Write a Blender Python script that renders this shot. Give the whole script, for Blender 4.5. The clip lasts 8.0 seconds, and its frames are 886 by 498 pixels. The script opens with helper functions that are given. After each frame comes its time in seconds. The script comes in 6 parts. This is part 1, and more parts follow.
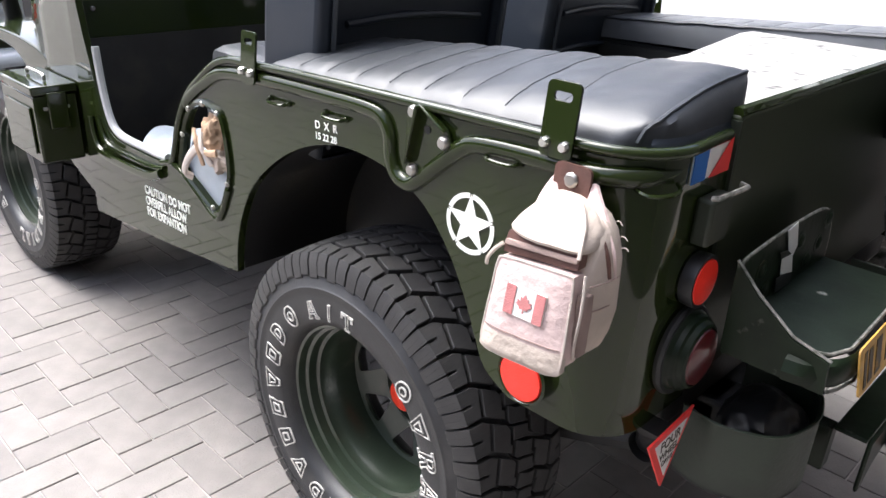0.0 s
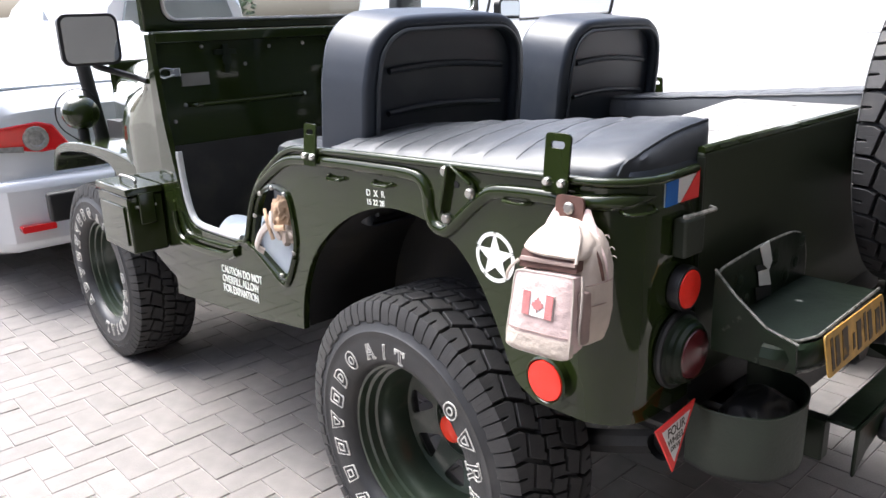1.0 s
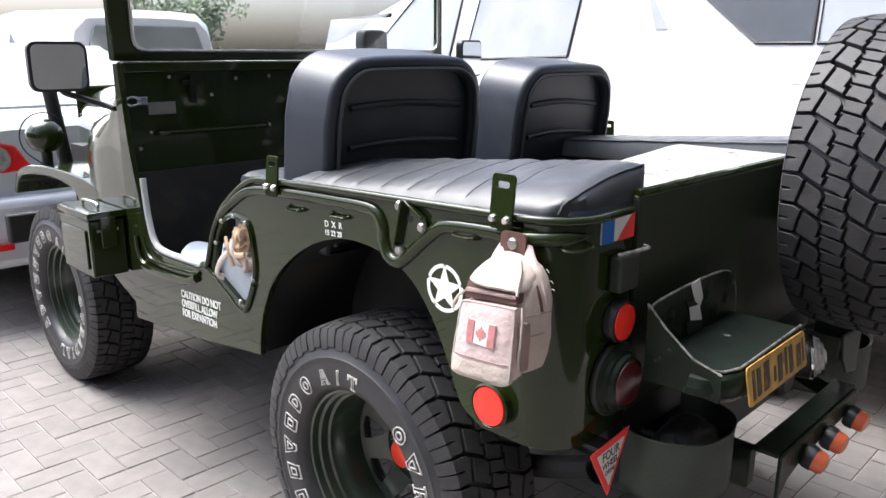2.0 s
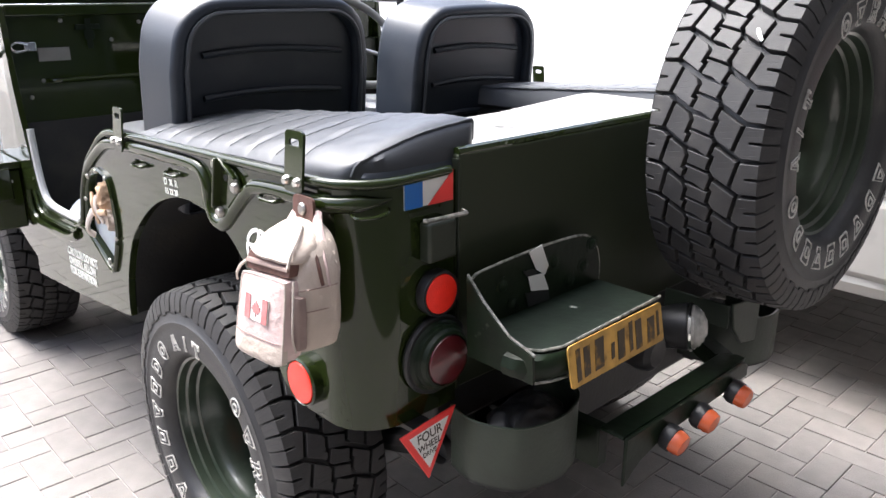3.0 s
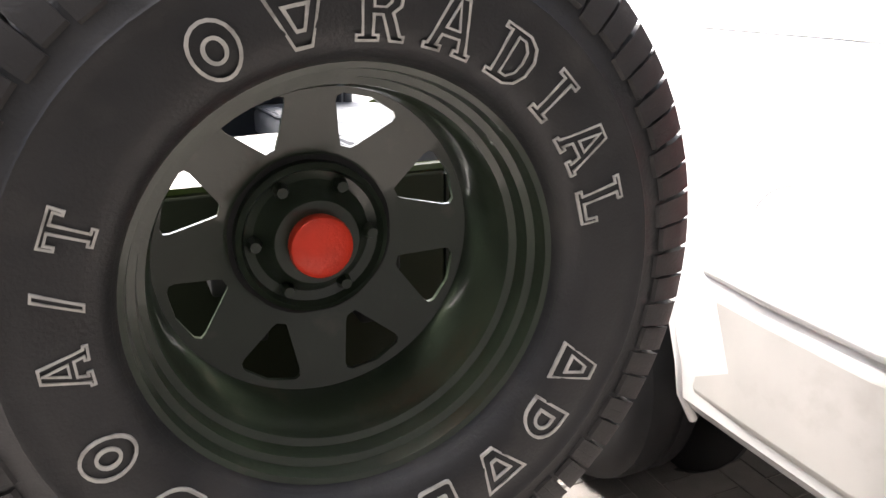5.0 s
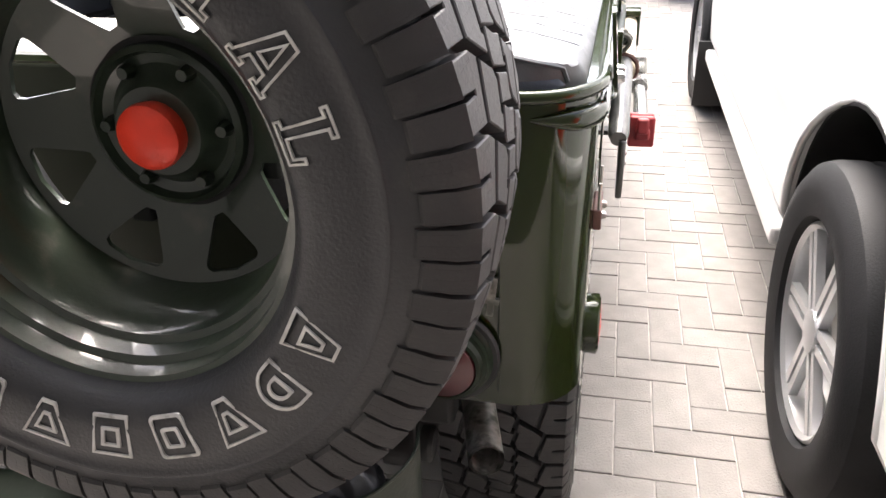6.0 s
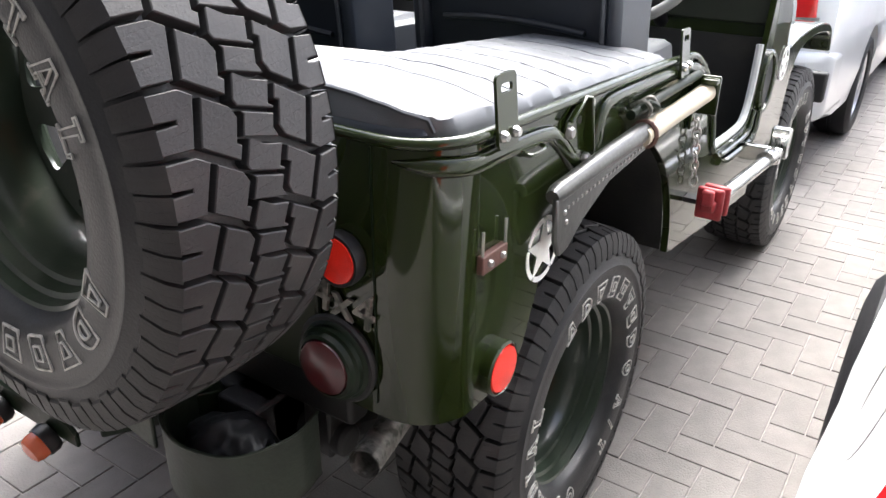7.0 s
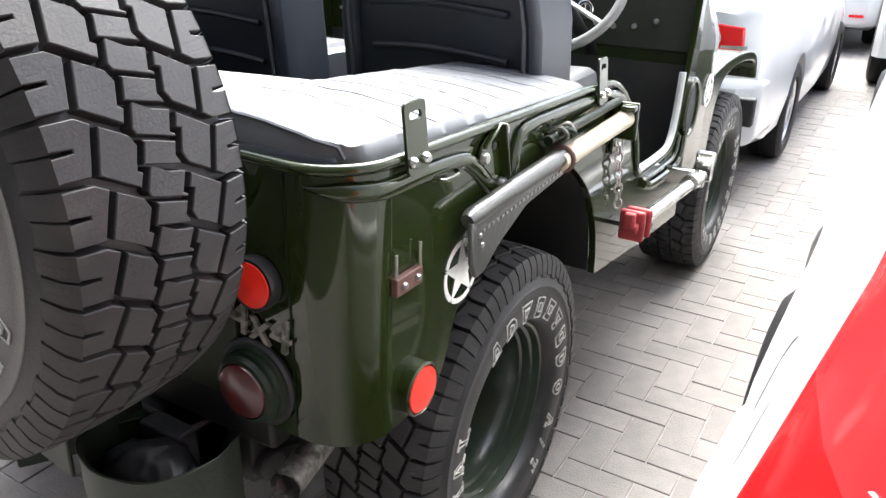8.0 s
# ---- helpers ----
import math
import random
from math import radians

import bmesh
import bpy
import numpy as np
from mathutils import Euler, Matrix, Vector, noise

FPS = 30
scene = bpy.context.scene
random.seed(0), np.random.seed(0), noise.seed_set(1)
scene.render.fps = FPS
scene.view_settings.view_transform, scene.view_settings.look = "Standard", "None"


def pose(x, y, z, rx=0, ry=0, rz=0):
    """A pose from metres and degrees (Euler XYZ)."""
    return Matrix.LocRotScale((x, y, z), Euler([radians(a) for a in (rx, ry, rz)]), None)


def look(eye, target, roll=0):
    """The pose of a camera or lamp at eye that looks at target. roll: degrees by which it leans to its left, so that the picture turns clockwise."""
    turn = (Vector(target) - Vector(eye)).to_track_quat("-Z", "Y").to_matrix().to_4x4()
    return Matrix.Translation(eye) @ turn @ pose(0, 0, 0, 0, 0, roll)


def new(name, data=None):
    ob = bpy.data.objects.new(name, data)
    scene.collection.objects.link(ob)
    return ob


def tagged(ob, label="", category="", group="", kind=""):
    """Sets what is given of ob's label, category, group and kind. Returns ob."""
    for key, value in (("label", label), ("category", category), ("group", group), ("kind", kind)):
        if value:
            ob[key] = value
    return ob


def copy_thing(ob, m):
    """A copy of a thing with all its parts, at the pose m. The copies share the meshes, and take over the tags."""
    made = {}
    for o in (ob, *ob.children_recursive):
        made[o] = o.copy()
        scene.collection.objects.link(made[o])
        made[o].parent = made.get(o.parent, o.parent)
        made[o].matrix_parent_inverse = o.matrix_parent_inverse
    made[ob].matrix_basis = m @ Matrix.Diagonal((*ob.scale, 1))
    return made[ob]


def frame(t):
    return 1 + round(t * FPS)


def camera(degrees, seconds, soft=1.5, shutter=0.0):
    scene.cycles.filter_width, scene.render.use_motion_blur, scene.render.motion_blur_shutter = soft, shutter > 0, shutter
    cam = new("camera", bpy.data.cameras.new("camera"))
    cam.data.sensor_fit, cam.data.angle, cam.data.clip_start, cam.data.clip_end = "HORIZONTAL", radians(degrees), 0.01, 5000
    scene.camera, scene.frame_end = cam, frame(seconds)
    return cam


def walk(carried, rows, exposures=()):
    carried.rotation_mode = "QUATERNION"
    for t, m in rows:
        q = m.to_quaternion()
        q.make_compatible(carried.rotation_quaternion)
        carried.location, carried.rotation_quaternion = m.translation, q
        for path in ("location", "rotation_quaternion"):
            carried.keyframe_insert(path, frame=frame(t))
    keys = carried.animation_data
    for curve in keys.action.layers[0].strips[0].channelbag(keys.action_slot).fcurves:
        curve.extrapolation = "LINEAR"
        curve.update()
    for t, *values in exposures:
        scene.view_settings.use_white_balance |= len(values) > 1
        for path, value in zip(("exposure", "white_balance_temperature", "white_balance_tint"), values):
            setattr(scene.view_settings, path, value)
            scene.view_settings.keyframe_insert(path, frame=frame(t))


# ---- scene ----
cam = camera(59.8, 8.0)
PATH = [
    (0, (-1.574, -0.447, 1.396), (-0.258, 0.813, 0.571), 2.7),
    (0.5, (-1.649, -0.601, 1.382), (-0.428, 0.825, 0.693), -0.0),
    (1, (-1.77, -0.681, 1.381), (-0.476, 0.732, 0.806), -1.9),
    (1.2, (-1.835, -0.706, 1.377), (-0.49, 0.668, 0.824), -0.8),
    (2.3, (-1.764, -0.812, 1.409), (-0.395, 0.562, 0.922), 0.6),
    (2.5, (-1.653, -0.872, 1.408), (-0.31, 0.514, 0.883), 1.3),
    (3, (-1.423, -0.936, 1.403), (-0.128, 0.45, 0.768), -0.1),
    (3.5, (-1.095, -0.916, 1.4), (0.269, 0.398, 0.757), 0.0),
    (4, (-0.701, -0.983, 1.384), (0.527, 0.452, 0.726), -1.4),
    (4.5, (-0.284, -1.006, 1.423), (0.666, 0.637, 0.792), -2.9),
    (4.7, (-0.136, -0.994, 1.4), (0.799, 0.663, 0.783), -1.1),
    (5.8, (0.64, -0.903, 1.386), (0.406, 0.863, 0.478), -2.6),
    (6, (0.752, -0.864, 1.369), (0.356, 0.865, 0.446), -1.7),
    (6.3, (0.921, -0.789, 1.342), (0.371, 0.891, 0.405), 1.1),
    (6.5, (1.02, -0.757, 1.361), (0.343, 0.907, 0.481), 1.9),
    (7, (1.253, -0.754, 1.41), (0.241, 0.747, 0.559), 0.6),
    (7.5, (1.353, -0.798, 1.422), (0.394, 0.769, 0.631), 0.9),
    (8, (1.319, -0.743, 1.422), (0.388, 0.839, 0.629), 1.4),
]
EXPOSURES = [(0.0, 1.88, 6000, 9), (1.0, 1.95, 6000, 9), (2.3, 1.72, 6000, 9), (2.5, 1.72, 6000, 9), (3.0, 2.2, 6050, 9), (3.5, 2.45, 6450, 10), (4.0, 2.68, 6500, 10), (4.7, 2.8, 6500, 10),
             (5.8, 2.8, 6500, 10), (6.5, 2.4, 6300, 9), (7.0, 2.45, 6100, 8), (7.5, 2.62, 6000, 6), (8.0, 2.68, 6100, 6)]
walk(cam, [(t, look(eye, target, roll)) for t, eye, target, roll in PATH], EXPOSURES)

# ---- world, sun, exposure ----
SUN_EL, SUN_AZ = 60.0, -17.0
world = bpy.data.worlds.new("sky")
scene.world = world
world.use_nodes = True
wn = world.node_tree.nodes
sky = wn.new("ShaderNodeTexSky")
sky.sky_type = "NISHITA"
sky.sun_disc = False
sky.sun_elevation = radians(SUN_EL)
sky.sun_rotation = radians(SUN_AZ)
sky.air_density, sky.dust_density, sky.ozone_density = 0.6, 6.0, 0.3
wn["Background"].inputs["Strength"].default_value = 0.15
world.node_tree.links.new(sky.outputs[0], wn["Background"].inputs["Color"])
sun_data = bpy.data.lights.new("sun", "SUN")
sun_data.energy, sun_data.angle, sun_data.color = 1.75, radians(50), (0.99, 0.985, 0.96)
sun = new("sun", sun_data)
sun.matrix_world = look((0, 0, 20), (math.sin(radians(SUN_AZ)) * -20 / math.tan(radians(SUN_EL)), math.cos(radians(SUN_AZ)) * -20 / math.tan(radians(SUN_EL)), 0))

# ---- materials ----


def material(name, color, rough=0.5, metal=0.0, coat=0.0, vary=0.15, scale=8.0, bump=0.0, bscale=120.0, spec=0.5, dirt=None, transmission=0.0, per_object=0.0, island=0.0, coat_ior=1.5):
    m = bpy.data.materials.new(name)
    m.use_nodes = True
    n, l = m.node_tree.nodes, m.node_tree.links
    b = n["Principled BSDF"]
    b.inputs["Roughness"].default_value = rough
    b.inputs["Metallic"].default_value = metal
    b.inputs["Coat Weight"].default_value = coat
    b.inputs["Coat Roughness"].default_value = 0.04
    b.inputs["Coat IOR"].default_value = coat_ior
    b.inputs["Specular IOR Level"].default_value = spec
    b.inputs["Transmission Weight"].default_value = transmission
    tc = n.new("ShaderNodeTexCoord")
    t1 = n.new("ShaderNodeTexNoise")
    t1.inputs["Scale"].default_value, t1.inputs["Detail"].default_value = scale, 6.0
    l.new(tc.outputs["Object"], t1.inputs["Vector"])
    hsv = n.new("ShaderNodeHueSaturation")
    hsv.inputs["Color"].default_value = (*color, 1)
    ramp = n.new("ShaderNodeMapRange")
    ramp.inputs["From Min"].default_value, ramp.inputs["From Max"].default_value = 0.3, 0.7
    ramp.inputs["To Min"].default_value, ramp.inputs["To Max"].default_value = 1 - vary, 1 + vary
    l.new(t1.outputs["Fac"], ramp.inputs["Value"])
    value = ramp.outputs[0]
    if per_object or island:
        info = n.new("ShaderNodeObjectInfo") if per_object else n.new("ShaderNodeNewGeometry")
        r2 = n.new("ShaderNodeMapRange")
        k = per_object or island
        r2.inputs["To Min"].default_value, r2.inputs["To Max"].default_value = 1 - k, 1 + k
        l.new(info.outputs["Random"] if per_object else info.outputs["Random Per Island"], r2.inputs["Value"])
        mul = n.new("ShaderNodeMath")
        mul.operation = "MULTIPLY"
        l.new(value, mul.inputs[0]), l.new(r2.outputs[0], mul.inputs[1])
        value = mul.outputs[0]
    l.new(value, hsv.inputs["Value"])
    col = hsv.outputs["Color"]
    if dirt:
        t2 = n.new("ShaderNodeTexNoise")
        t2.inputs["Scale"].default_value, t2.inputs["Detail"].default_value = dirt[1], 9.0
        l.new(tc.outputs["Object"], t2.inputs["Vector"])
        r3 = n.new("ShaderNodeMapRange")
        r3.inputs["From Min"].default_value, r3.inputs["From Max"].default_value = dirt[2], dirt[2] + 0.14
        l.new(t2.outputs["Fac"], r3.inputs["Value"])
        mix = n.new("ShaderNodeMixRGB")
        mix.inputs["Color2"].default_value = (*dirt[0], 1)
        sc = n.new("ShaderNodeMath")
        sc.operation = "MULTIPLY"
        sc.inputs[1].default_value = dirt[3]
        l.new(r3.outputs[0], sc.inputs[0]), l.new(sc.outputs[0], mix.inputs["Fac"]), l.new(col, mix.inputs["Color1"])
        col = mix.outputs[0]
        rr = n.new("ShaderNodeMapRange")
        rr.inputs["To Min"].default_value, rr.inputs["To Max"].default_value = rough, min(1.0, rough + 0.3 * dirt[3])
        l.new(r3.outputs[0], rr.inputs["Value"]), l.new(rr.outputs[0], b.inputs["Roughness"])
    l.new(col, b.inputs["Base Color"])
    if bump:
        t3 = n.new("ShaderNodeTexNoise")
        t3.inputs["Scale"].default_value, t3.inputs["Detail"].default_value = bscale, 4.0
        l.new(tc.outputs["Object"], t3.inputs["Vector"])
        bp = n.new("ShaderNodeBump")
        bp.inputs["Strength"].default_value, bp.inputs["Distance"].default_value = bump, 0.004
        l.new(t3.outputs["Fac"], bp.inputs["Height"]), l.new(bp.outputs[0], b.inputs["Normal"])
    return m


M = {
    "green": material("olive green gloss paint", (0.0138, 0.0212, 0.0046), 0.22, coat=0.95, coat_ior=1.40, spec=0.06, vary=0.12, scale=3, bump=0.05, bscale=6, dirt=((0.05, 0.05, 0.03), 5.0, 0.64, 0.12)),
    "green_gate": material("olive green satin paint", (0.0210, 0.0265, 0.0130), 0.50, spec=0.30, vary=0.12, scale=3, bump=0.05, bscale=6, dirt=((0.04, 0.04, 0.028), 5.0, 0.62, 0.15)),
    "green_dirty": material("dirty dull green paint", (0.013, 0.021, 0.012), 0.5, vary=0.3, scale=10, bump=0.2, dirt=((0.035, 0.036, 0.026), 14, 0.58, 0.5)),
    "asphalt": material("asphalt", (0.045, 0.044, 0.043), 0.9, vary=0.2, scale=4, bump=0.5, bscale=150),
    "green_in": material("olive green matt paint", (0.011, 0.015, 0.007), 0.55, vary=0.2, scale=6, bump=0.1, dirt=((0.06, 0.055, 0.04), 9, 0.6, 0.35)),
    "green_worn": material("worn green paint", (0.0062, 0.0118, 0.0052), 0.42, spec=0.2, vary=0.45, scale=12, bump=0.35, bscale=26, dirt=((0.16, 0.165, 0.14), 34, 0.67, 0.75)),
    "step_floor": material("scratched green paint", (0.0062, 0.0105, 0.0064), 0.5, spec=0.2, vary=0.35, scale=16, bump=0.3, bscale=40, dirt=((0.30, 0.31, 0.28), 30, 0.70, 0.85)),
    "black": material("black chassis paint", (0.010, 0.010, 0.010), 0.6, vary=0.3, scale=10, bump=0.2, dirt=((0.05, 0.045, 0.035), 8, 0.55, 0.5)),
    "vinyl_top": material("charcoal vinyl", (0.034, 0.037, 0.042), 0.40, spec=0.44, vary=0.12, scale=5, bump=0.10, bscale=420),
    # right cushion's copy of the vinyl, lightened for the sky's sheen on it
    "vinyl_sheen": material("black vinyl with sky sheen in its colour", (0.085, 0.090, 0.098), 0.46, spec=0.4, vary=0.14, scale=5, bump=0.10, bscale=420),
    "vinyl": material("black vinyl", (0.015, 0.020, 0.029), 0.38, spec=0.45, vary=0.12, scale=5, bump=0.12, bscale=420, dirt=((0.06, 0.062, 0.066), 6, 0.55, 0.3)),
    "palecloth": material("pale blue-grey cloth", (0.38, 0.42, 0.46), 0.9, vary=0.15, scale=8, bump=0.4, bscale=200),
    "rollblack": material("black oilcloth", (0.030, 0.031, 0.028), 0.34, spec=0.8, vary=0.2, scale=12, bump=0.2, bscale=80),
    "piping": material("grey vinyl piping", (0.045, 0.050, 0.058), 0.5, vary=0.1),
    "tread": material("dusty tread rubber", (0.032, 0.0312, 0.0313), 0.55, spec=0.34, vary=0.2, scale=14, bump=0.15, bscale=260, dirt=((0.085, 0.078, 0.07), 12, 0.56, 0.35)),
    "rubber": material("tyre rubber", (0.021, 0.0215, 0.023), 0.46, vary=0.2, scale=14, bump=0.2, bscale=260, dirt=((0.07, 0.065, 0.06), 10, 0.56, 0.40)),
    "letter": material("white tyre lettering", (0.50, 0.49, 0.46), 0.7, vary=0.2, scale=60, dirt=((0.12, 0.11, 0.1), 40, 0.55, 0.6)),
    "rim": material("dark green steel rim", (0.026, 0.037, 0.024), 0.30, coat=0.5, vary=0.2, scale=10, bump=0.1, dirt=((0.09, 0.08, 0.06), 20, 0.62, 0.5)),
    "red": material("red reflector plastic", (0.92, 0.026, 0.012), 0.25, coat=0.3, vary=0.08, scale=40, bump=0.4, bscale=400),
    "capred": material("bright red cap plastic", (0.92, 0.055, 0.022), 0.35, vary=0.08, scale=30, bump=0.2, bscale=200),
    "darkred": material("dark red lens", (0.062, 0.005, 0.007), 0.30, coat=0.2, vary=0.2, scale=30),
    "redpaint": material("faded red paint", (0.30, 0.030, 0.035), 0.5, vary=0.25, scale=30, bump=0.2),
    "orange": material("orange lens", (0.48, 0.085, 0.025), 0.25, coat=0.4, vary=0.1),
    "chrome": material("bright steel", (0.62, 0.62, 0.6), 0.18, metal=1.0, vary=0.1, scale=20),
    "steel": material("dull steel", (0.38, 0.37, 0.35), 0.4, metal=1.0, vary=0.2, scale=30),
    "steelworn": material("scuffed bare metal edge", (0.22, 0.21, 0.19), 0.5, metal=0.5, vary=0.4, scale=60, dirt=((0.03, 0.04, 0.025), 50, 0.5, 0.7)),
    "white": material("white stencil paint", (0.84, 0.84, 0.80), 0.5, vary=0.08, scale=60, dirt=((0.1, 0.11, 0.07), 90, 0.72, 0.5)),
    "board": material("chipped white board", (0.31, 0.305, 0.29), 0.45, vary=0.2, scale=10, bump=0.3, bscale=60, dirt=((0.03, 0.034, 0.028), 22, 0.555, 0.9)),
    "blue": material("blue sticker", (0.008, 0.11, 0.40), 0.4, vary=0.06),
    "stickwhite": material("white sticker", (0.7, 0.7, 0.68), 0.4, vary=0.05),
    "stickred": material("red sticker", (0.75, 0.04, 0.035), 0.4, vary=0.05),
    "yellow": material("aged yellow plate", (0.40, 0.225, 0.040), 0.5, vary=0.4, scale=18, bump=0.2, dirt=((0.09, 0.05, 0.02), 25, 0.55, 0.7)),
    "ink": material("dark lettering", (0.035, 0.025, 0.015), 0.6, vary=0.2),
    "plate_ink": material("worn dark plate paint", (0.045, 0.030, 0.016), 0.6, vary=0.2, dirt=((0.30, 0.17, 0.035), 45, 0.56, 0.7)),
    "canvas": material("beige canvas", (0.46, 0.39, 0.335), 0.9, vary=0.14, scale=9, bump=0.75, bscale=75, dirt=((0.36, 0.27, 0.18), 9, 0.58, 0.6)),
    "canvas_dark": material("brownish pink canvas", (0.24, 0.175, 0.155), 0.9, vary=0.15, scale=20, bump=0.3, bscale=700),
    "binding": material("pale canvas binding", (0.46, 0.40, 0.355), 0.9, vary=0.1, scale=30, bump=0.3, bscale=700),
    "canvas_pink": material("faded pink canvas", (0.50, 0.385, 0.365), 0.9, vary=0.14, scale=12, bump=0.75, bscale=75),
    "patchred": material("faded red patch", (0.44, 0.17, 0.165), 0.85, vary=0.15, scale=60, bump=0.4, bscale=500),
    "leather": material("brown leather tab", (0.09, 0.04, 0.03), 0.6, vary=0.2, scale=40, bump=0.3),
    "cloth": material("tan cloth", (0.42, 0.29, 0.19), 0.95, vary=0.35, scale=25, bump=0.6, bscale=200),
    "wood": material("pale ash wood", (0.46, 0.40, 0.30), 0.5, vary=0.12, scale=20, coat=0.2),
    "glass": material("clear glass", (0.9, 0.93, 0.92), 0.02, vary=0.0, transmission=1.0),
    "darkglass": material("tinted car glass", (0.05, 0.055, 0.06), 0.04, vary=0.1, coat=0.6),
    # next two glasses are pale: the sky's reflection is in their base colour
    "greyglass": material("car glass paled by painted sky reflection", (0.33, 0.35, 0.365), 0.05, vary=0.2, scale=2.5, coat=0.6),
    "paleglass": material("rear glass with sky reflection in its colour", (0.45, 0.48, 0.50), 0.06, vary=0.1, coat=1.0),
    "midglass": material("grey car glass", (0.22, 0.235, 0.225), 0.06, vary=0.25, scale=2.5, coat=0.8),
    "mirror": material("mirror glass", (0.85, 0.87, 0.87), 0.03, metal=1.0, vary=0.0),
    "sealgrey": material("pale grey edge strip", (0.42, 0.43, 0.42), 0.4, vary=0.12, scale=20, spec=0.5),
    "greyrim": material("worn grey rim plastic", (0.16, 0.16, 0.15), 0.4, vary=0.2),
    "plastic": material("black plastic", (0.011, 0.011, 0.012), 0.45, vary=0.15, bump=0.1),
    "carwhite": material("white car paint", (0.68, 0.68, 0.67), 0.25, coat=0.4, vary=0.03, scale=2),
    # lower bumper: shade between the cars put into the grey, plus cream dirt
    "bumperwhite": material("dirty white bumper with shade in its colour", (0.42, 0.41, 0.39), 0.45, coat=0.1, vary=0.08, scale=5, bump=0.1, bscale=30, dirt=((0.30, 0.28, 0.25), 7, 0.62, 0.5)),
    "carsilver": material("silver car paint", (0.62, 0.64, 0.655), 0.3, metal=0.12, coat=0.8, vary=0.04, scale=3),
    "cardark": material("dark grey car paint", (0.06, 0.06, 0.065), 0.25, coat=0.8, vary=0.04, scale=3),
    "alloy": material("alloy wheel", (0.62, 0.62, 0.63), 0.3, metal=0.8, vary=0.1),
    "lampred": material("red tail lamp lens", (0.72, 0.015, 0.018), 0.12, coat=0.8, vary=0.1, scale=15),
    "lamptop": material("red lamp lens with painted sky reflection", (0.72, 0.040, 0.046), 0.14, coat=0.8, vary=0.12, scale=9),
    "lamppink": material("dim pink lamp section", (0.50, 0.11, 0.11), 0.2, coat=0.5, vary=0.2, scale=60),
    "cartyre": material("black road tyre", (0.012, 0.012, 0.013), 0.6, spec=0.2, vary=0.15, scale=14, bump=0.2, bscale=260),
    "lampclear": material("clear lamp lens", (0.30, 0.29, 0.27), 0.12, coat=0.6, vary=0.25, scale=60),
    "paver": material("grey concrete paver", (0.192, 0.178, 0.167), 0.85, vary=0.10, scale=14, bump=0.5, bscale=160, per_object=0.09, dirt=((0.22, 0.20, 0.18), 2.2, 0.55, 0.4)),
    "paver_far": material("grey concrete pavers", (0.192, 0.178, 0.167), 0.85, vary=0.10, scale=14, bump=0.5, bscale=160, island=0.09, dirt=((0.22, 0.20, 0.18), 2.2, 0.55, 0.4)),
    "sand": material("joint sand", (0.31, 0.29, 0.265), 0.95, vary=0.2, scale=30, bump=0.5),
    "leaf": material("tree foliage", (0.11, 0.15, 0.07), 0.6, vary=0.3, scale=3, island=0.3),
    "grass": material("lawn grass", (0.10, 0.14, 0.05), 0.9, vary=0.3, scale=3, bump=0.6, bscale=30),
    "bark": material("bark", (0.12, 0.09, 0.06), 0.9, vary=0.3, scale=8, bump=0.5),
    "plaster": material("dark plaster of the shade walls", (0.035, 0.034, 0.033), 0.8, vary=0.15, scale=1.5, bump=0.3),
    "dial": material("gauge face", (0.03, 0.03, 0.03), 0.3, vary=0.1),
    "greenlens": material("green pilot lamp", (0.02, 0.30, 0.14), 0.25, coat=0.5, vary=0.1),
}

# fine cuts across the tread blocks, as relief round the wheel's axis
tn, tl = M["tread"].node_tree.nodes, M["tread"].node_tree.links
t_co, t_sep, t_ang = tn.new("ShaderNodeTexCoord"), tn.new("ShaderNodeSeparateXYZ"), tn.new("ShaderNodeMath")
t_ang.operation = "ARCTAN2"
tl.new(t_co.outputs["Object"], t_sep.inputs[0])
tl.new(t_sep.outputs["Y"], t_ang.inputs[0]), tl.new(t_sep.outputs["X"], t_ang.inputs[1])
t_mul, t_zig, t_sum, t_sin, t_pow = [tn.new("ShaderNodeMath") for _ in range(5)]
t_mul.operation, t_zig.operation, t_sum.operation, t_sin.operation, t_pow.operation = "MULTIPLY", "MULTIPLY", "ADD", "SINE", "GREATER_THAN"
t_mul.inputs[1].default_value, t_zig.inputs[1].default_value, t_pow.inputs[1].default_value = 216.0, 90.0, 0.90
tl.new(t_ang.outputs[0], t_mul.inputs[0]), tl.new(t_sep.outputs["Z"], t_zig.inputs[0])
tl.new(t_mul.outputs[0], t_sum.inputs[0]), tl.new(t_zig.outputs[0], t_sum.inputs[1])
tl.new(t_sum.outputs[0], t_sin.inputs[0]), tl.new(t_sin.outputs[0], t_pow.inputs[0])
t_bump = tn.new("ShaderNodeBump")
t_bump.invert = True
t_bump.inputs["Strength"].default_value, t_bump.inputs["Distance"].default_value = 0.9, 0.004
tl.new(t_pow.outputs[0], t_bump.inputs["Height"])
t_old = tn["Principled BSDF"].inputs["Normal"].links[0].from_socket
tl.new(t_old, t_bump.inputs["Normal"]), tl.new(t_bump.outputs[0], tn["Principled BSDF"].inputs["Normal"])

# ---- mesh helpers ----


def thing(name, label, category, group="", kind="", at=(0, 0, 0)):
    ob = new(name)
    ob.location = at
    return tagged(ob, label, category, group, kind)


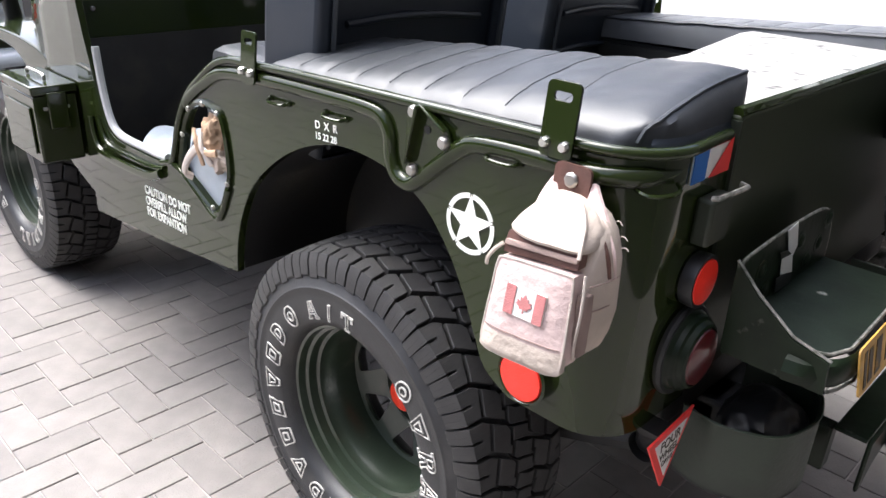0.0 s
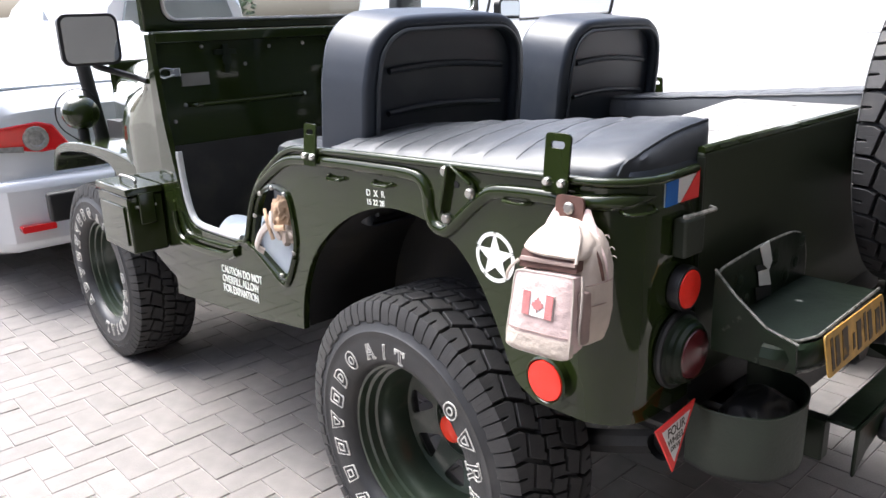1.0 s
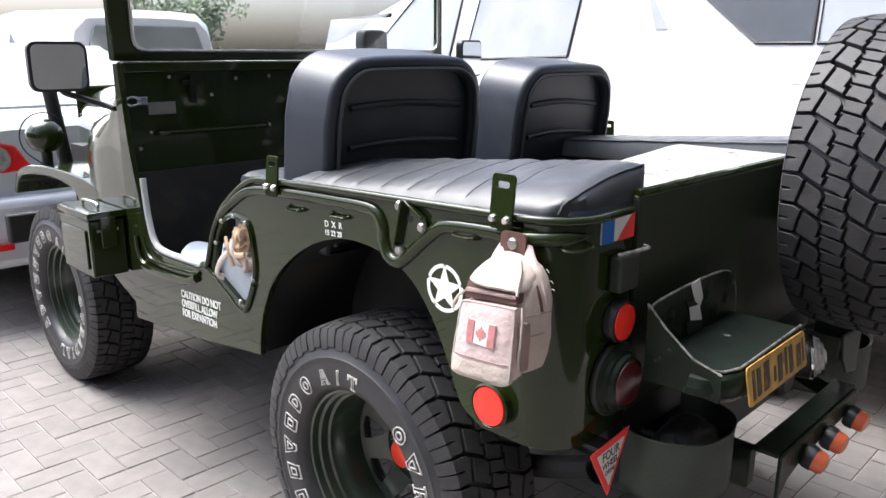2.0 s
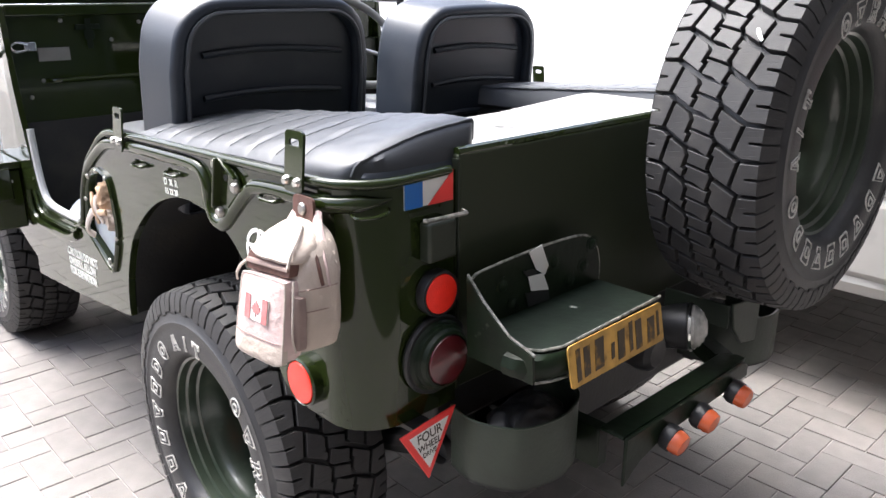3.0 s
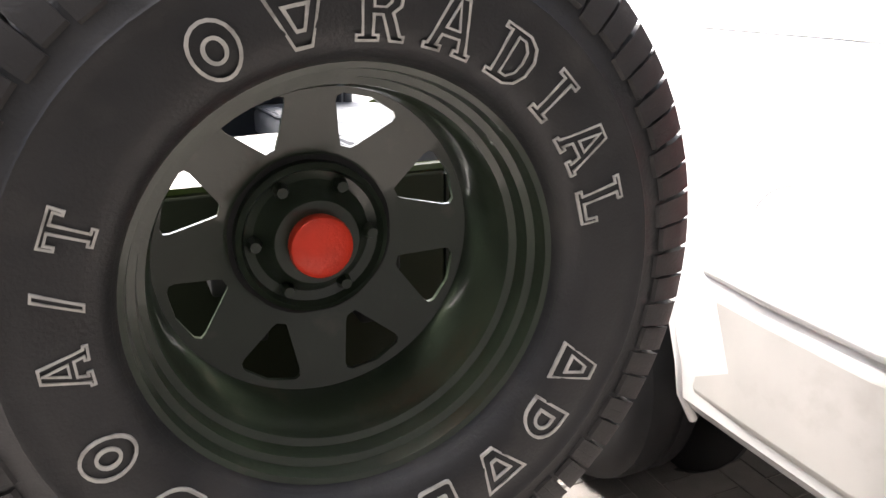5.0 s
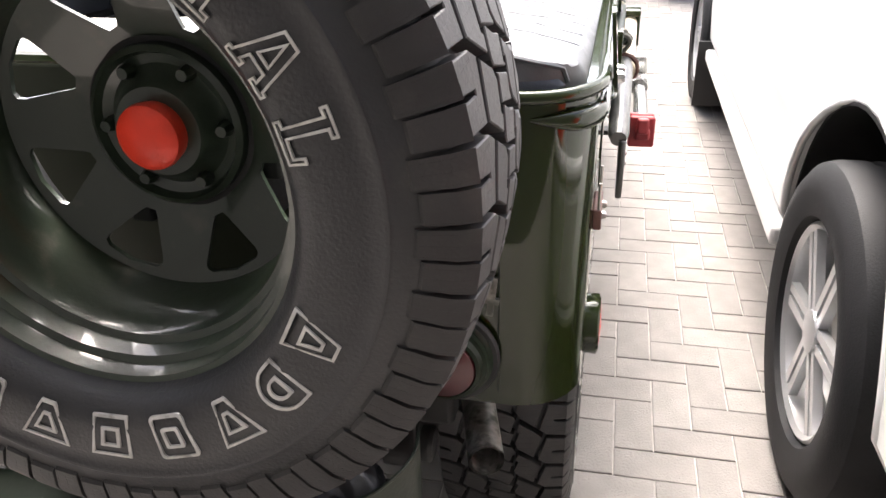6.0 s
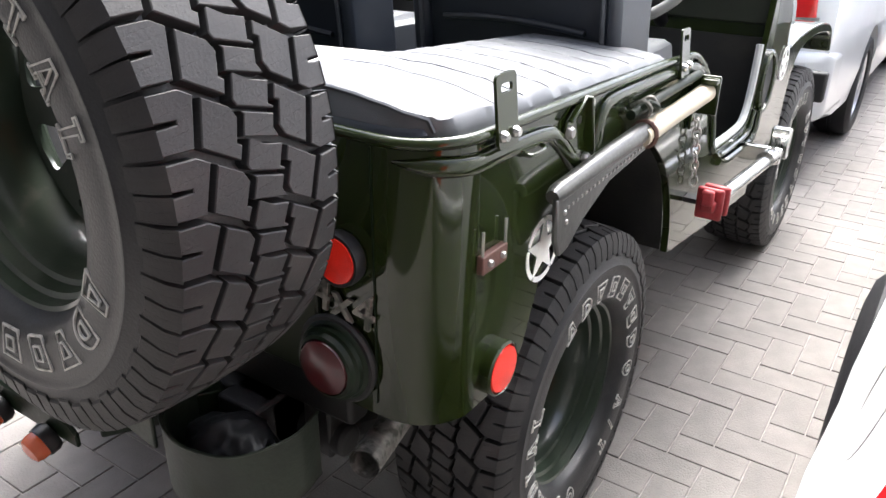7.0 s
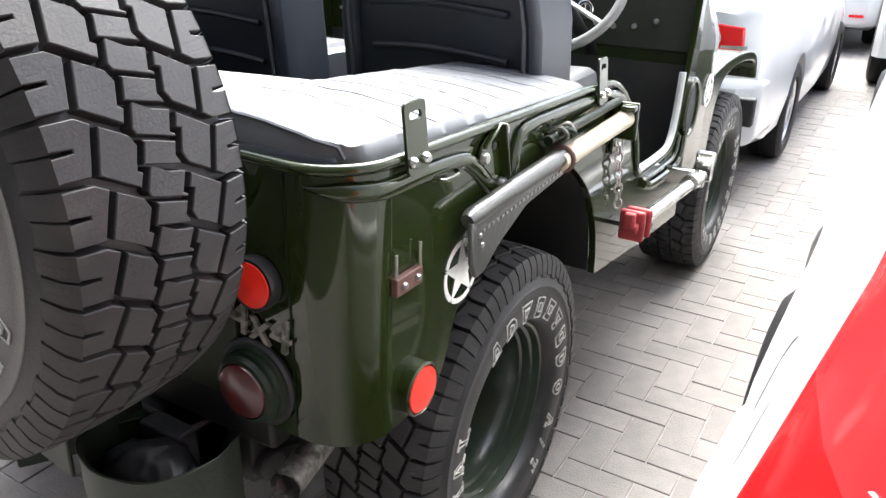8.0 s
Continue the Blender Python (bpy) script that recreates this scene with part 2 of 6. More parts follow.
def part(name, bm, mat, parent=None, label="", smooth=True, bevel=0.0, segments=2):
    me = bpy.data.meshes.new(name)
    bmesh.ops.recalc_face_normals(bm, faces=bm.faces)
    for f in bm.faces:
        f.smooth = smooth
    bm.to_mesh(me)
    bm.free()
    me.materials.append(M[mat])
    ob = new(name, me)
    if smooth:
        me.set_sharp_from_angle(angle=radians(38))
    if bevel:
        mod = ob.modifiers.new("bevel", "BEVEL")
        mod.width, mod.segments, mod.limit_method, mod.angle_limit = bevel, segments, "ANGLE", radians(40)
        mod.harden_normals = False
    if parent:
        ob.parent = parent
        ob.matrix_parent_inverse = Matrix.Identity(4)
        if parent.type == "EMPTY":
            ob.matrix_parent_inverse = Matrix.Translation(parent.location).inverted()
    if label:
        ob["label"] = label
    return ob


def box(x0, x1, y0, y1, z0, z1):
    bm = bmesh.new()
    v = [bm.verts.new((x, y, z)) for x in (x0, x1) for y in (y0, y1) for z in (z0, z1)]
    for f in ((0, 1, 3, 2), (4, 6, 7, 5), (0, 4, 5, 1), (2, 3, 7, 6), (0, 2, 6, 4), (1, 5, 7, 3)):
        bm.faces.new([v[i] for i in f])
    return bm


def merge(*bms):
    out = bms[0]
    for b in bms[1:]:
        m = bpy.data.meshes.new("tmp")
        b.to_mesh(m)
        out.from_mesh(m)
        b.free()
        bpy.data.meshes.remove(m)
    return out


def move(bm, m):
    bmesh.ops.transform(bm, matrix=m, verts=bm.verts)
    return bm


def lathe(profile, n=48, close=False):
    """Revolves (r, z) points round the z axis."""
    bm = bmesh.new()
    rings = []
    for r, z in profile:
        if r < 1e-5:
            rings.append([bm.verts.new((0, 0, z))])
        else:
            rings.append([bm.verts.new((r * math.cos(2 * math.pi * i / n), r * math.sin(2 * math.pi * i / n), z)) for i in range(n)])
    pairs = list(zip(rings, rings[1:])) + ([(rings[-1], rings[0])] if close else [])
    for a, b in pairs:
        for i in range(n):
            j = (i + 1) % n
            q = [a[i % len(a)], a[j % len(a)], b[j % len(b)], b[i % len(b)]]
            q = [v for k, v in enumerate(q) if v not in q[:k]]
            if len(q) > 2:
                bm.faces.new(q)
    return bm


def tube(points, r, n=10, cap=True, flat=None):
    """A round bar along points; r may be one radius or one for each point. flat=(axis, factor) squashes the section along a world axis."""
    pts = [Vector(p) for p in points]
    rs = r if isinstance(r, (list, tuple)) else [r] * len(pts)
    bm = bmesh.new()
    rings, up = [], Vector((0.0123, 0.0345, 1)).normalized()
    for i, p in enumerate(pts):
        d = (pts[min(i + 1, len(pts) - 1)] - pts[max(i - 1, 0)]).normalized()
        if abs(d.dot(up)) > 0.95:
            up = Vector((1, 0.03, 0.02)).normalized()
        a = d.cross(up).normalized()
        b = a.cross(d).normalized()
        up = b
        ring = []
        for k in range(n):
            o = a * math.cos(2 * math.pi * k / n) * rs[i] + b * math.sin(2 * math.pi * k / n) * rs[i]
            if flat:
                o[flat[0]] *= flat[1]
            ring.append(bm.verts.new(p + o))
        rings.append(ring)
    for a, b in zip(rings, rings[1:]):
        for k in range(n):
            bm.faces.new((a[k], a[(k + 1) % n], b[(k + 1) % n], b[k]))
    if cap:
        bm.faces.new(rings[0]), bm.faces.new(rings[-1])
    return bm


def curve(points, n=6):
    """Catmull-Rom points through the given ones."""
    p = [Vector(q) for q in points]
    p = [p[0] * 2 - p[1]] + p + [p[-1] * 2 - p[-2]]
    out = []
    for i in range(1, len(p) - 2):
        a, b, c, d = p[i - 1:i + 3]
        for k in range(n):
            t = k / n
            out.append(0.5 * (2 * b + (c - a) * t + (2 * a - 5 * b + 4 * c - d) * t * t + (3 * b - a - 3 * c + d) * t ** 3))
    return out + [p[-2]]


def plate(outline, holes=(), thick=0.01, m=None):
    """A flat plate in the x, y plane from an outline and holes, thick along +z, then moved by m."""
    bm = bmesh.new()
    edges = []
    for loop in (outline, *holes):
        vs = [bm.verts.new((p[0], p[1], 0)) for p in loop]
        edges += [bm.edges.new((vs[i], vs[(i + 1) % len(vs)])) for i in range(len(vs))]
    bmesh.ops.triangle_fill(bm, use_beauty=True, use_dissolve=False, edges=edges)
    if thick:
        r = bmesh.ops.extrude_face_region(bm, geom=list(bm.faces))
        bmesh.ops.translate(bm, vec=(0, 0, thick), verts=[v for v in r["geom"] if isinstance(v, bmesh.types.BMVert)])
    return move(bm, m) if m else bm


def frame_of(o, u, v):
    """Matrix that takes x to u, y to v, z to u x v, with its origin at o."""
    u, v = Vector(u).normalized(), Vector(v).normalized()
    w = u.cross(v)
    return Matrix(((u.x, v.x, w.x, o[0]), (u.y, v.y, w.y, o[1]), (u.z, v.z, w.z, o[2]), (0, 0, 0, 1)))


def ring_pts(cx, cy, r, n=24, ry=None, a0=0.0, a1=360.0):
    full = abs(a1 - a0) >= 360
    m = n if full else n - 1
    return [(cx + r * math.cos(radians(a0 + (a1 - a0) * i / m)), cy + (ry or r) * math.sin(radians(a0 + (a1 - a0) * i / m))) for i in range(n)]


def round_rect(x0, x1, y0, y1, r, n=5):
    out = []
    for cx, cy, a in ((x1 - r, y1 - r, 0), (x0 + r, y1 - r, 90), (x0 + r, y0 + r, 180), (x1 - r, y0 + r, 270)):
        out += [(cx + r * math.cos(radians(a + 90 * i / n)), cy + r * math.sin(radians(a + 90 * i / n))) for i in range(n + 1)]
    return out


def words(name, text, size, m, mat, parent, label="", depth=0.001, sx=1.0, align="CENTER"):
    c = bpy.data.curves.new(name, "FONT")
    c.body, c.size, c.extrude, c.align_x, c.align_y = text, size, depth, align, "CENTER"
    c.space_line, c.offset = 0.85, size * 0.008
    ob = bpy.data.objects.new(name, c)
    scene.collection.objects.link(ob)
    bpy.context.view_layer.update()
    me = bpy.data.meshes.new_from_object(ob.evaluated_get(bpy.context.evaluated_depsgraph_get()))
    bpy.data.objects.remove(ob)
    me.transform(m @ Matrix.Diagonal((sx, 1, 1, 1)))
    bm = bmesh.new()
    bm.from_mesh(me)
    bpy.data.meshes.remove(me)
    return part(name, bm, mat, parent, label, smooth=False)


def bolt(p, axis, r=0.009, h=0.008):
    b = lathe([(0, h), (r * 0.7, h), (r, h * 0.5), (r, 0)], 8)
    q = Vector((0, 0, 1)).rotation_difference(Vector(axis)).to_matrix().to_4x4()
    return move(b, Matrix.Translation(p) @ q)


def soft_box(x0, x1, y0, y1, z0, z1, r, seed, amp=0.006, taper=0.0):
    bm = bmesh.new()
    bmesh.ops.create_cube(bm, size=1.0)
    bmesh.ops.subdivide_edges(bm, edges=bm.edges, cuts=9, use_grid_fill=True)
    for v in bm.verts:
        p = v.co * 2
        q = Vector([math.copysign(abs(c) ** 1.0, c) for c in p])
        n4 = (abs(q.x) ** 5 + abs(q.y) ** 5 + abs(q.z) ** 5) ** 0.2
        mx = max(abs(q.x), abs(q.y), abs(q.z))
        q = q * (mx / n4) ** r
        t = 1 - taper * max(0, q.z)
        v.co = Vector(((x0 + x1) / 2 + q.x * (x1 - x0) / 2 * t, (y0 + y1) / 2 + q.y * (y1 - y0) / 2 * t, (z0 + z1) / 2 + q.z * (z1 - z0) / 2))
        v.co += Vector(noise.noise_vector(v.co * 14 + Vector((seed, 0, 0)))) * amp
    return bm


# ---- ground ----
ground = tagged(part("ground", box(-150, 150, -150, 150, -0.3, -0.012), "sand"), "sandy bed under the concrete pavers", "ground", kind="structure")
# unseen wall, added to keep sky light off the jeep's rear
wall = tagged(part("shade_wall_south", box(-14, 14, -2.1, -1.8, -0.02, 8.0), "plaster"), "unseen plain wall added behind the parking row to block light", "wall", kind="structure")

# two more unseen walls, added to darken what paint and cushions reflect
tagged(part("shade_wall_west", box(-9.3, -9.0, -1.8, 33.8, -0.02, 3.4), "plaster"), "unseen plain wall added beside the parking row to darken reflections", "wall", kind="structure")
tagged(part("shade_wall_east", box(7.0, 7.3, -1.8, 7.5, -0.02, 5.5), "plaster"), "unseen plain wall added beyond the white car to darken reflections", "wall", kind="structure")

# ---- the jeep ----
jeep = thing("jeep", "olive green open-top vintage four-wheel-drive jeep parked on pavers", "jeep")
SIDE, RAIL = 0.74, 1.112
ARCH = curve([(0.19, 0.664, 0), (0.245, 0.695, 0), (0.275, 0.755, 0), (0.302, 0.811, 0), (0.342, 0.876, 0), (0.40, 0.935, 0), (0.47, 0.968, 0), (0.55, 0.983, 0), (0.64, 0.980, 0), (0.745, 0.948, 0), (0.84, 0.893, 0), (0.925, 0.818, 0), (0.978, 0.730, 0), (1.004, 0.65, 0), (1.012, 0.583, 0)], 4)
DOOR = curve([(1.778, 1.36, 0), (1.752, 1.12, 0), (1.715, 0.96, 0), (1.685, 0.85, 0), (1.655, 0.790, 0), (1.60, 0.764, 0), (1.477, 0.762, 0), (1.33, 0.766, 0), (1.278, 0.786, 0), (1.253, 0.832, 0), (1.220, 0.903, 0), (1.166, 0.974, 0), (1.105, 1.020, 0), (1.036, 1.062, 0), (0.975, 1.080, 0), (0.90, 1.084, 0)], 4)
OUTLINE = [(0.095, 0.666)] + [tuple(p[:2]) for p in ARCH] + [(1.40, 0.532), (1.81, 0.492), (1.81, 1.36)] + [tuple(p[:2]) for p in DOOR] + [(0.095, RAIL)]
HOLE = [tuple(p[:2]) for p in curve([(1.085, 0.709, 0), (1.165, 0.747, 0), (1.230, 0.782, 0), (1.224, 0.82, 0), (1.205, 0.875, 0), (1.183, 0.917, 0), (1.146, 0.953, 0), (1.10, 0.967, 0), (1.052, 0.961, 0), (1.027, 0.943, 0), (1.014, 0.889, 0), (1.010, 0.829, 0), (1.026, 0.785, 0), (1.060, 0.722, 0), (1.083, 0.710, 0)], 4)][:-1]


def rail_z(y):
    return RAIL - 0.031 * max(0.0, y - 0.095)


def on_side(s, y, z, out=0.0):
    return (s * (SIDE + out), y, z)


for s in (-1, 1):
    side_m = frame_of((s * SIDE, 0, 0), (0, 1, 0), (0, 0, 1))
    holes = [HOLE] if s < 0 else []
    side = part("side_panel", plate(OUTLINE, holes, -0.018 if s > 0 else 0.018, side_m), "green", jeep, bevel=0.0012)
    # rounded rear corner
    arc = [(s * (SIDE - 0.095 + 0.095 * math.sin(radians(a))), 0.095 - 0.095 * math.cos(radians(a))) for a in range(0, 91, 9)]
    arc = [(s * 0.518, 0.0)] + arc
    inner = [(s * 0.518, 0.018)] + [(s * (SIDE - 0.095 + 0.077 * math.sin(radians(a))), 0.095 - 0.077 * math.cos(radians(a))) for a in range(0, 91, 9)]
    corner = plate(arc + inner[::-1], (), RAIL - 0.666)
    part("corner_panel", move(corner, Matrix.Translation((0, 0, 0.666))), "green", jeep)
    # rolled rail along the top edge
    rail = [(s * 0.53, 0.004, RAIL), (s * 0.60, 0.0, RAIL)] + [(s * (SIDE - 0.095 + 0.098 * math.sin(radians(a))), 0.095 - 0.098 * math.cos(radians(a)), RAIL) for a in range(0, 91, 10)]
    rail += [(s * (SIDE + 0.003), y, rail_z(y)) for y in (0.2, 0.3, 0.45, 0.6, 0.75)] + [(s * (SIDE + 0.003), p[0], p[1]) for p in DOOR[::-1]][:30]
    part("top_rail", tube(rail, 0.0088, 10), "green", jeep)
    # pressed ridge under the rail, dipping round the bow bracket
    ridge = curve([on_side(s, y, z) for y, z in ((1.19, 0.936), (1.162, 0.968), (1.087, 1.014), (1.013, 1.046), (0.909, 1.058), (0.791, 1.064), (0.66, 1.068), (0.545, 1.070), (0.503, 1.062), (0.485, 1.035), (0.482, 1.003), (0.469, 0.974), (0.443, 0.964), (0.418, 0.973), (0.363, 1.020), (0.322, 1.052), (0.286, 1.067), (0.19, 1.074), (0.10, 1.075))], 5)
    ridge += [Vector((s * (SIDE - 0.095 + 0.096 * math.sin(radians(a))), 0.095 - 0.096 * math.cos(radians(a)), 1.075 + 0.009 * (90 - a) / 70)) for a in range(80, 5, -10)]
    rr = [0.005, 0.012] + [0.0150] * (len(ridge) - 6) + [0.014, 0.010, 0.006, 0.002]
    part("pressed_ridge", tube(ridge, rr, 16, flat=(0, 0.85)), "green", jeep)
    # door sill step and light seal along the opening
    sill = curve([on_side(s, 1.742, 0.80, 0.008), on_side(s, 1.735, 0.748, 0.008), on_side(s, 1.705, 0.712, 0.008), on_side(s, 1.625, 0.702, 0.008), on_side(s, 1.42, 0.712, 0.008), on_side(s, 1.345, 0.735, 0.006)], 6)
    part("sill_bead", tube(sill, 0.013, 8, flat=(0, 0.7)), "green", jeep)
    part("sill_lip", tube(curve([on_side(s, 1.70, 0.80, 0.002), on_side(s, 1.665, 0.748, 0.004), on_side(s, 1.60, 0.735, 0.004), on_side(s, 1.40, 0.742, 0.004), on_side(s, 1.33, 0.752, 0.002)], 6), 0.007, 8), "green", jeep)
    seal = curve([(s * (SIDE - 0.012), y, z) for y, z in ((1.690, 0.998), (1.684, 0.93), (1.672, 0.86), (1.648, 0.802), (1.60, 0.775), (1.477, 0.772), (1.33, 0.777))], 5)
    part("door_seal", tube(seal, 0.011, 8), "sealgrey", jeep, "pale grey edge strip round the door opening")
    # wheel house: dark liner round the tyre
    lin = [tuple(p[:2]) for p in ARCH]
    part("wheel_arch_liner", plate([(p[0], p[1] + 0.004) for p in lin] + [(p[0], p[1] + 0.016) for p in lin[::-1]], (), -0.33 if s > 0 else 0.33, frame_of((s * (SIDE - 0.02), 0, 0), (0, 1, 0), (0, 0, 1))), "black", jeep)
    part("wheel_house_wall", box(min(s * 0.42, s * 0.40), max(s * 0.42, s * 0.40), 0.03, 1.02, 0.60, 1.04), "black", jeep)
    part("wheel_house_top", box(min(s * 0.41, s * 0.72), max(s * 0.41, s * 0.72), 0.10, 0.90, 1.035, 1.05), "black", jeep)
    # bow bracket
    fold = frame_of(on_side(s, 0, 0, 0.003), (0, 1, 0), (0, 0, 1))
    bracket = part("bow_bracket", plate([(0.436, 1.104), (0.404, 1.108), (0.345, 1.076), (0.334, 1.046), (0.352, 1.03), (0.402, 0.978), (0.432, 0.976), (0.440, 1.02)], (), 0.006 * s, fold), "green", jeep, bevel=0.003)
    part("folded_flange", plate([(0.404, 1.107), (0.398, 1.104), (0.424, 1.004), (0.430, 1.006)], (), 0.022 * s, fold), "green", bracket, bevel=0.002)
    part("upper_flange", plate([(0.403, 1.107), (0.346, 1.076), (0.348, 1.071), (0.400, 1.100)], (), 0.014 * s, fold), "green", bracket, bevel=0.002)
    part("bracket_hole", move(lathe([(0.0, 0.0102), (0.007, 0.0102), (0.007, 0.004)], 12), frame_of(on_side(s, 0.388, 1.068, 0.0), (0, s, 0), (0, 0, 1))), "black", bracket)
    for y, z in ((0.417, 1.091), (0.349, 1.056), (0.418, 0.995)):
        part("bracket_bolt", bolt(on_side(s, y, z, 0.009), (s, 0, 0), 0.0115, 0.010), "steel", bracket)
    # upright stake brackets on the rail
    for y, w, z0, zb in ((0.136, 0.027, 1.088, 1.107), (0.888, 0.025, 1.048, 1.072)):
        slot = round_rect(-w * 0.55, w * 0.55, 0.076, 0.088, 0.005)
        stake = part("stake_bracket", plate(round_rect(-w, w, 0.0, 0.102, 0.009), [slot], 0.005, frame_of(on_side(s, y, z0, 0.016), (0, s, 0), (-0.10 * s, 0, 1))), "green", jeep, bevel=0.0015)
        for dy in (-0.016, 0.016):
            part("bracket_bolt", bolt(on_side(s, y + dy, zb, 0.018), (s, 0, 0), 0.0085, 0.010), "chrome", stake)
    # small tie-down loops
    for y, z in ((0.236, 1.058), (0.630, 1.037), (0.805, 1.029)):
        part("tie_loop", tube(curve([on_side(s, y - 0.03, z, 0.0), on_side(s, y - 0.024, z - 0.003, 0.014), on_side(s, y, z - 0.004, 0.017), on_side(s, y + 0.024, z - 0.003, 0.014), on_side(s, y + 0.03, z, 0.0)], 4), 0.0036, 8), "green", jeep)
        for dy in (-0.03, 0.03):
            part("loop_rivet", bolt(on_side(s, y + dy, z, 0.001), (s, 0, 0), 0.0065, 0.005), "green", jeep)
    # reflector on the quarter panel
    rx = on_side(s, 0.155, 0.729 if s < 0 else 0.716, 0.0)
    q = frame_of(rx, (0, 1, 0), (0, 0, 1)) if s > 0 else frame_of(rx, (0, -1, 0), (0, 0, 1))
    cup = part("side_reflector", move(lathe([(0.046, 0), (0.047, 0.018), (0.043, 0.021), (0.040, 0.017), (0, 0.017)], 32), q), "green", jeep)
    part("reflector_lens", move(lathe([(0.0405, 0.0165), (0.039, 0.021), (0.0, 0.024)], 32), q), "red", cup, "bright red reflector disc")
    # frame rail and rocker below
    part("frame_rail", box(min(s * 0.30, s * 0.40), max(s * 0.30, s * 0.40), -0.05, 3.2, 0.48, 0.60), "black", jeep, bevel=0.006)
    part("spring", tube(curve([(s * 0.47, 0.05, 0.52), (s * 0.47, 0.3, 0.43), (s * 0.47, 0.61, 0.40), (s * 0.47, 0.95, 0.43), (s * 0.47, 1.15, 0.52)], 5), 0.028, 8), "black", jeep)

# tie loop round the rear left corner, flag sticker, floor, gate
part("tie_loop", tube(curve([(-0.722, 0.030, 1.066), (-0.728, 0.006, 1.064), (-0.706, -0.012, 1.065), (-0.684, -0.014, 1.067), (-0.668, 0.0, 1.070)], 4), 0.0030, 6), "green", jeep)
part("floor_pan", box(-0.72, 0.72, 1.02, 1.80, 0.600, 0.620), "green_in", jeep)
part("bed_floor", box(-0.40, 0.40, 0.02, 1.02, 0.705, 0.72), "green_in", jeep)
part("tailgate", box(-0.514, 0.514, -0.004, 0.022, 0.69, 1.138), "green_gate", jeep, bevel=0.006)
part("tailgate_lip", tube([(-0.512, 0.006, 1.139), (0.512, 0.006, 1.139)], 0.010, 8), "green", jeep)
part("rear_seam", box(-0.5185, -0.5145, -0.006, 0.01, 0.69, 1.13), "green_in", jeep)
part("rear_seam", box(0.5145, 0.5185, -0.006, 0.01, 0.69, 1.13), "green_in", jeep)
part("panel_joint", box(0.6265, 0.6285, -0.0025, 0.003, 0.69, 1.10), "green_worn", jeep)
rb = random.Random(12)
edge = [(-0.445 + 0.9 * k / 30, 0.026 + rb.uniform(0, 0.004) + 0.010 * max(0.0, noise.noise((k * 0.37, 3, 0)))) for k in range(31)]
board = part("bed_board", plate(edge + [(0.455, 0.40), (0.34, 0.405), (-0.06, 0.33), (-0.40, 0.32), (-0.445, 0.30)], (), 0.020, Matrix.Translation((0, 0, 1.108))), "board", jeep, "chipped white board over the bed", bevel=0.003)
part("rear_sill", box(-0.56, 0.56, 0.012, 0.06, 0.60, 0.69), "black", jeep, bevel=0.01)
part("rear_crossmember", box(-0.40, 0.40, -0.02, 0.10, 0.47, 0.60), "black", jeep, bevel=0.01)
for s in (-1, 1):
    part("spring_shackle", merge(box(min(s * 0.44, s * 0.50), max(s * 0.44, s * 0.50), 0.02, 0.08, 0.50, 0.68), move(lathe([(0.03, -0.05), (0.03, 0.05), (0, 0.05)], 14), frame_of((s * 0.47, 0.05, 0.53), (0, 1, 0), (0, 0, 1)))), "black", jeep, bevel=0.006)

# flag sticker: blue, white and a red triangle
def rear_flat(pts, y):
    return plate(pts, (), 0.001, frame_of((0, y, 0), (1, 0, 0), (0, 0, 1)))


sticker = part("flag_sticker", rear_flat([(-0.637, 1.061), (-0.528, 1.061), (-0.528, 1.114), (-0.637, 1.114)], -0.0005), "stickwhite", jeep, "blue, white and red rectangular sticker", smooth=False)
part("blue_field", rear_flat([(-0.637, 1.061), (-0.598, 1.061), (-0.598, 1.114), (-0.637, 1.114)], -0.003), "blue", sticker, smooth=False)
part("red_triangle", rear_flat([(-0.586, 1.061), (-0.528, 1.061), (-0.528, 1.114)], -0.003), "stickred", sticker, smooth=False)


# ---- wheels ----
TYRE_R = 0.385


def tyre_mesh():
    half = [(0.212, 0.092), (0.220, 0.112), (0.231, 0.124), (0.248, 0.130), (0.285, 0.131), (0.315, 0.129), (0.338, 0.124), (0.356, 0.112), (0.362, 0.098), (0.3655, 0.06), (0.3655, 0.0)]
    half[5:6] = [(0.300, 0.1305), (0.303, 0.1325), (0.307, 0.1325), (0.310, 0.1295)]
    return lathe(half + [(r, -z) for r, z in half[-2::-1]], 72, close=True)


def inset(poly, gaps):
    """Moves each side of a polygon inwards by its own gap; side i runs from corner i to the next."""
    area = sum(p[0] * q[1] - q[0] * p[1] for p, q in zip(poly, poly[1:] + poly[:1]))
    sg, out = (1 if area > 0 else -1), []
    for i, b in enumerate(poly):
        a, c = Vector(poly[i - 1]), Vector(poly[(i + 1) % len(poly)])
        b = Vector(b)
        e, f = (b - a).normalized(), (c - b).normalized()
        n1, n2 = Vector((-e.y, e.x)) * sg, Vector((-f.y, f.x)) * sg
        d1, d2 = gaps[i - 1], gaps[i]
        det = n1.x * n2.y - n1.y * n2.x
        if abs(det) < 0.25:
            out.append(tuple(b + (n1 + n2) * ((d1 + d2) / 4)))
        else:
            out.append((b.x + (d1 * n2.y - d2 * n1.y) / det, b.y + (n1.x * d2 - n2.x * d1) / det))
    return out


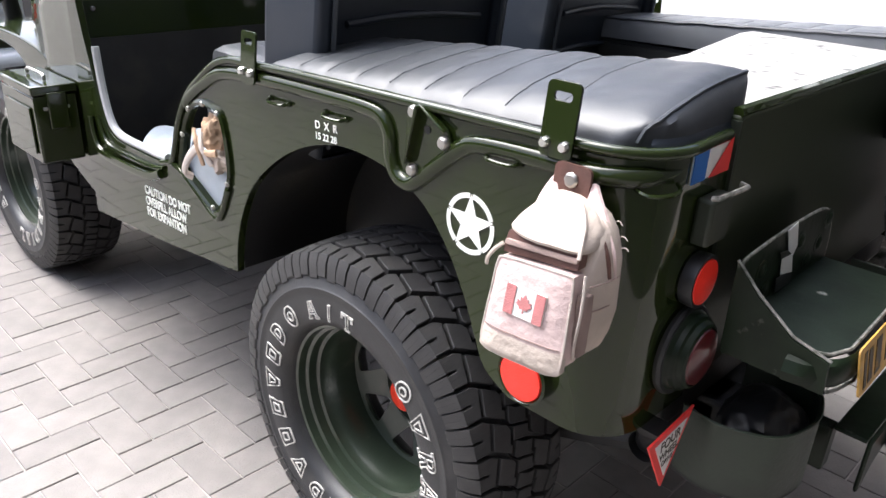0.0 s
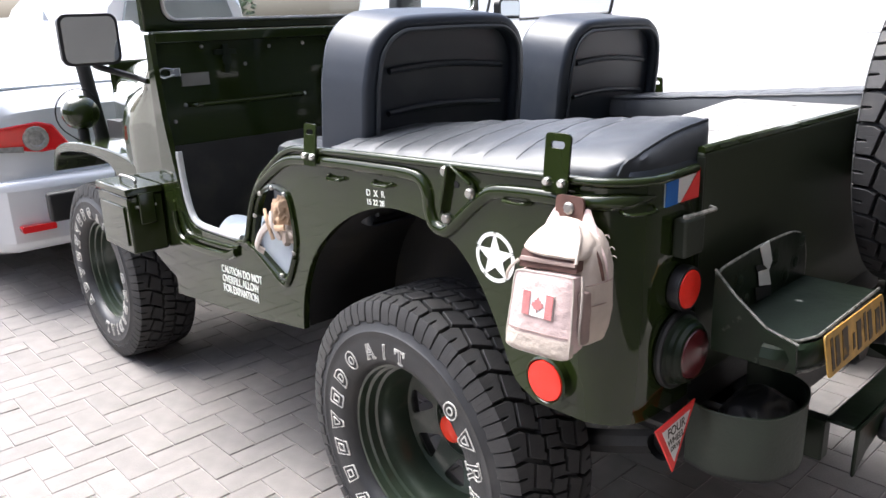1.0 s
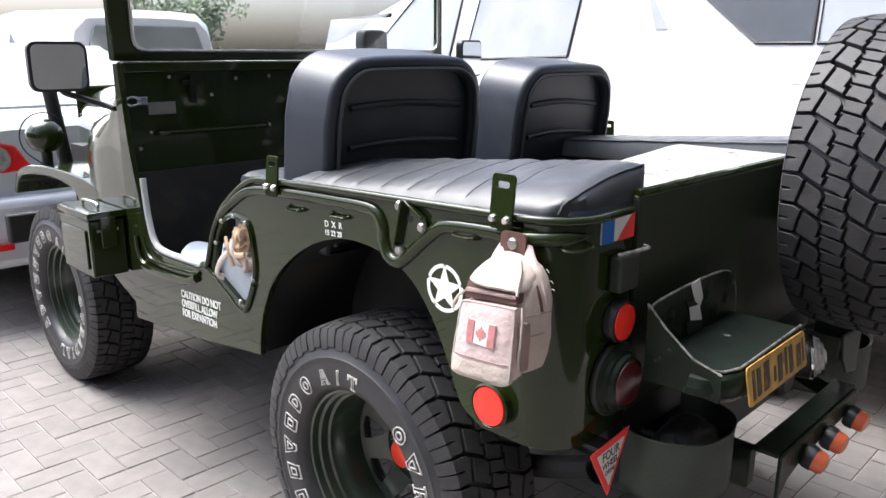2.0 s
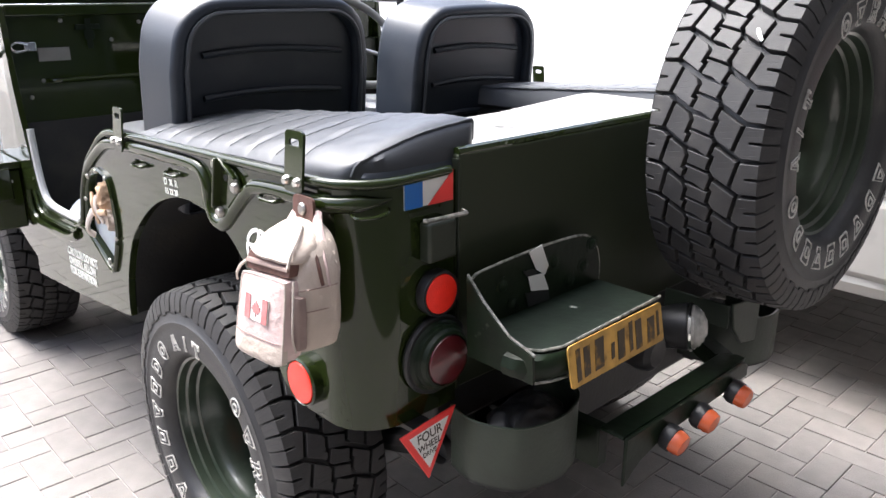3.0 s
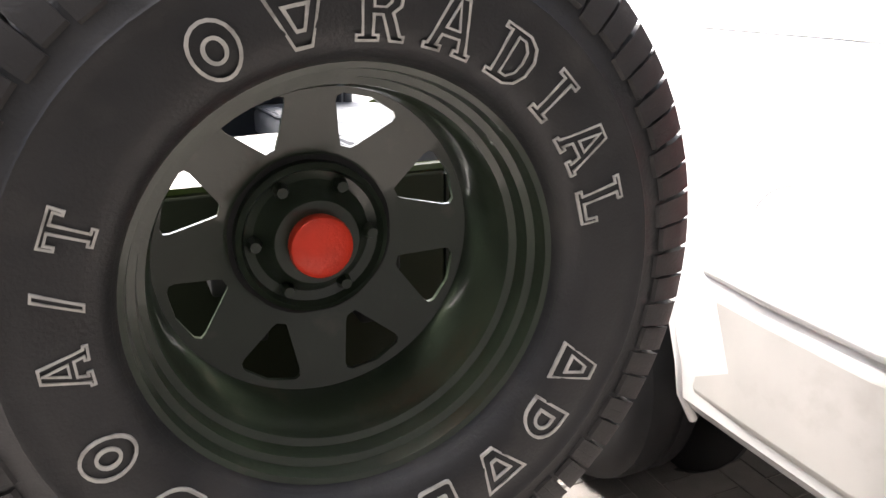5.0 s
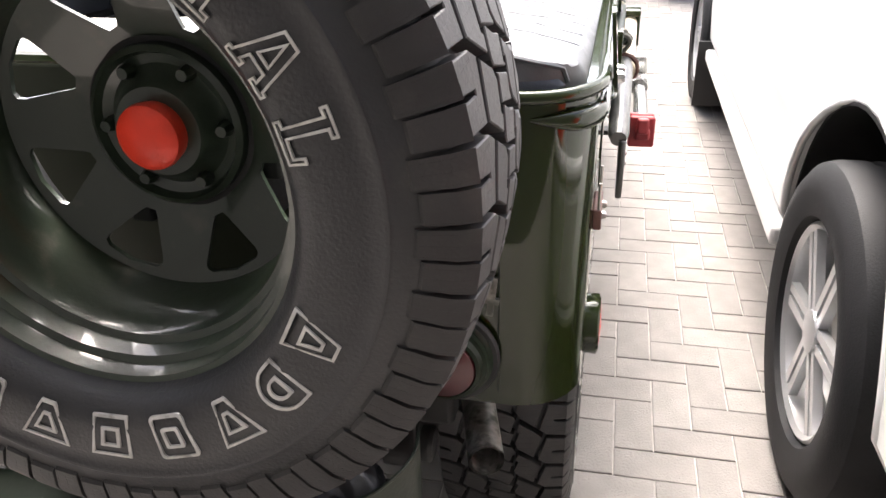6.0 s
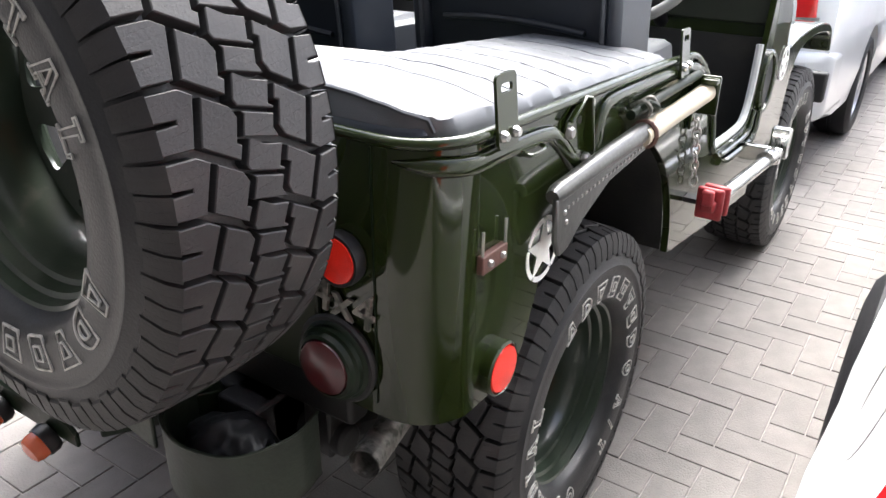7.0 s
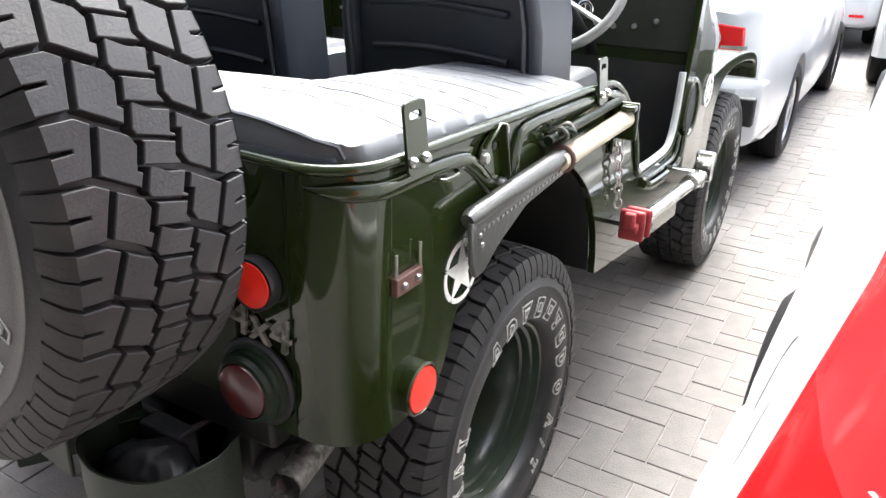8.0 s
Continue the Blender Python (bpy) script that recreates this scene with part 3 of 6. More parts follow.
def tread_mesh(n=36):
    """Five rows of interlocking all-terrain blocks with narrow grooves, joined in one mesh."""
    verts, faces = [], []
    step = 2 * math.pi * TYRE_R / n
    rt = lambda z: TYRE_R - 0.42 * z * z

    def block(poly, base, gaps, turn=0.0, sg=1, drop=0.0):
        """poly runs along the tread in pitches and across it in metres."""
        flat = [((sg * u + turn) * step, sg * z) for u, z in poly]
        rings = [(inset(flat, [g + more for g in gaps]), low) for more, low in ((0.0, None), (0.0006, 0.0012), (0.0018, 0.0))]
        k, m = len(verts), len(poly)
        for ring, low in rings:
            for x, z in ring:
                r = base if low is None else rt(z) - low - drop * max(0.0, abs(z) - 0.100) / 0.017
                verts.append((r * math.cos(x / TYRE_R), r * math.sin(x / TYRE_R), z))
        faces.append(tuple(range(k + 2 * m, k + 3 * m)))
        for q in (0, m):
            for i in range(m):
                j = (i + 1) % m
                faces.append((k + q + i, k + q + j, k + q + m + j, k + q + m + i))

    for i in range(n):
        for sg in (1, -1):
            turn = i + (0.0 if sg > 0 else 0.4)
            # shoulder block between two grooves, cut back by the slot of the next row
            block([(0.0, 0.117), (0.0, 0.080), (-0.14, 0.064), (-1.0, 0.080), (-1.0, 0.117), (-0.55, 0.117), (-0.53, 0.095), (-0.49, 0.095), (-0.47, 0.117)], 0.352, (0.0036, 0.0046, 0.0034, 0.0036, 0.0, 0.0, 0.0, 0.0, 0.0), turn, sg, 0.004)
            # next row: leaning blocks between deep slots
            block([(-0.14, 0.064), (-1.0, 0.080), (-1.40, 0.031), (-1.05, 0.023), (-1.0, 0.029), (-0.65, 0.022), (-0.40, 0.031)], 0.360, (0.0034, 0.0046, 0.0032, 0.0032, 0.0032, 0.0032, 0.0046), turn, sg)
            # lugs down the shoulder
            for u0, u1, r0 in ((0.04, 0.475, 0.334), (0.525, 0.96, 0.328)):
                k = len(verts)
                for u in (u0, u1):
                    for r, z in ((0.377, 0.1155), (0.360, 0.1240), (r0, 0.1290), (r0 - 0.004, 0.126), (0.350, 0.108)):
                        a = (sg * u + turn) * step / TYRE_R
                        verts.append((r * math.cos(a), r * math.sin(a), sg * z))
                for q in range(5):
                    w = (q + 1) % 5
                    faces.append((k + q, k + w, k + 5 + w, k + 5 + q))
                faces.append(tuple(range(k, k + 5)))
                faces.append(tuple(range(k + 5, k + 10)))
        # middle row: two slanting blocks to a pitch, their sides stepped
        block([(0.0, 0.029), (0.35, 0.022), (0.48, 0.0267), (0.28, -0.0265), (0.05, -0.022), (-0.20, -0.031)], 0.360, (0.0036, 0.0036, 0.0020, 0.0036, 0.0036, 0.0030), i)
        block([(0.48, 0.0267), (0.60, 0.031), (0.95, 0.023), (1.0, 0.029), (0.80, -0.031), (0.45, -0.023), (0.40, -0.029), (0.28, -0.0265)], 0.360, (0.0036, 0.0036, 0.0036, 0.0030, 0.0036, 0.0036, 0.0036, 0.0020), i)
    bm = bmesh.new()
    vs = [bm.verts.new(v) for v in verts]
    for f in faces:
        bm.faces.new([vs[i] for i in f])
    return bm


LETTER_R = 0.2575


def bend_on_wall(bm, a, z=0.1308, k=1.0):
    """Bends a flat mark round the sidewall at the angle a."""
    for v in bm.verts:
        ang, q = radians(a) - v.co.x / LETTER_R, LETTER_R + v.co.y
        v.co = Vector((q * math.cos(ang), q * math.sin(ang), z + v.co.z * k - 4.0 * (q - 0.268) ** 2))
    return bm


def mark_outline(kind, w, h):
    """Plain outlines: round, half round, wide foot, wide head, upright bar, leaning bar, block."""
    if kind == "round":
        return ring_pts(0, 0, w / 2, 20, h / 2)
    if kind == "half":
        return [(-w / 2, -h / 2)] + ring_pts(-w * 0.1, 0, w * 0.6, 12, h / 2, -90, 90) + [(-w / 2, h / 2)]
    if kind == "foot":
        return [(-w * 0.58, -h / 2), (w * 0.58, -h / 2), (w * 0.20, h / 2), (-w * 0.20, h / 2)]
    if kind == "head":
        return [(-w * 0.20, -h / 2), (w * 0.20, -h / 2), (w * 0.58, h / 2), (-w * 0.58, h / 2)]
    if kind == "lean":
        return [(-w * 0.58, -h / 2), (w * 0.42, -h / 2), (w * 0.58, h / 2), (-w * 0.42, h / 2)]
    return round_rect(-w / 2, w / 2, -h / 2, h / 2, 0.005, 3)


MARKS = [("round", 117), ("head", 101.5), ("foot", -26.5), ("half", -42), ("head", -57.5), ("block", -74), ("lean", -90), ("head", -106), ("block", -122), ("half", -138.5), ("round", -156.5)]
LETTERS = [("R", 86, 0.050), ("A", 71, 0.050), ("D", 56.5, 0.050), ("I", 43.5, 0.050), ("A", 30, 0.050), ("L", 15.5, 0.050), ("A", 183.5, 0.040), ("/", 170.5, 0.040), ("T", 157.5, 0.040)]
# slab-serif letters in a box one unit high, each with the outline of its opening
GLYPH_I = [(-0.25, -0.5), (0.25, -0.5), (0.25, -0.36), (0.11, -0.36), (0.11, 0.36), (0.25, 0.36), (0.25, 0.5), (-0.25, 0.5), (-0.25, 0.36), (-0.11, 0.36), (-0.11, -0.36), (-0.25, -0.36)]
GLYPH_L = [(-0.4, -0.5), (0.4, -0.5), (0.4, -0.15), (0.27, -0.15), (0.27, -0.36), (-0.05, -0.36), (-0.05, 0.36), (0.08, 0.36), (0.08, 0.5), (-0.4, 0.5), (-0.4, 0.36), (-0.27, 0.36), (-0.27, -0.36), (-0.4, -0.36)]
GLYPH_T = [(-0.22, -0.5), (0.22, -0.5), (0.22, -0.36), (0.11, -0.36), (0.11, 0.34), (0.30, 0.34), (0.30, 0.16), (0.42, 0.16), (0.42, 0.5), (-0.42, 0.5), (-0.42, 0.16), (-0.30, 0.16), (-0.30, 0.34), (-0.11, 0.34), (-0.11, -0.36), (-0.22, -0.36)]
GLYPH_A = [(-0.5, -0.5), (-0.12, -0.5), (-0.12, -0.37), (-0.20, -0.37), (-0.16, -0.22), (0.16, -0.22), (0.20, -0.37), (0.12, -0.37), (0.12, -0.5), (0.5, -0.5), (0.5, -0.37), (0.42, -0.37), (0.16, 0.5), (-0.16, 0.5), (-0.42, -0.37), (-0.5, -0.37)]
GLYPH_D = [(-0.42, -0.5), (0.10, -0.5), (0.32, -0.38), (0.43, -0.15), (0.43, 0.15), (0.32, 0.38), (0.10, 0.5), (-0.42, 0.5), (-0.42, 0.37), (-0.30, 0.37), (-0.30, -0.37), (-0.42, -0.37)]
GLYPH_R = [(-0.45, -0.5), (0.0, -0.5), (0.0, -0.37), (-0.10, -0.37), (-0.10, -0.08), (0.02, -0.08), (0.20, -0.5), (0.48, -0.5), (0.48, -0.37), (0.40, -0.37), (0.24, -0.03), (0.36, 0.08), (0.38, 0.25), (0.32, 0.42), (0.15, 0.5), (-0.45, 0.5), (-0.45, 0.37), (-0.33, 0.37), (-0.33, -0.37), (-0.45, -0.37)]
GLYPH_SLASH = [(-0.22, -0.5), (-0.02, -0.5), (0.22, 0.5), (0.02, 0.5)]
HOLE_A = [(-0.11, -0.05), (0.11, -0.05), (0.0, 0.33)]
HOLE_D = [(-0.08, -0.33), (0.05, -0.33), (0.17, -0.20), (0.20, 0.0), (0.17, 0.20), (0.05, 0.33), (-0.08, 0.33)]
HOLE_R = [(-0.10, 0.08), (0.08, 0.08), (0.16, 0.16), (0.16, 0.26), (0.08, 0.34), (-0.10, 0.34)]
GLYPHS = {"I": (GLYPH_I, None), "L": (GLYPH_L, None), "T": (GLYPH_T, None), "A": (GLYPH_A, HOLE_A), "D": (GLYPH_D, HOLE_D), "R": (GLYPH_R, HOLE_R), "/": (GLYPH_SLASH, None)}


def letter_blocks():
    """Raised white-edged plain shapes round the sidewall, each its own mesh."""
    out = []
    for kind, a in MARKS:
        w, h, e = (0.020 if kind == "bar" else 0.042), 0.050, 0.0030
        o = mark_outline(kind, w, h)
        i = [(x * (1 - 2 * e / w), y * (1 - 2 * e / h)) for x, y in o]
        b = plate(o, [i], 0.0026)
        if kind != "bar":
            o2 = [(x * 0.50, y * 0.46) for x, y in o]
            b = merge(b, plate(o2, [[(x * 0.66, y * 0.74) for x, y in o2]], 0.0026))
        out.append(bend_on_wall(b, a))
    return out


def bent_letter(glyph, a, size):
    """The raised white edge of one letter, bent round the sidewall."""
    outer, hole = [None if o is None else [(x * size, y * size) for x, y in o] for o in GLYPHS[glyph]]
    e = 0.0021
    b = plate(outer, [inset(outer, [e] * len(outer))], 0.0026)
    if hole:
        b = merge(b, plate(inset(hole, [-e * 0.8] * len(hole)), [hole], 0.0026))
    return bend_on_wall(b, a)


def rim_mesh():
    prof = [(0.212, 0.100), (0.217, 0.108), (0.213, 0.113), (0.206, 0.108), (0.203, 0.097), (0.196, 0.094), (0.194, 0.076), (0.187, 0.072), (0.185, 0.052), (0.178, 0.048), (0.176, 0.026), (0.173, 0.022), (0.172, -0.004), (0.170, -0.010), (0.170, -0.050)]
    bm = lathe(prof, 72)
    back = lathe([(0.205, 0.09), (0.192, 0.05), (0.184, -0.02), (0.19, -0.08), (0.212, -0.10)], 64)
    slot = [(0.105, -3.0), (0.104, 3.0), (0.110, 5.0), (0.150, 12.5), (0.156, 12.5), (0.160, 10.5), (0.163, 0.0), (0.160, -10.5), (0.156, -12.5), (0.150, -12.5), (0.110, -5.0)]
    slots = [[(r * math.cos(radians(a + 45 * k + 22)), r * math.sin(radians(a + 45 * k + 22))) for r, a in slot] for k in range(8)]
    disc = plate(ring_pts(0, 0, 0.172, 96), [ring_pts(0, 0, 0.084, 64)] + slots, 0.006)
    for v in disc.verts:
        v.co.z += -0.090 + (math.hypot(v.co.x, v.co.y) - 0.084) / 0.088 * 0.036
    hub = lathe([(0.086, -0.087), (0.084, -0.070), (0.078, -0.066), (0.074, -0.076), (0.064, -0.080), (0.056, -0.074), (0.050, -0.058), (0.046, -0.054), (0.0, -0.054)], 40)
    return move(merge(bm, back, disc, hub), Matrix.Diagonal((1.06, 1.06, 1, 1)))


def build_wheel(name, label):
    rim = part(name, rim_mesh(), "rim", None, label)
    part("tyre", tyre_mesh(), "rubber", rim, "black all-terrain tyre")
    part("tread", tread_mesh(), "tread", rim)
    for glyph, a, size in LETTERS:
        part("raised_letter", bent_letter(glyph, a, size), "letter", rim, "white-edged raised letter", smooth=False)
    for b in letter_blocks():
        part("raised_block", b, "letter", rim, "white-edged raised block")
    part("hub_cap", lathe([(0.034, -0.056), (0.0365, -0.040), (0.035, -0.033), (0.029, -0.029), (0.0, -0.026)], 28), "capred", rim, "bright red plastic hub cap")
    for i in range(6):
        a = radians(i * 60)
        part("wheel_nut", bolt((0.068 * math.cos(a), 0.068 * math.sin(a), -0.080), (0, 0, 1), 0.009, 0.018), "rim", rim)
    return rim


def seat_wheel(ob, m):
    ob.parent = jeep
    ob.matrix_parent_inverse = Matrix.Identity(4)
    ob.matrix_basis = m


spare = build_wheel("spare_wheel", "dark green eight-slot steel spare wheel")
seat_wheel(spare, frame_of((0.286, -0.219, 1.110), (1, 0, 0), (0, 0, 1)))
for name, x, y, turn in (("rear_wheel", -0.632, 0.595, 288.5), ("front_wheel", -0.60, 2.63, 250), ("rear_wheel", 0.602, 0.595, 143.5), ("front_wheel", 0.60, 2.63, 60)):
    w = copy_thing(spare, Matrix())
    w.name = name
    w["label"] = "dark green eight-slot steel wheel with all-terrain tyre"
    m = frame_of((x, y, TYRE_R), (0, -1 if x < 0 else 1, 0), (0, 0, 1)) @ pose(0, 0, 0, 0, 0, turn)
    seat_wheel(w, m)
for y in (0.595, 2.63):
    part("axle", tube([(-0.55, y, TYRE_R), (-0.18, y, TYRE_R), (-0.12, y, TYRE_R), (0.12, y, TYRE_R), (0.18, y, TYRE_R), (0.55, y, TYRE_R)], [0.04, 0.04, 0.11, 0.11, 0.04, 0.04], 12), "black", jeep)
# pale scrap stuck between the blocks of the spare's tread
part("pale_scrap", plate([(-0.008, 0.013), (-0.003, 0.014), (0.004, 0.002), (0.012, -0.009), (0.009, -0.014), (0.0, -0.004), (-0.006, 0.004)], (), 0.002, frame_of((-0.0345, -0.279, 1.3275), (0, -1, 0), (0.562, 0, 0.827))), "stickwhite", jeep, "pale torn scrap stuck to the spare tyre", smooth=False)
# spare carrier
carrier = part("spare_carrier", box(0.17, 0.40, -0.125, -0.006, 1.045, 1.072), "black", jeep, "dark bracket behind the spare wheel", bevel=0.004)
part("mount_disc", move(lathe([(0.10, 0), (0.10, 0.012), (0, 0.012)], 24), frame_of((0.286, -0.126, 1.11), (1, 0, 0), (0, 0, 1))), "black", carrier)
for x in (0.20, 0.345):
    part("upright", box(x, x + 0.03, -0.125, -0.006, 0.98, 1.14), "black", carrier, bevel=0.004)


# ---- cushions and seats ----
def cushion_mesh(x0, x1, y0, y1, z0, z1, ribs, axis=1, puff=0.012, r=0.03):
    """A padded cushion with stitched channels across it."""
    nx, ny = 28, max(30, ribs * 12)
    bm = bmesh.new()
    top = []
    for j in range(ny + 1):
        v = j / ny
        row = []
        for i in range(nx + 1):
            u = i / nx
            x, y = x0 + (x1 - x0) * u, y0 + (y1 - y0) * v
            e = min(u, 1 - u) * (x1 - x0), min(v, 1 - v) * (y1 - y0)
            d = min(e)
            edge = 1 if d > r else math.sqrt(max(0.0, 1 - (1 - d / r) ** 2))
            c = (v if axis else u) * ribs
            rib = min(1.0, abs(math.sin(math.pi * c)) * 3.2) ** 0.6
            rib = 1 + (rib - 1) * min(1.0, max(0.0, (d - 0.03) / 0.05))
            z = z0 + (z1 - z0) * (0.35 + 0.65 * edge) + puff * (rib - 1) * edge + 0.004 * noise.noise((x * 9, y * 9, z1))
            row.append(bm.verts.new((x, y, z)))
        top.append(row)
    for j in range(ny):
        for i in range(nx):
            bm.faces.new((top[j][i], top[j][i + 1], top[j + 1][i + 1], top[j + 1][i]))
    rim_loop = [top[0][i] for i in range(nx + 1)] + [top[j][nx] for j in range(1, ny + 1)] + [top[ny][i] for i in range(nx - 1, -1, -1)] + [top[j][0] for j in range(ny - 1, 0, -1)]
    low = [bm.verts.new((v.co.x, v.co.y, z0)) for v in rim_loop]
    for k in range(len(rim_loop)):
        q = (k + 1) % len(rim_loop)
        bm.faces.new((rim_loop[k], rim_loop[q], low[q], low[k]))
    bm.faces.new(low[::-1])
    return bm


def bench_height(u, y, top_in, top_out):
    """Height of the side cushion over its base: u runs from its outer edge (0) to its inner one (1)."""
    crown = math.sin(math.pi * min(1.0, 0.12 + 0.80 * u)) * 0.016
    back = 1.0 - 0.55 * max(0.0, (y - 0.10) / 0.76)
    return (top_out + (top_in - top_out) * u ** 0.75 + crown) * back


def bench_cushion(s, x_out, x_in, top_in, top_out, seams, mat, label):
    """A stitched side cushion, thick along its inner edge and thin along the tub's rail."""
    y0, y1, z0, nx, ny = 0.012, 0.862, 1.075, 30, 96
    drop = lambda y: -0.031 * (y - 0.1)

    def spot(u, y):
        x = x_out + (x_in - x_out) * u
        # the outer rear corner follows the tub, the inner one is rounded
        dx, dy, r = abs(x) - (SIDE - 0.105), y - 0.105, 0.092
        d = math.hypot(dx, dy)
        if dx > 0 and dy < 0 and d > r:
            x, y = s * (SIDE - 0.105 + dx * r / d), 0.105 + dy * r / d
        dx, dy, r = abs(x) - abs(x_in) - 0.07, y - 0.082, 0.07
        d = math.hypot(dx, dy)
        if dx < 0 and dy < 0 and d > r:
            x, y = s * (abs(x_in) + 0.07 + dx * r / d), 0.082 + dy * r / d
        return x, y

    def height(u, y):
        d = min(u * abs(x_out - x_in), (1 - u) * abs(x_out - x_in), y - y0, y1 - y)
        q = 0.050 if s < 0 else 0.020
        e = 1.0 if d > q else math.sqrt(max(0.0, 1 - (1 - d / q) ** 2))
        h = bench_height(u, y, top_in, top_out)
        pinch = 0.0
        for k in range(1, seams):
            q = abs(y - (0.10 + 0.085 * k)) / 0.010
            pinch = max(pinch, math.exp(-q * q))
        crease = 0.0022 * noise.noise((u * 5.0, y * 22.0, s)) * min(1.0, d / 0.04) + 0.0025 * abs(noise.noise((u * 13.0 + y * 20, y * 9.0, 2.0)))
        return z0 + 0.030 + drop(y) + (h * (0.45 + 0.55 * e)) - 0.0032 * pinch * e + crease

    bm = bmesh.new()
    top = []
    for j in range(ny + 1):
        yy = y0 + (y1 - y0) * j / ny
        row = []
        for i in range(nx + 1):
            u = i / nx
            x, y = spot(u, yy)
            row.append(bm.verts.new((x, y, height(u, yy))))
        top.append(row)
    for j in range(ny):
        for i in range(nx):
            bm.faces.new((top[j][i], top[j][i + 1], top[j + 1][i + 1], top[j + 1][i]))
    loop = top[0] + [r[nx] for r in top[1:]] + top[ny][-2::-1] + [top[j][0] for j in range(ny - 1, 0, -1)]
    low = [bm.verts.new((v.co.x, v.co.y, z0 + drop(v.co.y))) for v in loop]
    for k in range(len(loop)):
        q = (k + 1) % len(loop)
        bm.faces.new((loop[k], loop[q], low[q], low[k]))
    bm.faces.new(low[::-1])
    c = part("side_bench_cushion", bm, mat, jeep, label)
    for k in range(1, seams):
        yy = 0.10 + 0.085 * k
        part("seam", tube([(*spot(u / 20, yy), height(u / 20, yy) + 0.0004) for u in range(1, 20)], 0.0013, 6), "piping", c)
    # piping along the rear edge and up the inner corner
    end = [(u / 24, y0 + (0.020 if s < 0 else 0.008)) for u in range(25)]
    part("piping", tube([(spot(u, y)[0], spot(u, y)[1], height(u, y) + 0.001) for u, y in end], 0.0035, 6), "piping", c)
    part("piping", tube([(*spot(0.985, y0 + 0.02 + 0.82 * k / 24), height(0.985, y0 + 0.02 + 0.82 * k / 24) + 0.001) for k in range(25)], 0.0035, 6), "piping", c)
    # dark cut of cloth that closes the rear end below the piping
    part("end_panel", tube([(*spot(u / 20, y0), z0 + 0.028) for u in range(1, 20)], 0.024, 8, flat=(1, 0.25)), "vinyl", c, "dark vinyl end of the cushion")
    return c


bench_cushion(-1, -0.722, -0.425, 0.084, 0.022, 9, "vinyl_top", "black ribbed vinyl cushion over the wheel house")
bench_cushion(1, 0.722, 0.40, 0.058, 0.022, 9, "vinyl_sheen", "black ribbed vinyl cushion with painted sky sheen, over the wheel house")


def seat_back(cx, y, w, zt):
    """A bucket seat: padded arch back, recessed rear panel with two ribs, base cushion."""
    z0 = 0.88
    arch = [(-w / 2, z0)] + [tuple(p[:2]) for p in curve([(-w / 2, zt - 0.17, 0), (-w / 2 + 0.02, zt - 0.07, 0), (-w / 2 + 0.075, zt - 0.015, 0), (-w / 2 + 0.16, zt, 0), (w / 2 - 0.16, zt, 0), (w / 2 - 0.075, zt - 0.015, 0), (w / 2 - 0.02, zt - 0.07, 0), (w / 2, zt - 0.17, 0)], 4)] + [(w / 2, z0)]
    ins = 0.042
    hole = [(-w / 2 + ins, z0 + 0.02)] + [tuple(p[:2]) for p in curve([(-w / 2 + ins, zt - 0.17, 0), (-w / 2 + ins + 0.015, zt - 0.09, 0), (-w / 2 + ins + 0.06, zt - 0.048, 0), (-w / 2 + ins + 0.13, zt - 0.04, 0), (w / 2 - ins - 0.13, zt - 0.04, 0), (w / 2 - ins - 0.06, zt - 0.048, 0), (w / 2 - ins - 0.015, zt - 0.09, 0), (w / 2 - ins, zt - 0.17, 0)], 4)] + [(w / 2 - ins, z0 + 0.02)]
    m = frame_of((cx, y, 0), (1, 0, 0), (0, 0, 1)) @ Matrix.Translation((0, 1.2, 0)) @ pose(0, 0, 0, 6, 0, 0) @ Matrix.Translation((0, -1.2, 0))
    shell = part("front_seat", plate(arch, [hole], -0.20, m), "vinyl", jeep, "black vinyl bucket seat with ribbed back panel", bevel=0.03, segments=4)
    rec = plate(hole, (), -0.08, m @ Matrix.Translation((0, 0, -0.03)))
    part("back_panel", rec, "vinyl", shell, "black panel with raised ribs")
    part("seat_piping", tube([m @ Vector((p[0] * 1.035, p[1] + 0.008, 0.003)) for p in hole], 0.0055, 6), "piping", shell)
    for k, zz in enumerate((zt - 0.135, zt - 0.237, zt - 0.340)):
        pts = [m @ Vector((-w / 2 + 0.085 + (w - 0.17) * i / 10, zz + 0.012 * math.sin(i / 10 * 3.1 + 0.3), -0.022)) for i in range(11)]
        part("panel_rib", tube(pts, 0.008, 8), "vinyl", shell)
    part("seat_cushion", cushion_mesh(cx - w / 2 + 0.02, cx + w / 2 - 0.02, y + 0.14, y + 0.50, 0.84, 1.055, 4, axis=0), "vinyl_top", shell)
    return shell


seat_back(-0.372, 0.785, 0.565, 1.390)
seat_back(0.366, 0.800, 0.535, 1.362)

# ---- cowl, dash, windscreen ----
part("firewall_panel", box(-0.722, 0.722, 1.802, 1.82, 0.59, 1.366), "green", jeep, bevel=0.003)
part("dash_lip", box(-0.722, 0.722, 1.778, 1.802, 1.330, 1.366), "green", jeep, bevel=0.006)
part("dash_step", box(-0.09, 0.722, 1.782, 1.802, 1.040, 1.216), "green_in", jeep, "instrument panel", bevel=0.006)
part("toe_board", box(-0.722, 0.722, 1.797, 1.8015, 0.62, 1.00), "black", jeep)
part("screen_frame", plate([(-0.735, 1.367), (0.78, 1.367), (0.78, 1.87), (-0.735, 1.87)], [round_rect(-0.668, 0.755, 1.396, 1.815, 0.05)], 0.035, frame_of((0, 1.850, 0), (1, 0, 0), (0, 0, 1))), "green", jeep, bevel=0.006)
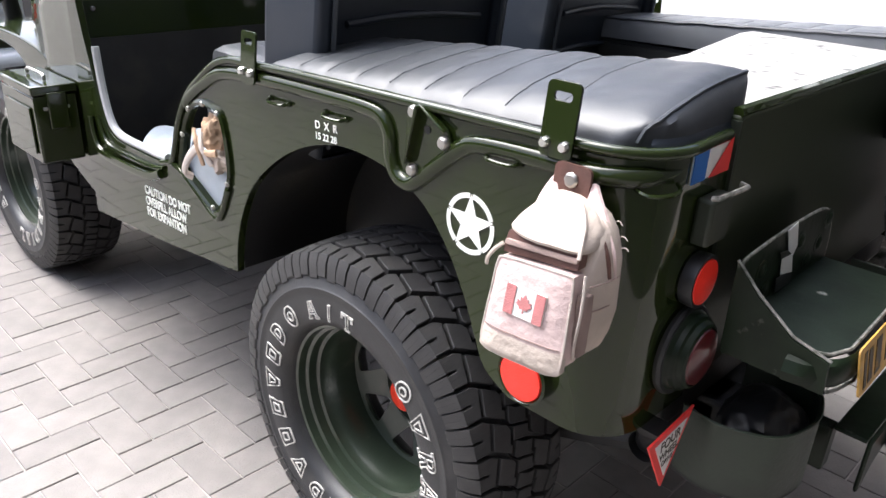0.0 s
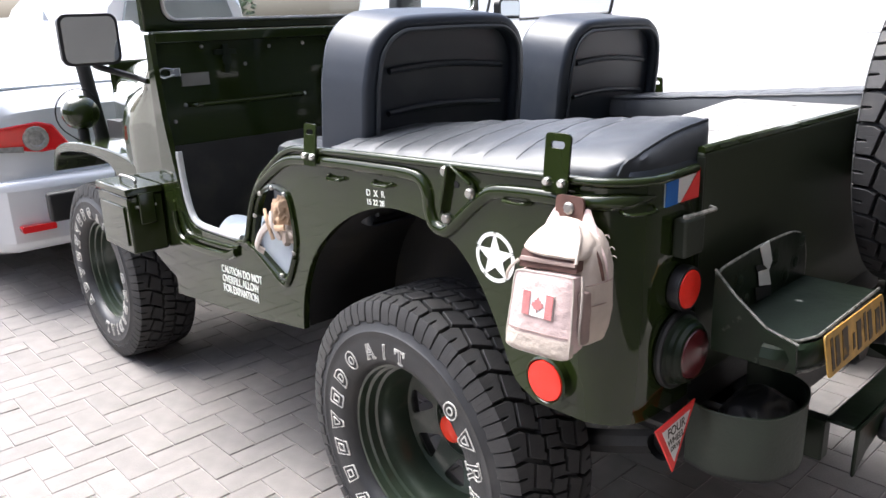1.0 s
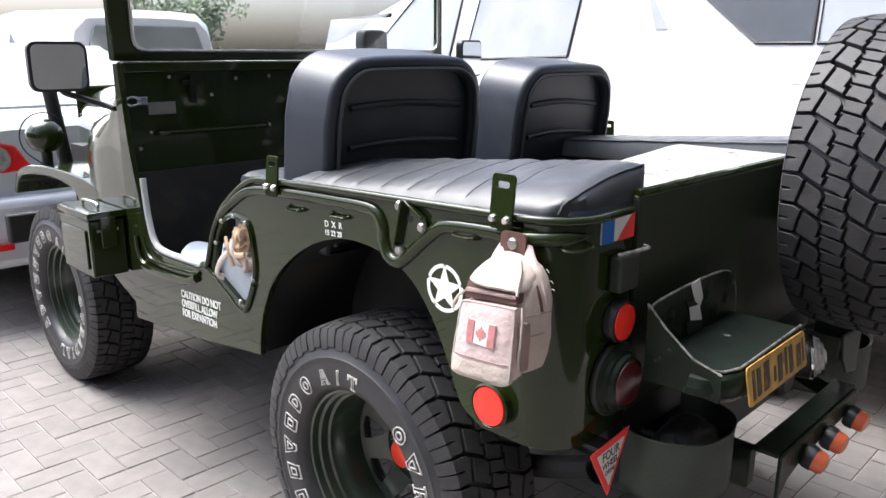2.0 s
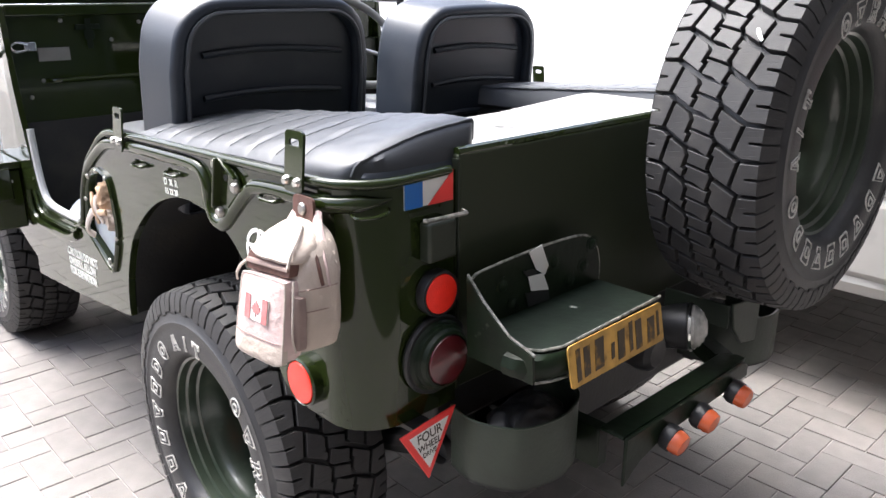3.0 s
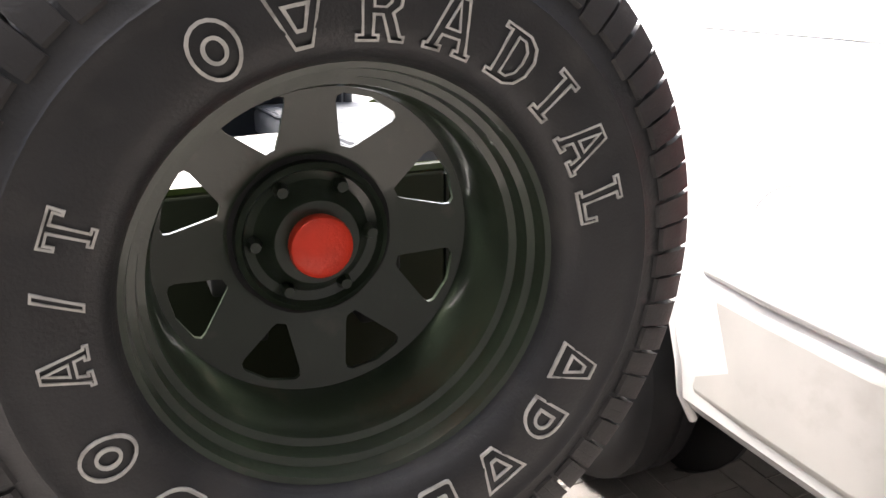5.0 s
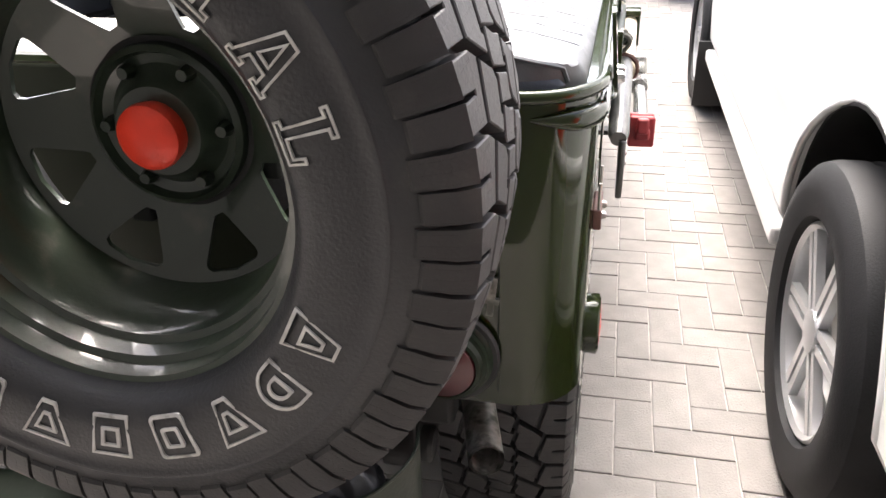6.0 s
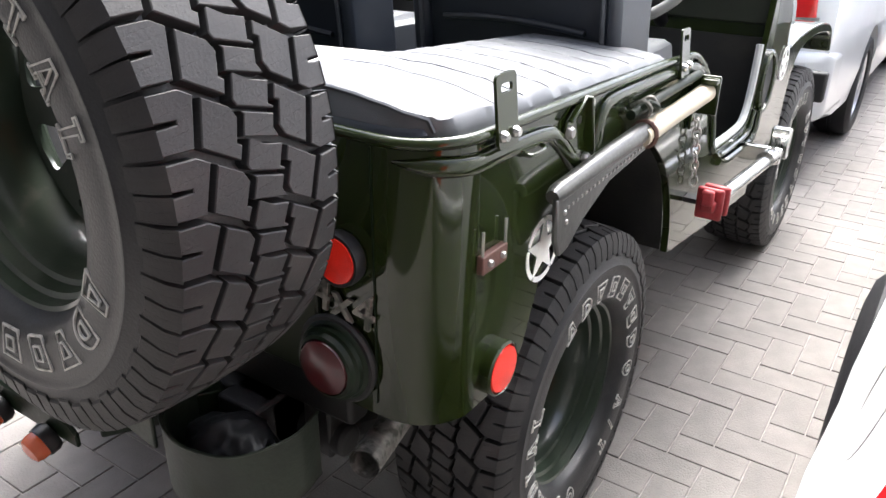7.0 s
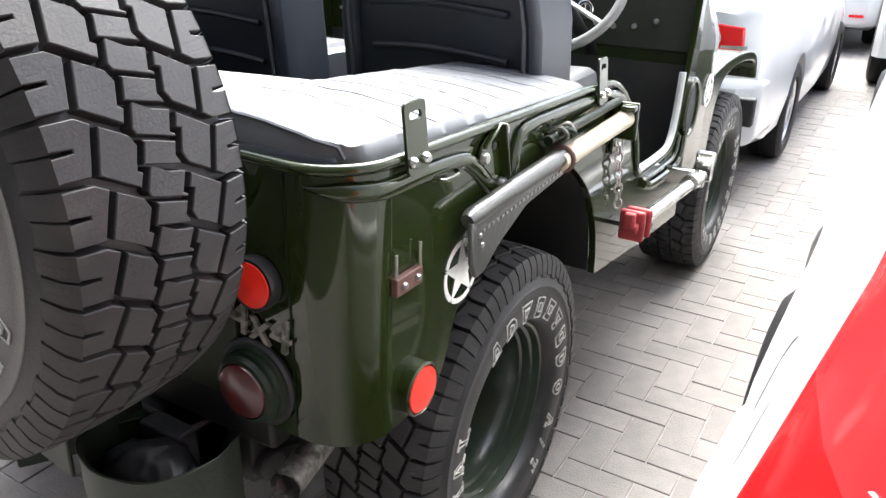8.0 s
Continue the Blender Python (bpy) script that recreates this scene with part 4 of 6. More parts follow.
part("screen_rubber", tube([(p[0], 1.813, p[1]) for p in round_rect(-0.664, 0.751, 1.400, 1.811, 0.048)] + [(0.751, 1.813, 1.763)], 0.007, 6), "steel", jeep, "pale screen rubber")
glass = part("screen_glass", box(-0.671, 0.758, 1.832, 1.836, 1.392, 1.82), "glass", jeep)
glass.visible_shadow = False
# latch, plate, grab bar, fixings on the passenger panel
part("grab_bar", tube(curve([(-0.622, 1.80, 1.129), (-0.602, 1.772, 1.130), (-0.56, 1.762, 1.131), (-0.25, 1.762, 1.131), (-0.20, 1.772, 1.130), (-0.18, 1.80, 1.130)], 5), 0.008, 8), "green", jeep)
part("data_plate", box(-0.638, -0.541, 1.797, 1.8015, 1.191, 1.232), "greyrim", jeep, "small riveted metal data plate")
part("screen_clamp", merge(tube(curve([(-0.665, 1.79, 1.246), (-0.70, 1.788, 1.252), (-0.718, 1.788, 1.238), (-0.70, 1.788, 1.224), (-0.665, 1.79, 1.230)], 4), 0.005, 6), box(-0.678, -0.642, 1.79, 1.8015, 1.224, 1.252)), "chrome", jeep, "bright hold-down clamp", bevel=0.002)
part("catch", merge(box(-0.515, -0.435, 1.789, 1.8015, 1.286, 1.302), box(-0.485, -0.466, 1.786, 1.788, 1.225, 1.320), box(-0.492, -0.459, 1.784, 1.7855, 1.255, 1.282)), "green_worn", jeep, "small steel catch", bevel=0.003)
for x, z in ((-0.634, 1.130), (-0.676, 1.08), (-0.40, 1.25), (-0.30, 1.305), (-0.16, 1.31), (-0.168, 1.13), (-0.555, 1.315), (0.20, 1.29), (0.30, 1.295)):
    part("rivet", bolt((x, 1.8015, z), (0, -1, 0), 0.007, 0.005), "steel", jeep)
for x, z in ((0.40, 1.11), (0.46, 1.105), (0.53, 1.11), (0.60, 1.13)):
    part("rivet", bolt((x, 1.7815, z), (0, -1, 0), 0.010, 0.008), "steel", jeep)
# instruments
for x, z, r in ((0.030, 1.182, 0.030), (0.157, 1.163, 0.048), (0.252, 1.168, 0.032), (0.244, 1.083, 0.032), (0.052, 1.089, 0.030), (0.36, 1.15, 0.03)):
    g = part("gauge", move(lathe([(r, 0), (r, 0.010), (r * 0.9, 0.012), (r * 0.86, 0.006), (0, 0.006)], 24), frame_of((x, 1.782, z), (1, 0, 0), (0, 0, 1))), "chrome", jeep, "round gauge with bright bezel")
    part("gauge_face", move(lathe([(r * 0.86, 0.0065), (0, 0.0065)], 24), frame_of((x, 1.782, z), (1, 0, 0), (0, 0, 1))), "dial", g)
    part("needle", box(x - 0.002, x + 0.002, 1.7735, 1.7745, z, z + r * 0.6), "white", g)
    part("dial_mark", tube([(x + r * 0.66 * math.cos(radians(q)), 1.7752, z + r * 0.66 * math.sin(radians(q))) for q in range(-30, 211, 20)], 0.0012, 5), "white", g)
for x, z, k in ((0.078, 1.128, "greenlens"), (0.210, 1.125, "greenlens"), (0.147, 1.086, "red")):
    part("pilot_lamp", move(lathe([(0.015, 0), (0.015, 0.006), (0.010, 0.012), (0, 0.014)], 16), frame_of((x, 1.782, z), (1, 0, 0), (0, 0, 1))), k, jeep)
# steering wheel on the right, gear levers
wheel_m = frame_of((0.385, 1.49, 1.225), (1, 0, 0), (0, 0.62, 0.78))
steering = part("steering_wheel", move(tube([(0.195 * math.cos(2 * math.pi * i / 40), 0.195 * math.sin(2 * math.pi * i / 40), 0) for i in range(41)], 0.015, 10), wheel_m), "greyrim", jeep, "grey thin-rimmed steering wheel")
for a in (90, 210, 330):
    part("spoke", move(tube([(0, 0, -0.03), (0.2 * math.cos(radians(a)), 0.2 * math.sin(radians(a)), 0)], 0.008, 6), wheel_m), "steel", steering)
part("steering_column", tube([(0.385, 1.50, 1.21), (0.385, 1.80, 1.02)], 0.022, 10), "plastic", jeep)
for x, y, h, t in ((0.125, 1.45, 1.185, 0.02), (0.075, 1.40, 1.00, 0.03), (0.165, 1.40, 0.955, 0.03)):
    lv = part("gear_lever", tube([(x, y + 0.08, 0.64), (x, y + 0.03, 0.85), (x, y, h)], 0.008, 8), "black", jeep)
    part("lever_knob", move(lathe([(0, -0.025), (0.015, -0.02), (0.024, 0.0), (0.02, 0.015), (0, 0.025)], 14), Matrix.Translation((x, y, h))), "lampclear", lv)

# ---- hood, front fenders ----
def loft(sections, closed=False):
    bm = bmesh.new()
    rows = [[bm.verts.new(p) for p in sec] for sec in sections]
    for a, b in zip(rows, rows[1:]):
        for i in range(len(a) - (0 if closed else 1)):
            j = (i + 1) % len(a)
            bm.faces.new((a[i], a[j], b[j], b[i]))
    bm.faces.new(rows[0]), bm.faces.new(rows[-1])
    return bm


def hood_section(y, w, zt, zb, r=0.10):
    pts = [(-w, zb), (-w, zt - r)] + [(-w + r - r * math.cos(radians(a)), zt - r + r * math.sin(radians(a))) for a in range(10, 91, 10)]
    half = pts + [(-w * 0.4, zt + 0.010)]
    full = half + [(0, zt + 0.014)] + [(-x, z) for x, z in half[::-1]]
    return [(x, y, z) for x, z in full]


part("cowl", loft([hood_section(1.812, 0.738, 1.352, 0.55, 0.10), hood_section(1.90, 0.738, 1.325, 0.58, 0.19), hood_section(2.0, 0.737, 1.295, 0.62, 0.23), hood_section(2.12, 0.732, 1.275, 0.68, 0.25), hood_section(2.17, 0.715, 1.265, 0.80, 0.26)]), "green", jeep)
part("hood", loft([hood_section(2.172, 0.66, 1.255, 0.80, 0.24), hood_section(2.4, 0.58, 1.25, 0.80, 0.22), hood_section(2.9, 0.45, 1.24, 0.80, 0.18), hood_section(3.05, 0.41, 1.22, 0.80, 0.16), hood_section(3.08, 0.38, 1.17, 0.80, 0.14)]), "green", jeep)
for s in (-1, 1):
    prof = [tuple(p[:2]) for p in curve([(2.02, 0.90, 0), (2.12, 0.93, 0), (2.30, 0.945, 0), (2.55, 0.945, 0), (2.80, 0.925, 0), (2.95, 0.88, 0), (3.02, 0.78, 0)], 5)]
    under = [tuple(p[:2]) for p in curve([(2.99, 0.78, 0), (2.92, 0.855, 0), (2.80, 0.885, 0), (2.55, 0.905, 0), (2.33, 0.89, 0), (2.24, 0.84, 0), (2.19, 0.74, 0), (2.16, 0.60, 0), (2.02, 0.60, 0)], 5)]
    part("front_fender", plate(prof + under, (), -0.30 * s, frame_of((s * 0.735, 0, 0), (0, 1, 0), (0, 0, 1))), "green", jeep, bevel=0.022, segments=3)
    part("fender_inner", box(min(s * 0.40, s * 0.44), max(s * 0.40, s * 0.44), 2.0, 3.1, 0.6, 0.97), "black", jeep)
part("front_bumper", box(-0.72, 0.72, 3.22, 3.28, 0.50, 0.64), "black", jeep, bevel=0.01)
part("grille", box(-0.40, 0.40, 3.06, 3.09, 0.62, 1.24), "green", jeep, bevel=0.02)
# headlamp-shaped spot lamp on the left fender, with its guard hoop
spot = part("fender_lamp", move(lathe([(0.0, -0.085), (0.03, -0.08), (0.06, -0.055), (0.072, -0.01), (0.072, 0.02), (0.068, 0.026), (0.0, 0.026)], 28), frame_of((-0.665, 2.75, 1.048), (1, 0, 0), (0, 0, 1)) @ pose(0, 0, 0, 0, 180, 0)), "green", jeep, "dark green dome lamp with wire guard")
part("lamp_stalk", tube([(-0.665, 2.75, 0.92), (-0.665, 2.75, 1.0)], 0.022, 10), "plastic", spot)
part("guard_hoop", tube([(-0.675 + 0.095 * math.cos(radians(a)), 2.73, 1.048 + 0.10 * math.sin(radians(a))) for a in range(40, 241, 15)] + [(-0.68, 2.73, 0.925)], 0.003, 6), "plastic", spot)
# mirrors
def mirror(s, arm, c, w, h, face):
    arm_ob = part("mirror_arm", tube(curve(arm, 5), 0.010, 8), "plastic", jeep, "black wing mirror on a bent arm")
    m = frame_of(c, face, (0, 0, 1))
    part("mirror_case", plate(round_rect(-w, w, -h, h, 0.028), (), -0.03, m), "plastic", arm_ob, bevel=0.008)
    part("mirror_glass", plate(round_rect(-w + 0.009, w - 0.009, -h + 0.009, h - 0.009, 0.022), (), 0.003, m), "mirror", arm_ob)


mirror(-1, [(-0.738, 1.84, 1.215), (-0.765, 1.87, 1.230), (-0.82, 1.885, 1.250), (-0.875, 1.885, 1.272), (-0.880, 1.885, 1.30)], (-0.882, 1.875, 1.350), 0.088, 0.078, (1, -0.10, 0))
part("air_intake_post", tube([(-0.56, 2.84, 0.92), (-0.575, 2.85, 1.08), (-0.59, 2.86, 1.25), (-0.60, 2.86, 1.33)], 0.030, 12), "plastic", jeep, "dark upright pipe on the front fender")
mirror(1, [(0.74, 1.84, 1.21), (0.80, 1.83, 1.22), (0.90, 1.81, 1.24), (0.955, 1.80, 1.29)], (0.958, 1.795, 1.370), 0.098, 0.084, (1, 0.25, 0))

# ---- rear fittings ----
def round_lamp(x, z, r, depth, lens, cup="green", label=""):
    m = frame_of((x, -0.002, z), (1, 0, 0), (0, 0, 1))
    ob = part("tail_lamp", move(lathe([(r * 1.12, 0), (r * 1.16, depth * 0.6), (r * 1.12, depth), (r * 1.0, depth), (r * 0.98, depth * 0.8), (0, depth * 0.8)], 32), m), cup, jeep, label)
    part("lens", move(lathe([(r * 0.99, depth * 0.82), (r * 0.96, depth * 1.05), (r * 0.5, depth * 1.18), (0, depth * 1.22)], 32), m), lens, ob)
    return ob


for s in (-1, 1):
    z = 0.903 if s < 0 else 0.926
    round_lamp(s * 0.574, z, 0.037, 0.022, "red", "plastic", "round red tail lamp in a dark bezel")
    lm = frame_of((-0.575, -0.002, 0.783) if s < 0 else (0.556, -0.002, 0.748), (1, 0, 0), (0, 0, 1))
    low = part("tail_lamp", move(lathe([(0.066, 0), (0.069, 0.008), (0.066, 0.016), (0.062, 0.019), (0.061, 0.027), (0.056, 0.030), (0.053, 0.038), (0.048, 0.040), (0.046, 0.034), (0, 0.034)], 36), lm), "green_worn", jeep, "deep dark green housing with a dull red lens")
    part("rubber_surround", move(lathe([(0.066, 0.001), (0.074, 0.001), (0.076, 0.008), (0.073, 0.013), (0.066, 0.013)], 36), lm), "black", low)
    part("lens", move(lathe([(0.0475, 0.035), (0.045, 0.042), (0.027, 0.048), (0, 0.050)], 32), lm), "darkred", low)
bx = part("blackout_lamp", box(-0.605, -0.540, -0.028, 0.0, 0.965, 1.036), "green_in", jeep, "small box lamp under the sticker", bevel=0.006)
part("lamp_lip", tube([(-0.616, -0.028, 1.045), (-0.616, -0.036, 1.046), (-0.528, -0.038, 1.044), (-0.528, -0.026, 1.046)], 0.004, 6), "steelworn", bx)
words("four_by_four", "4x4", 0.082, frame_of((0.570, -0.006, 0.848), (1, 0, -0.12), (0.12, 0, 1)), "steelworn", jeep, "dull metal 4x4 badge", 0.003)

# folding step with the plate
def step_x(x):
    """The step spans from its outer wall beside the lamps to its inner wall by the spare wheel."""
    return -0.532 + (x + 0.545) * 1.045


RIM = [(step_x(p[0]), p[1]) for p in curve([(-0.184, 0.832, 0), (-0.186, 0.872, 0), (-0.202, 0.912, 0), (-0.245, 0.940, 0), (-0.36, 0.945, 0), (-0.50, 0.938, 0), (-0.54, 0.93, 0), (-0.55, 0.905, 0)], 5)]
XL, XR = step_x(-0.548), step_x(-0.182)
step = part("step_back", plate([(XL, 0.79), (XR, 0.79)] + RIM, (), 0.006, frame_of((0, -0.05, 0), (1, 0, 0), (0, 0, 1))), "green_worn", jeep, "worn green sheet-metal step", bevel=0.002)
part("step_tread", plate([(XL + 0.006, -0.05), (XL + 0.006, -0.15), (XL + 0.026, -0.193), (XL + 0.066, -0.208), (XR - 0.004, -0.200), (XR - 0.004, -0.05)], (), 0.006, frame_of((0, 0, 0.825), (1, 0, 0), (0, 1, 0))), "step_floor", step, "scratched green floor of the step")
part("step_side", plate([(-0.055, 0.785), (-0.208, 0.785), (-0.205, 0.835), (-0.15, 0.850), (-0.09, 0.895), (-0.052, 0.935)], (), -0.006, frame_of((XL, 0, 0), (0, 1, 0), (0, 0, 1))), "green_worn", step)
part("step_lip", tube(curve([(XL, -0.15, 0.806), (XL + 0.006, -0.18, 0.806), (XL + 0.030, -0.207, 0.806), (XL + 0.075, -0.218, 0.806), (XL + 0.14, -0.216, 0.806)], 5), 0.024, 8, flat=(1, 0.3)), "green_worn", step)
part("step_edge", tube([(x, -0.054, z) for x, z in RIM], 0.0028, 6), "steelworn", step)
part("step_edge", tube([(XL + 0.004, -0.16, 0.833), (XL + 0.026, -0.196, 0.833), (XL + 0.066, -0.211, 0.833), (XR - 0.004, -0.203, 0.836)], 0.003, 6), "steelworn", step)
part("step_edge", tube([(XL - 0.001, -0.207, 0.836), (XL - 0.001, -0.15, 0.852), (XL - 0.001, -0.09, 0.897), (XL - 0.001, -0.05, 0.937)], 0.0028, 6), "steelworn", step)
part("front_edge", tube([(XL - 0.001, -0.208, 0.787), (XL + 0.03, -0.216, 0.783), (XL + 0.075, -0.223, 0.781), (XL + 0.14, -0.220, 0.781)], 0.0026, 6), "steelworn", step)
for x, z in ((-0.47, 0.895), (-0.33, 0.905), (-0.24, 0.875), (-0.215, 0.915), (-0.44, 0.85), (-0.28, 0.855)):
    part("step_bolt", merge(bolt((step_x(x), -0.056, z), (0, -1, 0), 0.012, 0.005), bolt((step_x(x), -0.056, z), (0, -1, 0), 0.019, 0.0015)), "green_worn", step)
tape = part("tape_strip", merge(rear_flat([(-0.386, 0.945), (-0.350, 0.952), (-0.327, 0.905), (-0.337, 0.888), (-0.363, 0.905)], -0.0585), rear_flat([(-0.387, 0.897), (-0.343, 0.893), (-0.325, 0.855), (-0.377, 0.866)], -0.0595)), "stickwhite", step, "torn strip of white and black tape", smooth=False)
part("black_tape", merge(rear_flat([(-0.403, 0.912), (-0.371, 0.908), (-0.358, 0.897), (-0.392, 0.898)], -0.0600), rear_flat([(-0.395, 0.866), (-0.327, 0.855), (-0.322, 0.834), (-0.385, 0.836)], -0.0605)), "plastic", tape, smooth=False)
plate_m = frame_of((-0.327, -0.226, 0.799), (0.29, 0.006, -0.002), (0, 0.20, 1))
num = part("number_plate", plate(round_rect(-0.147, 0.147, -0.038, 0.038, 0.008), (), 0.003, plate_m), "yellow", jeep, "aged yellow plate with worn dark bars")
for x, w, lean, lo, hi in ((-0.130, 0.012, 0.002, -0.030, 0.028), (-0.110, 0.018, 0.004, -0.028, 0.026), (-0.078, 0.026, 0.006, -0.027, 0.029), (-0.028, 0.010, 0.003, -0.022, 0.008), (-0.008, 0.022, 0.005, -0.030, 0.024), (0.030, 0.011, 0.004, -0.026, 0.030), (0.052, 0.020, 0.002, -0.029, 0.027), (0.090, 0.024, 0.005, -0.028, 0.020), (0.124, 0.008, 0.003, -0.024, 0.026)):
    part("bar", plate([(x, lo), (x + w, lo + 0.002), (x + w + lean, hi), (x + lean, hi - 0.001)], (), 0.001, plate_m @ Matrix.Translation((0, 0, 0.0032))), "plate_ink", num, smooth=False)

holders = []
# can holders: bent bands below the step and below the spare wheel
for s, far, z0, high, dx, wide in ((-1, 0.85, 0.540, 0.130, 0.040, 1.0), (1, 0.92, 0.505, 0.128, 0.010, 1.0)):
    band = curve([(s * (0.385 + (x - 0.385) * wide + dx), y * far, 0) for x, y in ((0.505, -0.02), (0.515, -0.10), (0.48, -0.185), (0.42, -0.215), (0.36, -0.215), (0.295, -0.18), (0.262, -0.10), (0.26, -0.02))], 5)
    outer = [(p[0], p[1]) for p in band]
    inner = [(p[0] + (s * (0.385 + dx) - p[0]) * 0.035, p[1] + (-0.02 - p[1]) * 0.035) for p in band]
    holder = part("can_holder", move(plate(outer + inner[::-1], (), high), Matrix.Translation((0, 0, z0))), "green_dirty", jeep, "bent green steel band holder", bevel=0.002)
    part("holder_floor", move(plate(outer, (), 0.006), Matrix.Translation((0, 0, z0))), "black", holder)
    holders.append((holder, s * (0.385 + dx), z0))
    part("holder_edge", tube([(p[0], p[1], z0 + high + 0.001) for p in outer], 0.0022, 6), "green_dirty", holder)
# tow beam, small lamps
beam = part("tow_beam", plate([(-0.305, 0.598), (0.165, 0.598), (0.182, 0.585), (0.182, 0.556), (0.06, 0.550), (-0.16, 0.546), (-0.25, 0.525), (-0.305, 0.490)], (), 0.008, frame_of((0, -0.240, 0), (1, 0, 0), (0, 0, 1))), "green_worn", jeep, "worn green steel rear bumperette", bevel=0.004)
part("top_flange", plate([(-0.305, -0.239), (0.182, -0.239), (0.188, -0.215), (0.165, -0.185), (-0.305, -0.185)], (), 0.008, Matrix.Translation((0, 0, 0.591))), "green_worn", beam, bevel=0.003)
part("side_arm", plate([(0.150, -0.184), (0.186, -0.208), (0.300, -0.03), (0.262, -0.01)], (), 0.045, Matrix.Translation((0, 0, 0.553))), "green_worn", beam, bevel=0.004)
part("side_arm", box(-0.305, -0.27, -0.184, 0.02, 0.50, 0.59), "green_worn", beam, bevel=0.004)
for x in (-0.165, -0.045, 0.105):
    mm = frame_of((x, -0.249, 0.552), (1, 0, 0), (0, -0.25, 0.97))
    ml = part("marker_lamp", move(lathe([(0, -0.004), (0.025, -0.002), (0.029, 0.006), (0.028, 0.022), (0.025, 0.022), (0.024, 0.014), (0, 0.014)], 20), mm), "plastic", beam, "small orange lamp in a dark cup")
    part("lens", move(lathe([(0.0255, 0.015), (0.0255, 0.034), (0.022, 0.044), (0.012, 0.048), (0, 0.049)], 20), mm), "orange", ml, "orange lens")
post = part("carrier_post", plate([(0.18, 0.72), (0.325, 0.70), (0.322, 0.585), (0.245, 0.60), (0.20, 0.65)], (), 0.008, frame_of((0, -0.188, 0), (1, 0, 0), (0, 0, 1))), "green_dirty", jeep, "dark folded bracket under the spare wheel", bevel=0.003)
part("bracket_flange", box(0.181, 0.189, -0.187, -0.02, 0.655, 0.712), "green_dirty", post, bevel=0.002)
rev_m = frame_of((0.060, -0.160, 0.690), (0.914, 0.406, 0), (-0.049, 0.110, 0.993))
rev = part("reverse_lamp", move(lathe([(0.0, -0.105), (0.022, -0.10), (0.040, -0.075), (0.050, -0.035), (0.054, -0.005), (0.05, 0.0), (0, 0.0)], 28), rev_m), "plastic", jeep, "round reversing lamp with ribbed clear lens")
part("lamp_rim", move(lathe([(0.052, -0.004), (0.056, 0.0), (0.055, 0.006), (0.050, 0.006)], 28), rev_m), "chrome", rev)
part("clear_lens", move(lathe([(0.051, 0.0), (0.050, 0.012), (0.045, 0.016), (0.043, 0.022), (0.036, 0.025), (0.033, 0.030), (0.022, 0.033), (0.018, 0.036), (0, 0.038)], 28), rev_m), "lampclear", rev)
part("trailer_socket", move(lathe([(0.0, 0.035), (0.030, 0.035), (0.042, 0.025), (0.046, 0.0), (0.040, -0.05), (0, -0.05)], 24), frame_of((-0.085, -0.135, 0.675), (1, 0, 0), (0, 0, 1))), "plastic", rev)
part("lamp_arm", tube([(0.00, -0.005, 0.64), (0.02, -0.10, 0.64), (0.03, -0.15, 0.655)], 0.012, 8), "plastic", rev)
part("tow_hook", tube(curve([(-0.02, 0.0, 0.66), (-0.03, -0.08, 0.67), (0.0, -0.12, 0.66), (0.02, -0.08, 0.65)], 5), 0.014, 8), "black", jeep)
pipe = part("exhaust_pipe", merge(tube([(0.50, 0.45, 0.55), (0.57, 0.15, 0.570), (0.615, -0.025, 0.580)], 0.027, 16, cap=False), tube([(0.50, 0.45, 0.55), (0.57, 0.15, 0.570), (0.615, -0.025, 0.580)], 0.023, 16, cap=False)), "steelworn", jeep, "open sooty exhaust pipe")
# triangular badge under the corner
TRI = [(-0.686, 0.667), (-0.552, 0.683), (-0.619, 0.556)]
tm = frame_of((0, -0.034, 0), (1, 0, 0), (0, 0, 1))
tri = tagged(part("hanging_sign", plate(TRI, (), 0.004, tm), "stickred", None, smooth=False, bevel=0.001), "red-edged white triangular metal sign under the bumper", "sign")
cx, cz = -0.6185, 0.6355
TI = [(cx + (x - cx) * 0.70, cz + (z - cz) * 0.70) for x, z in TRI]
part("white_field", plate(TI, (), 0.001, tm @ Matrix.Translation((0, 0, 0.0042))), "stickwhite", tri, smooth=False)
for i, (word, w, zz) in enumerate((("FOUR", 0.027, 0.650), ("WHEEL", 0.020, 0.629), ("DRIVE", 0.0145, 0.612))):
    words("sign_word", word, w, tm @ Matrix.Translation((cx, zz, 0.0054)) @ pose(0, 0, 0, 0, 0, 6.8), "ink", tri, "", 0.0004, sx=0.85)
part("sign_hanger", box(-0.645, -0.60, -0.033, 0.012, 0.655, 0.664), "black", tri)

# painted star in a ring, stencilled words
def star(s, cy, cz, r):
    m = frame_of((s * (SIDE + 0.0005), cy, cz), (0, s, 0), (0, 0, 1))
    pts = [(r * 0.98 * (1 if i % 2 == 0 else 0.40) * math.sin(math.pi * i / 5), r * 0.98 * (1 if i % 2 == 0 else 0.40) * math.cos(math.pi * i / 5)) for i in range(10)]
    st = part("painted_star", plate(pts, (), 0.0012, m), "white", jeep, "white stencilled star in a ring", smooth=False)
    for k in range(5):
        o = ring_pts(0, 0, r, 12, a0=k * 72 + 22, a1=k * 72 + 86)
        i = ring_pts(0, 0, r * 0.84, 12, a0=k * 72 + 22, a1=k * 72 + 86)
        part("ring_arc", plate(o + i[::-1], (), 0.0012, m), "white", st, smooth=False)


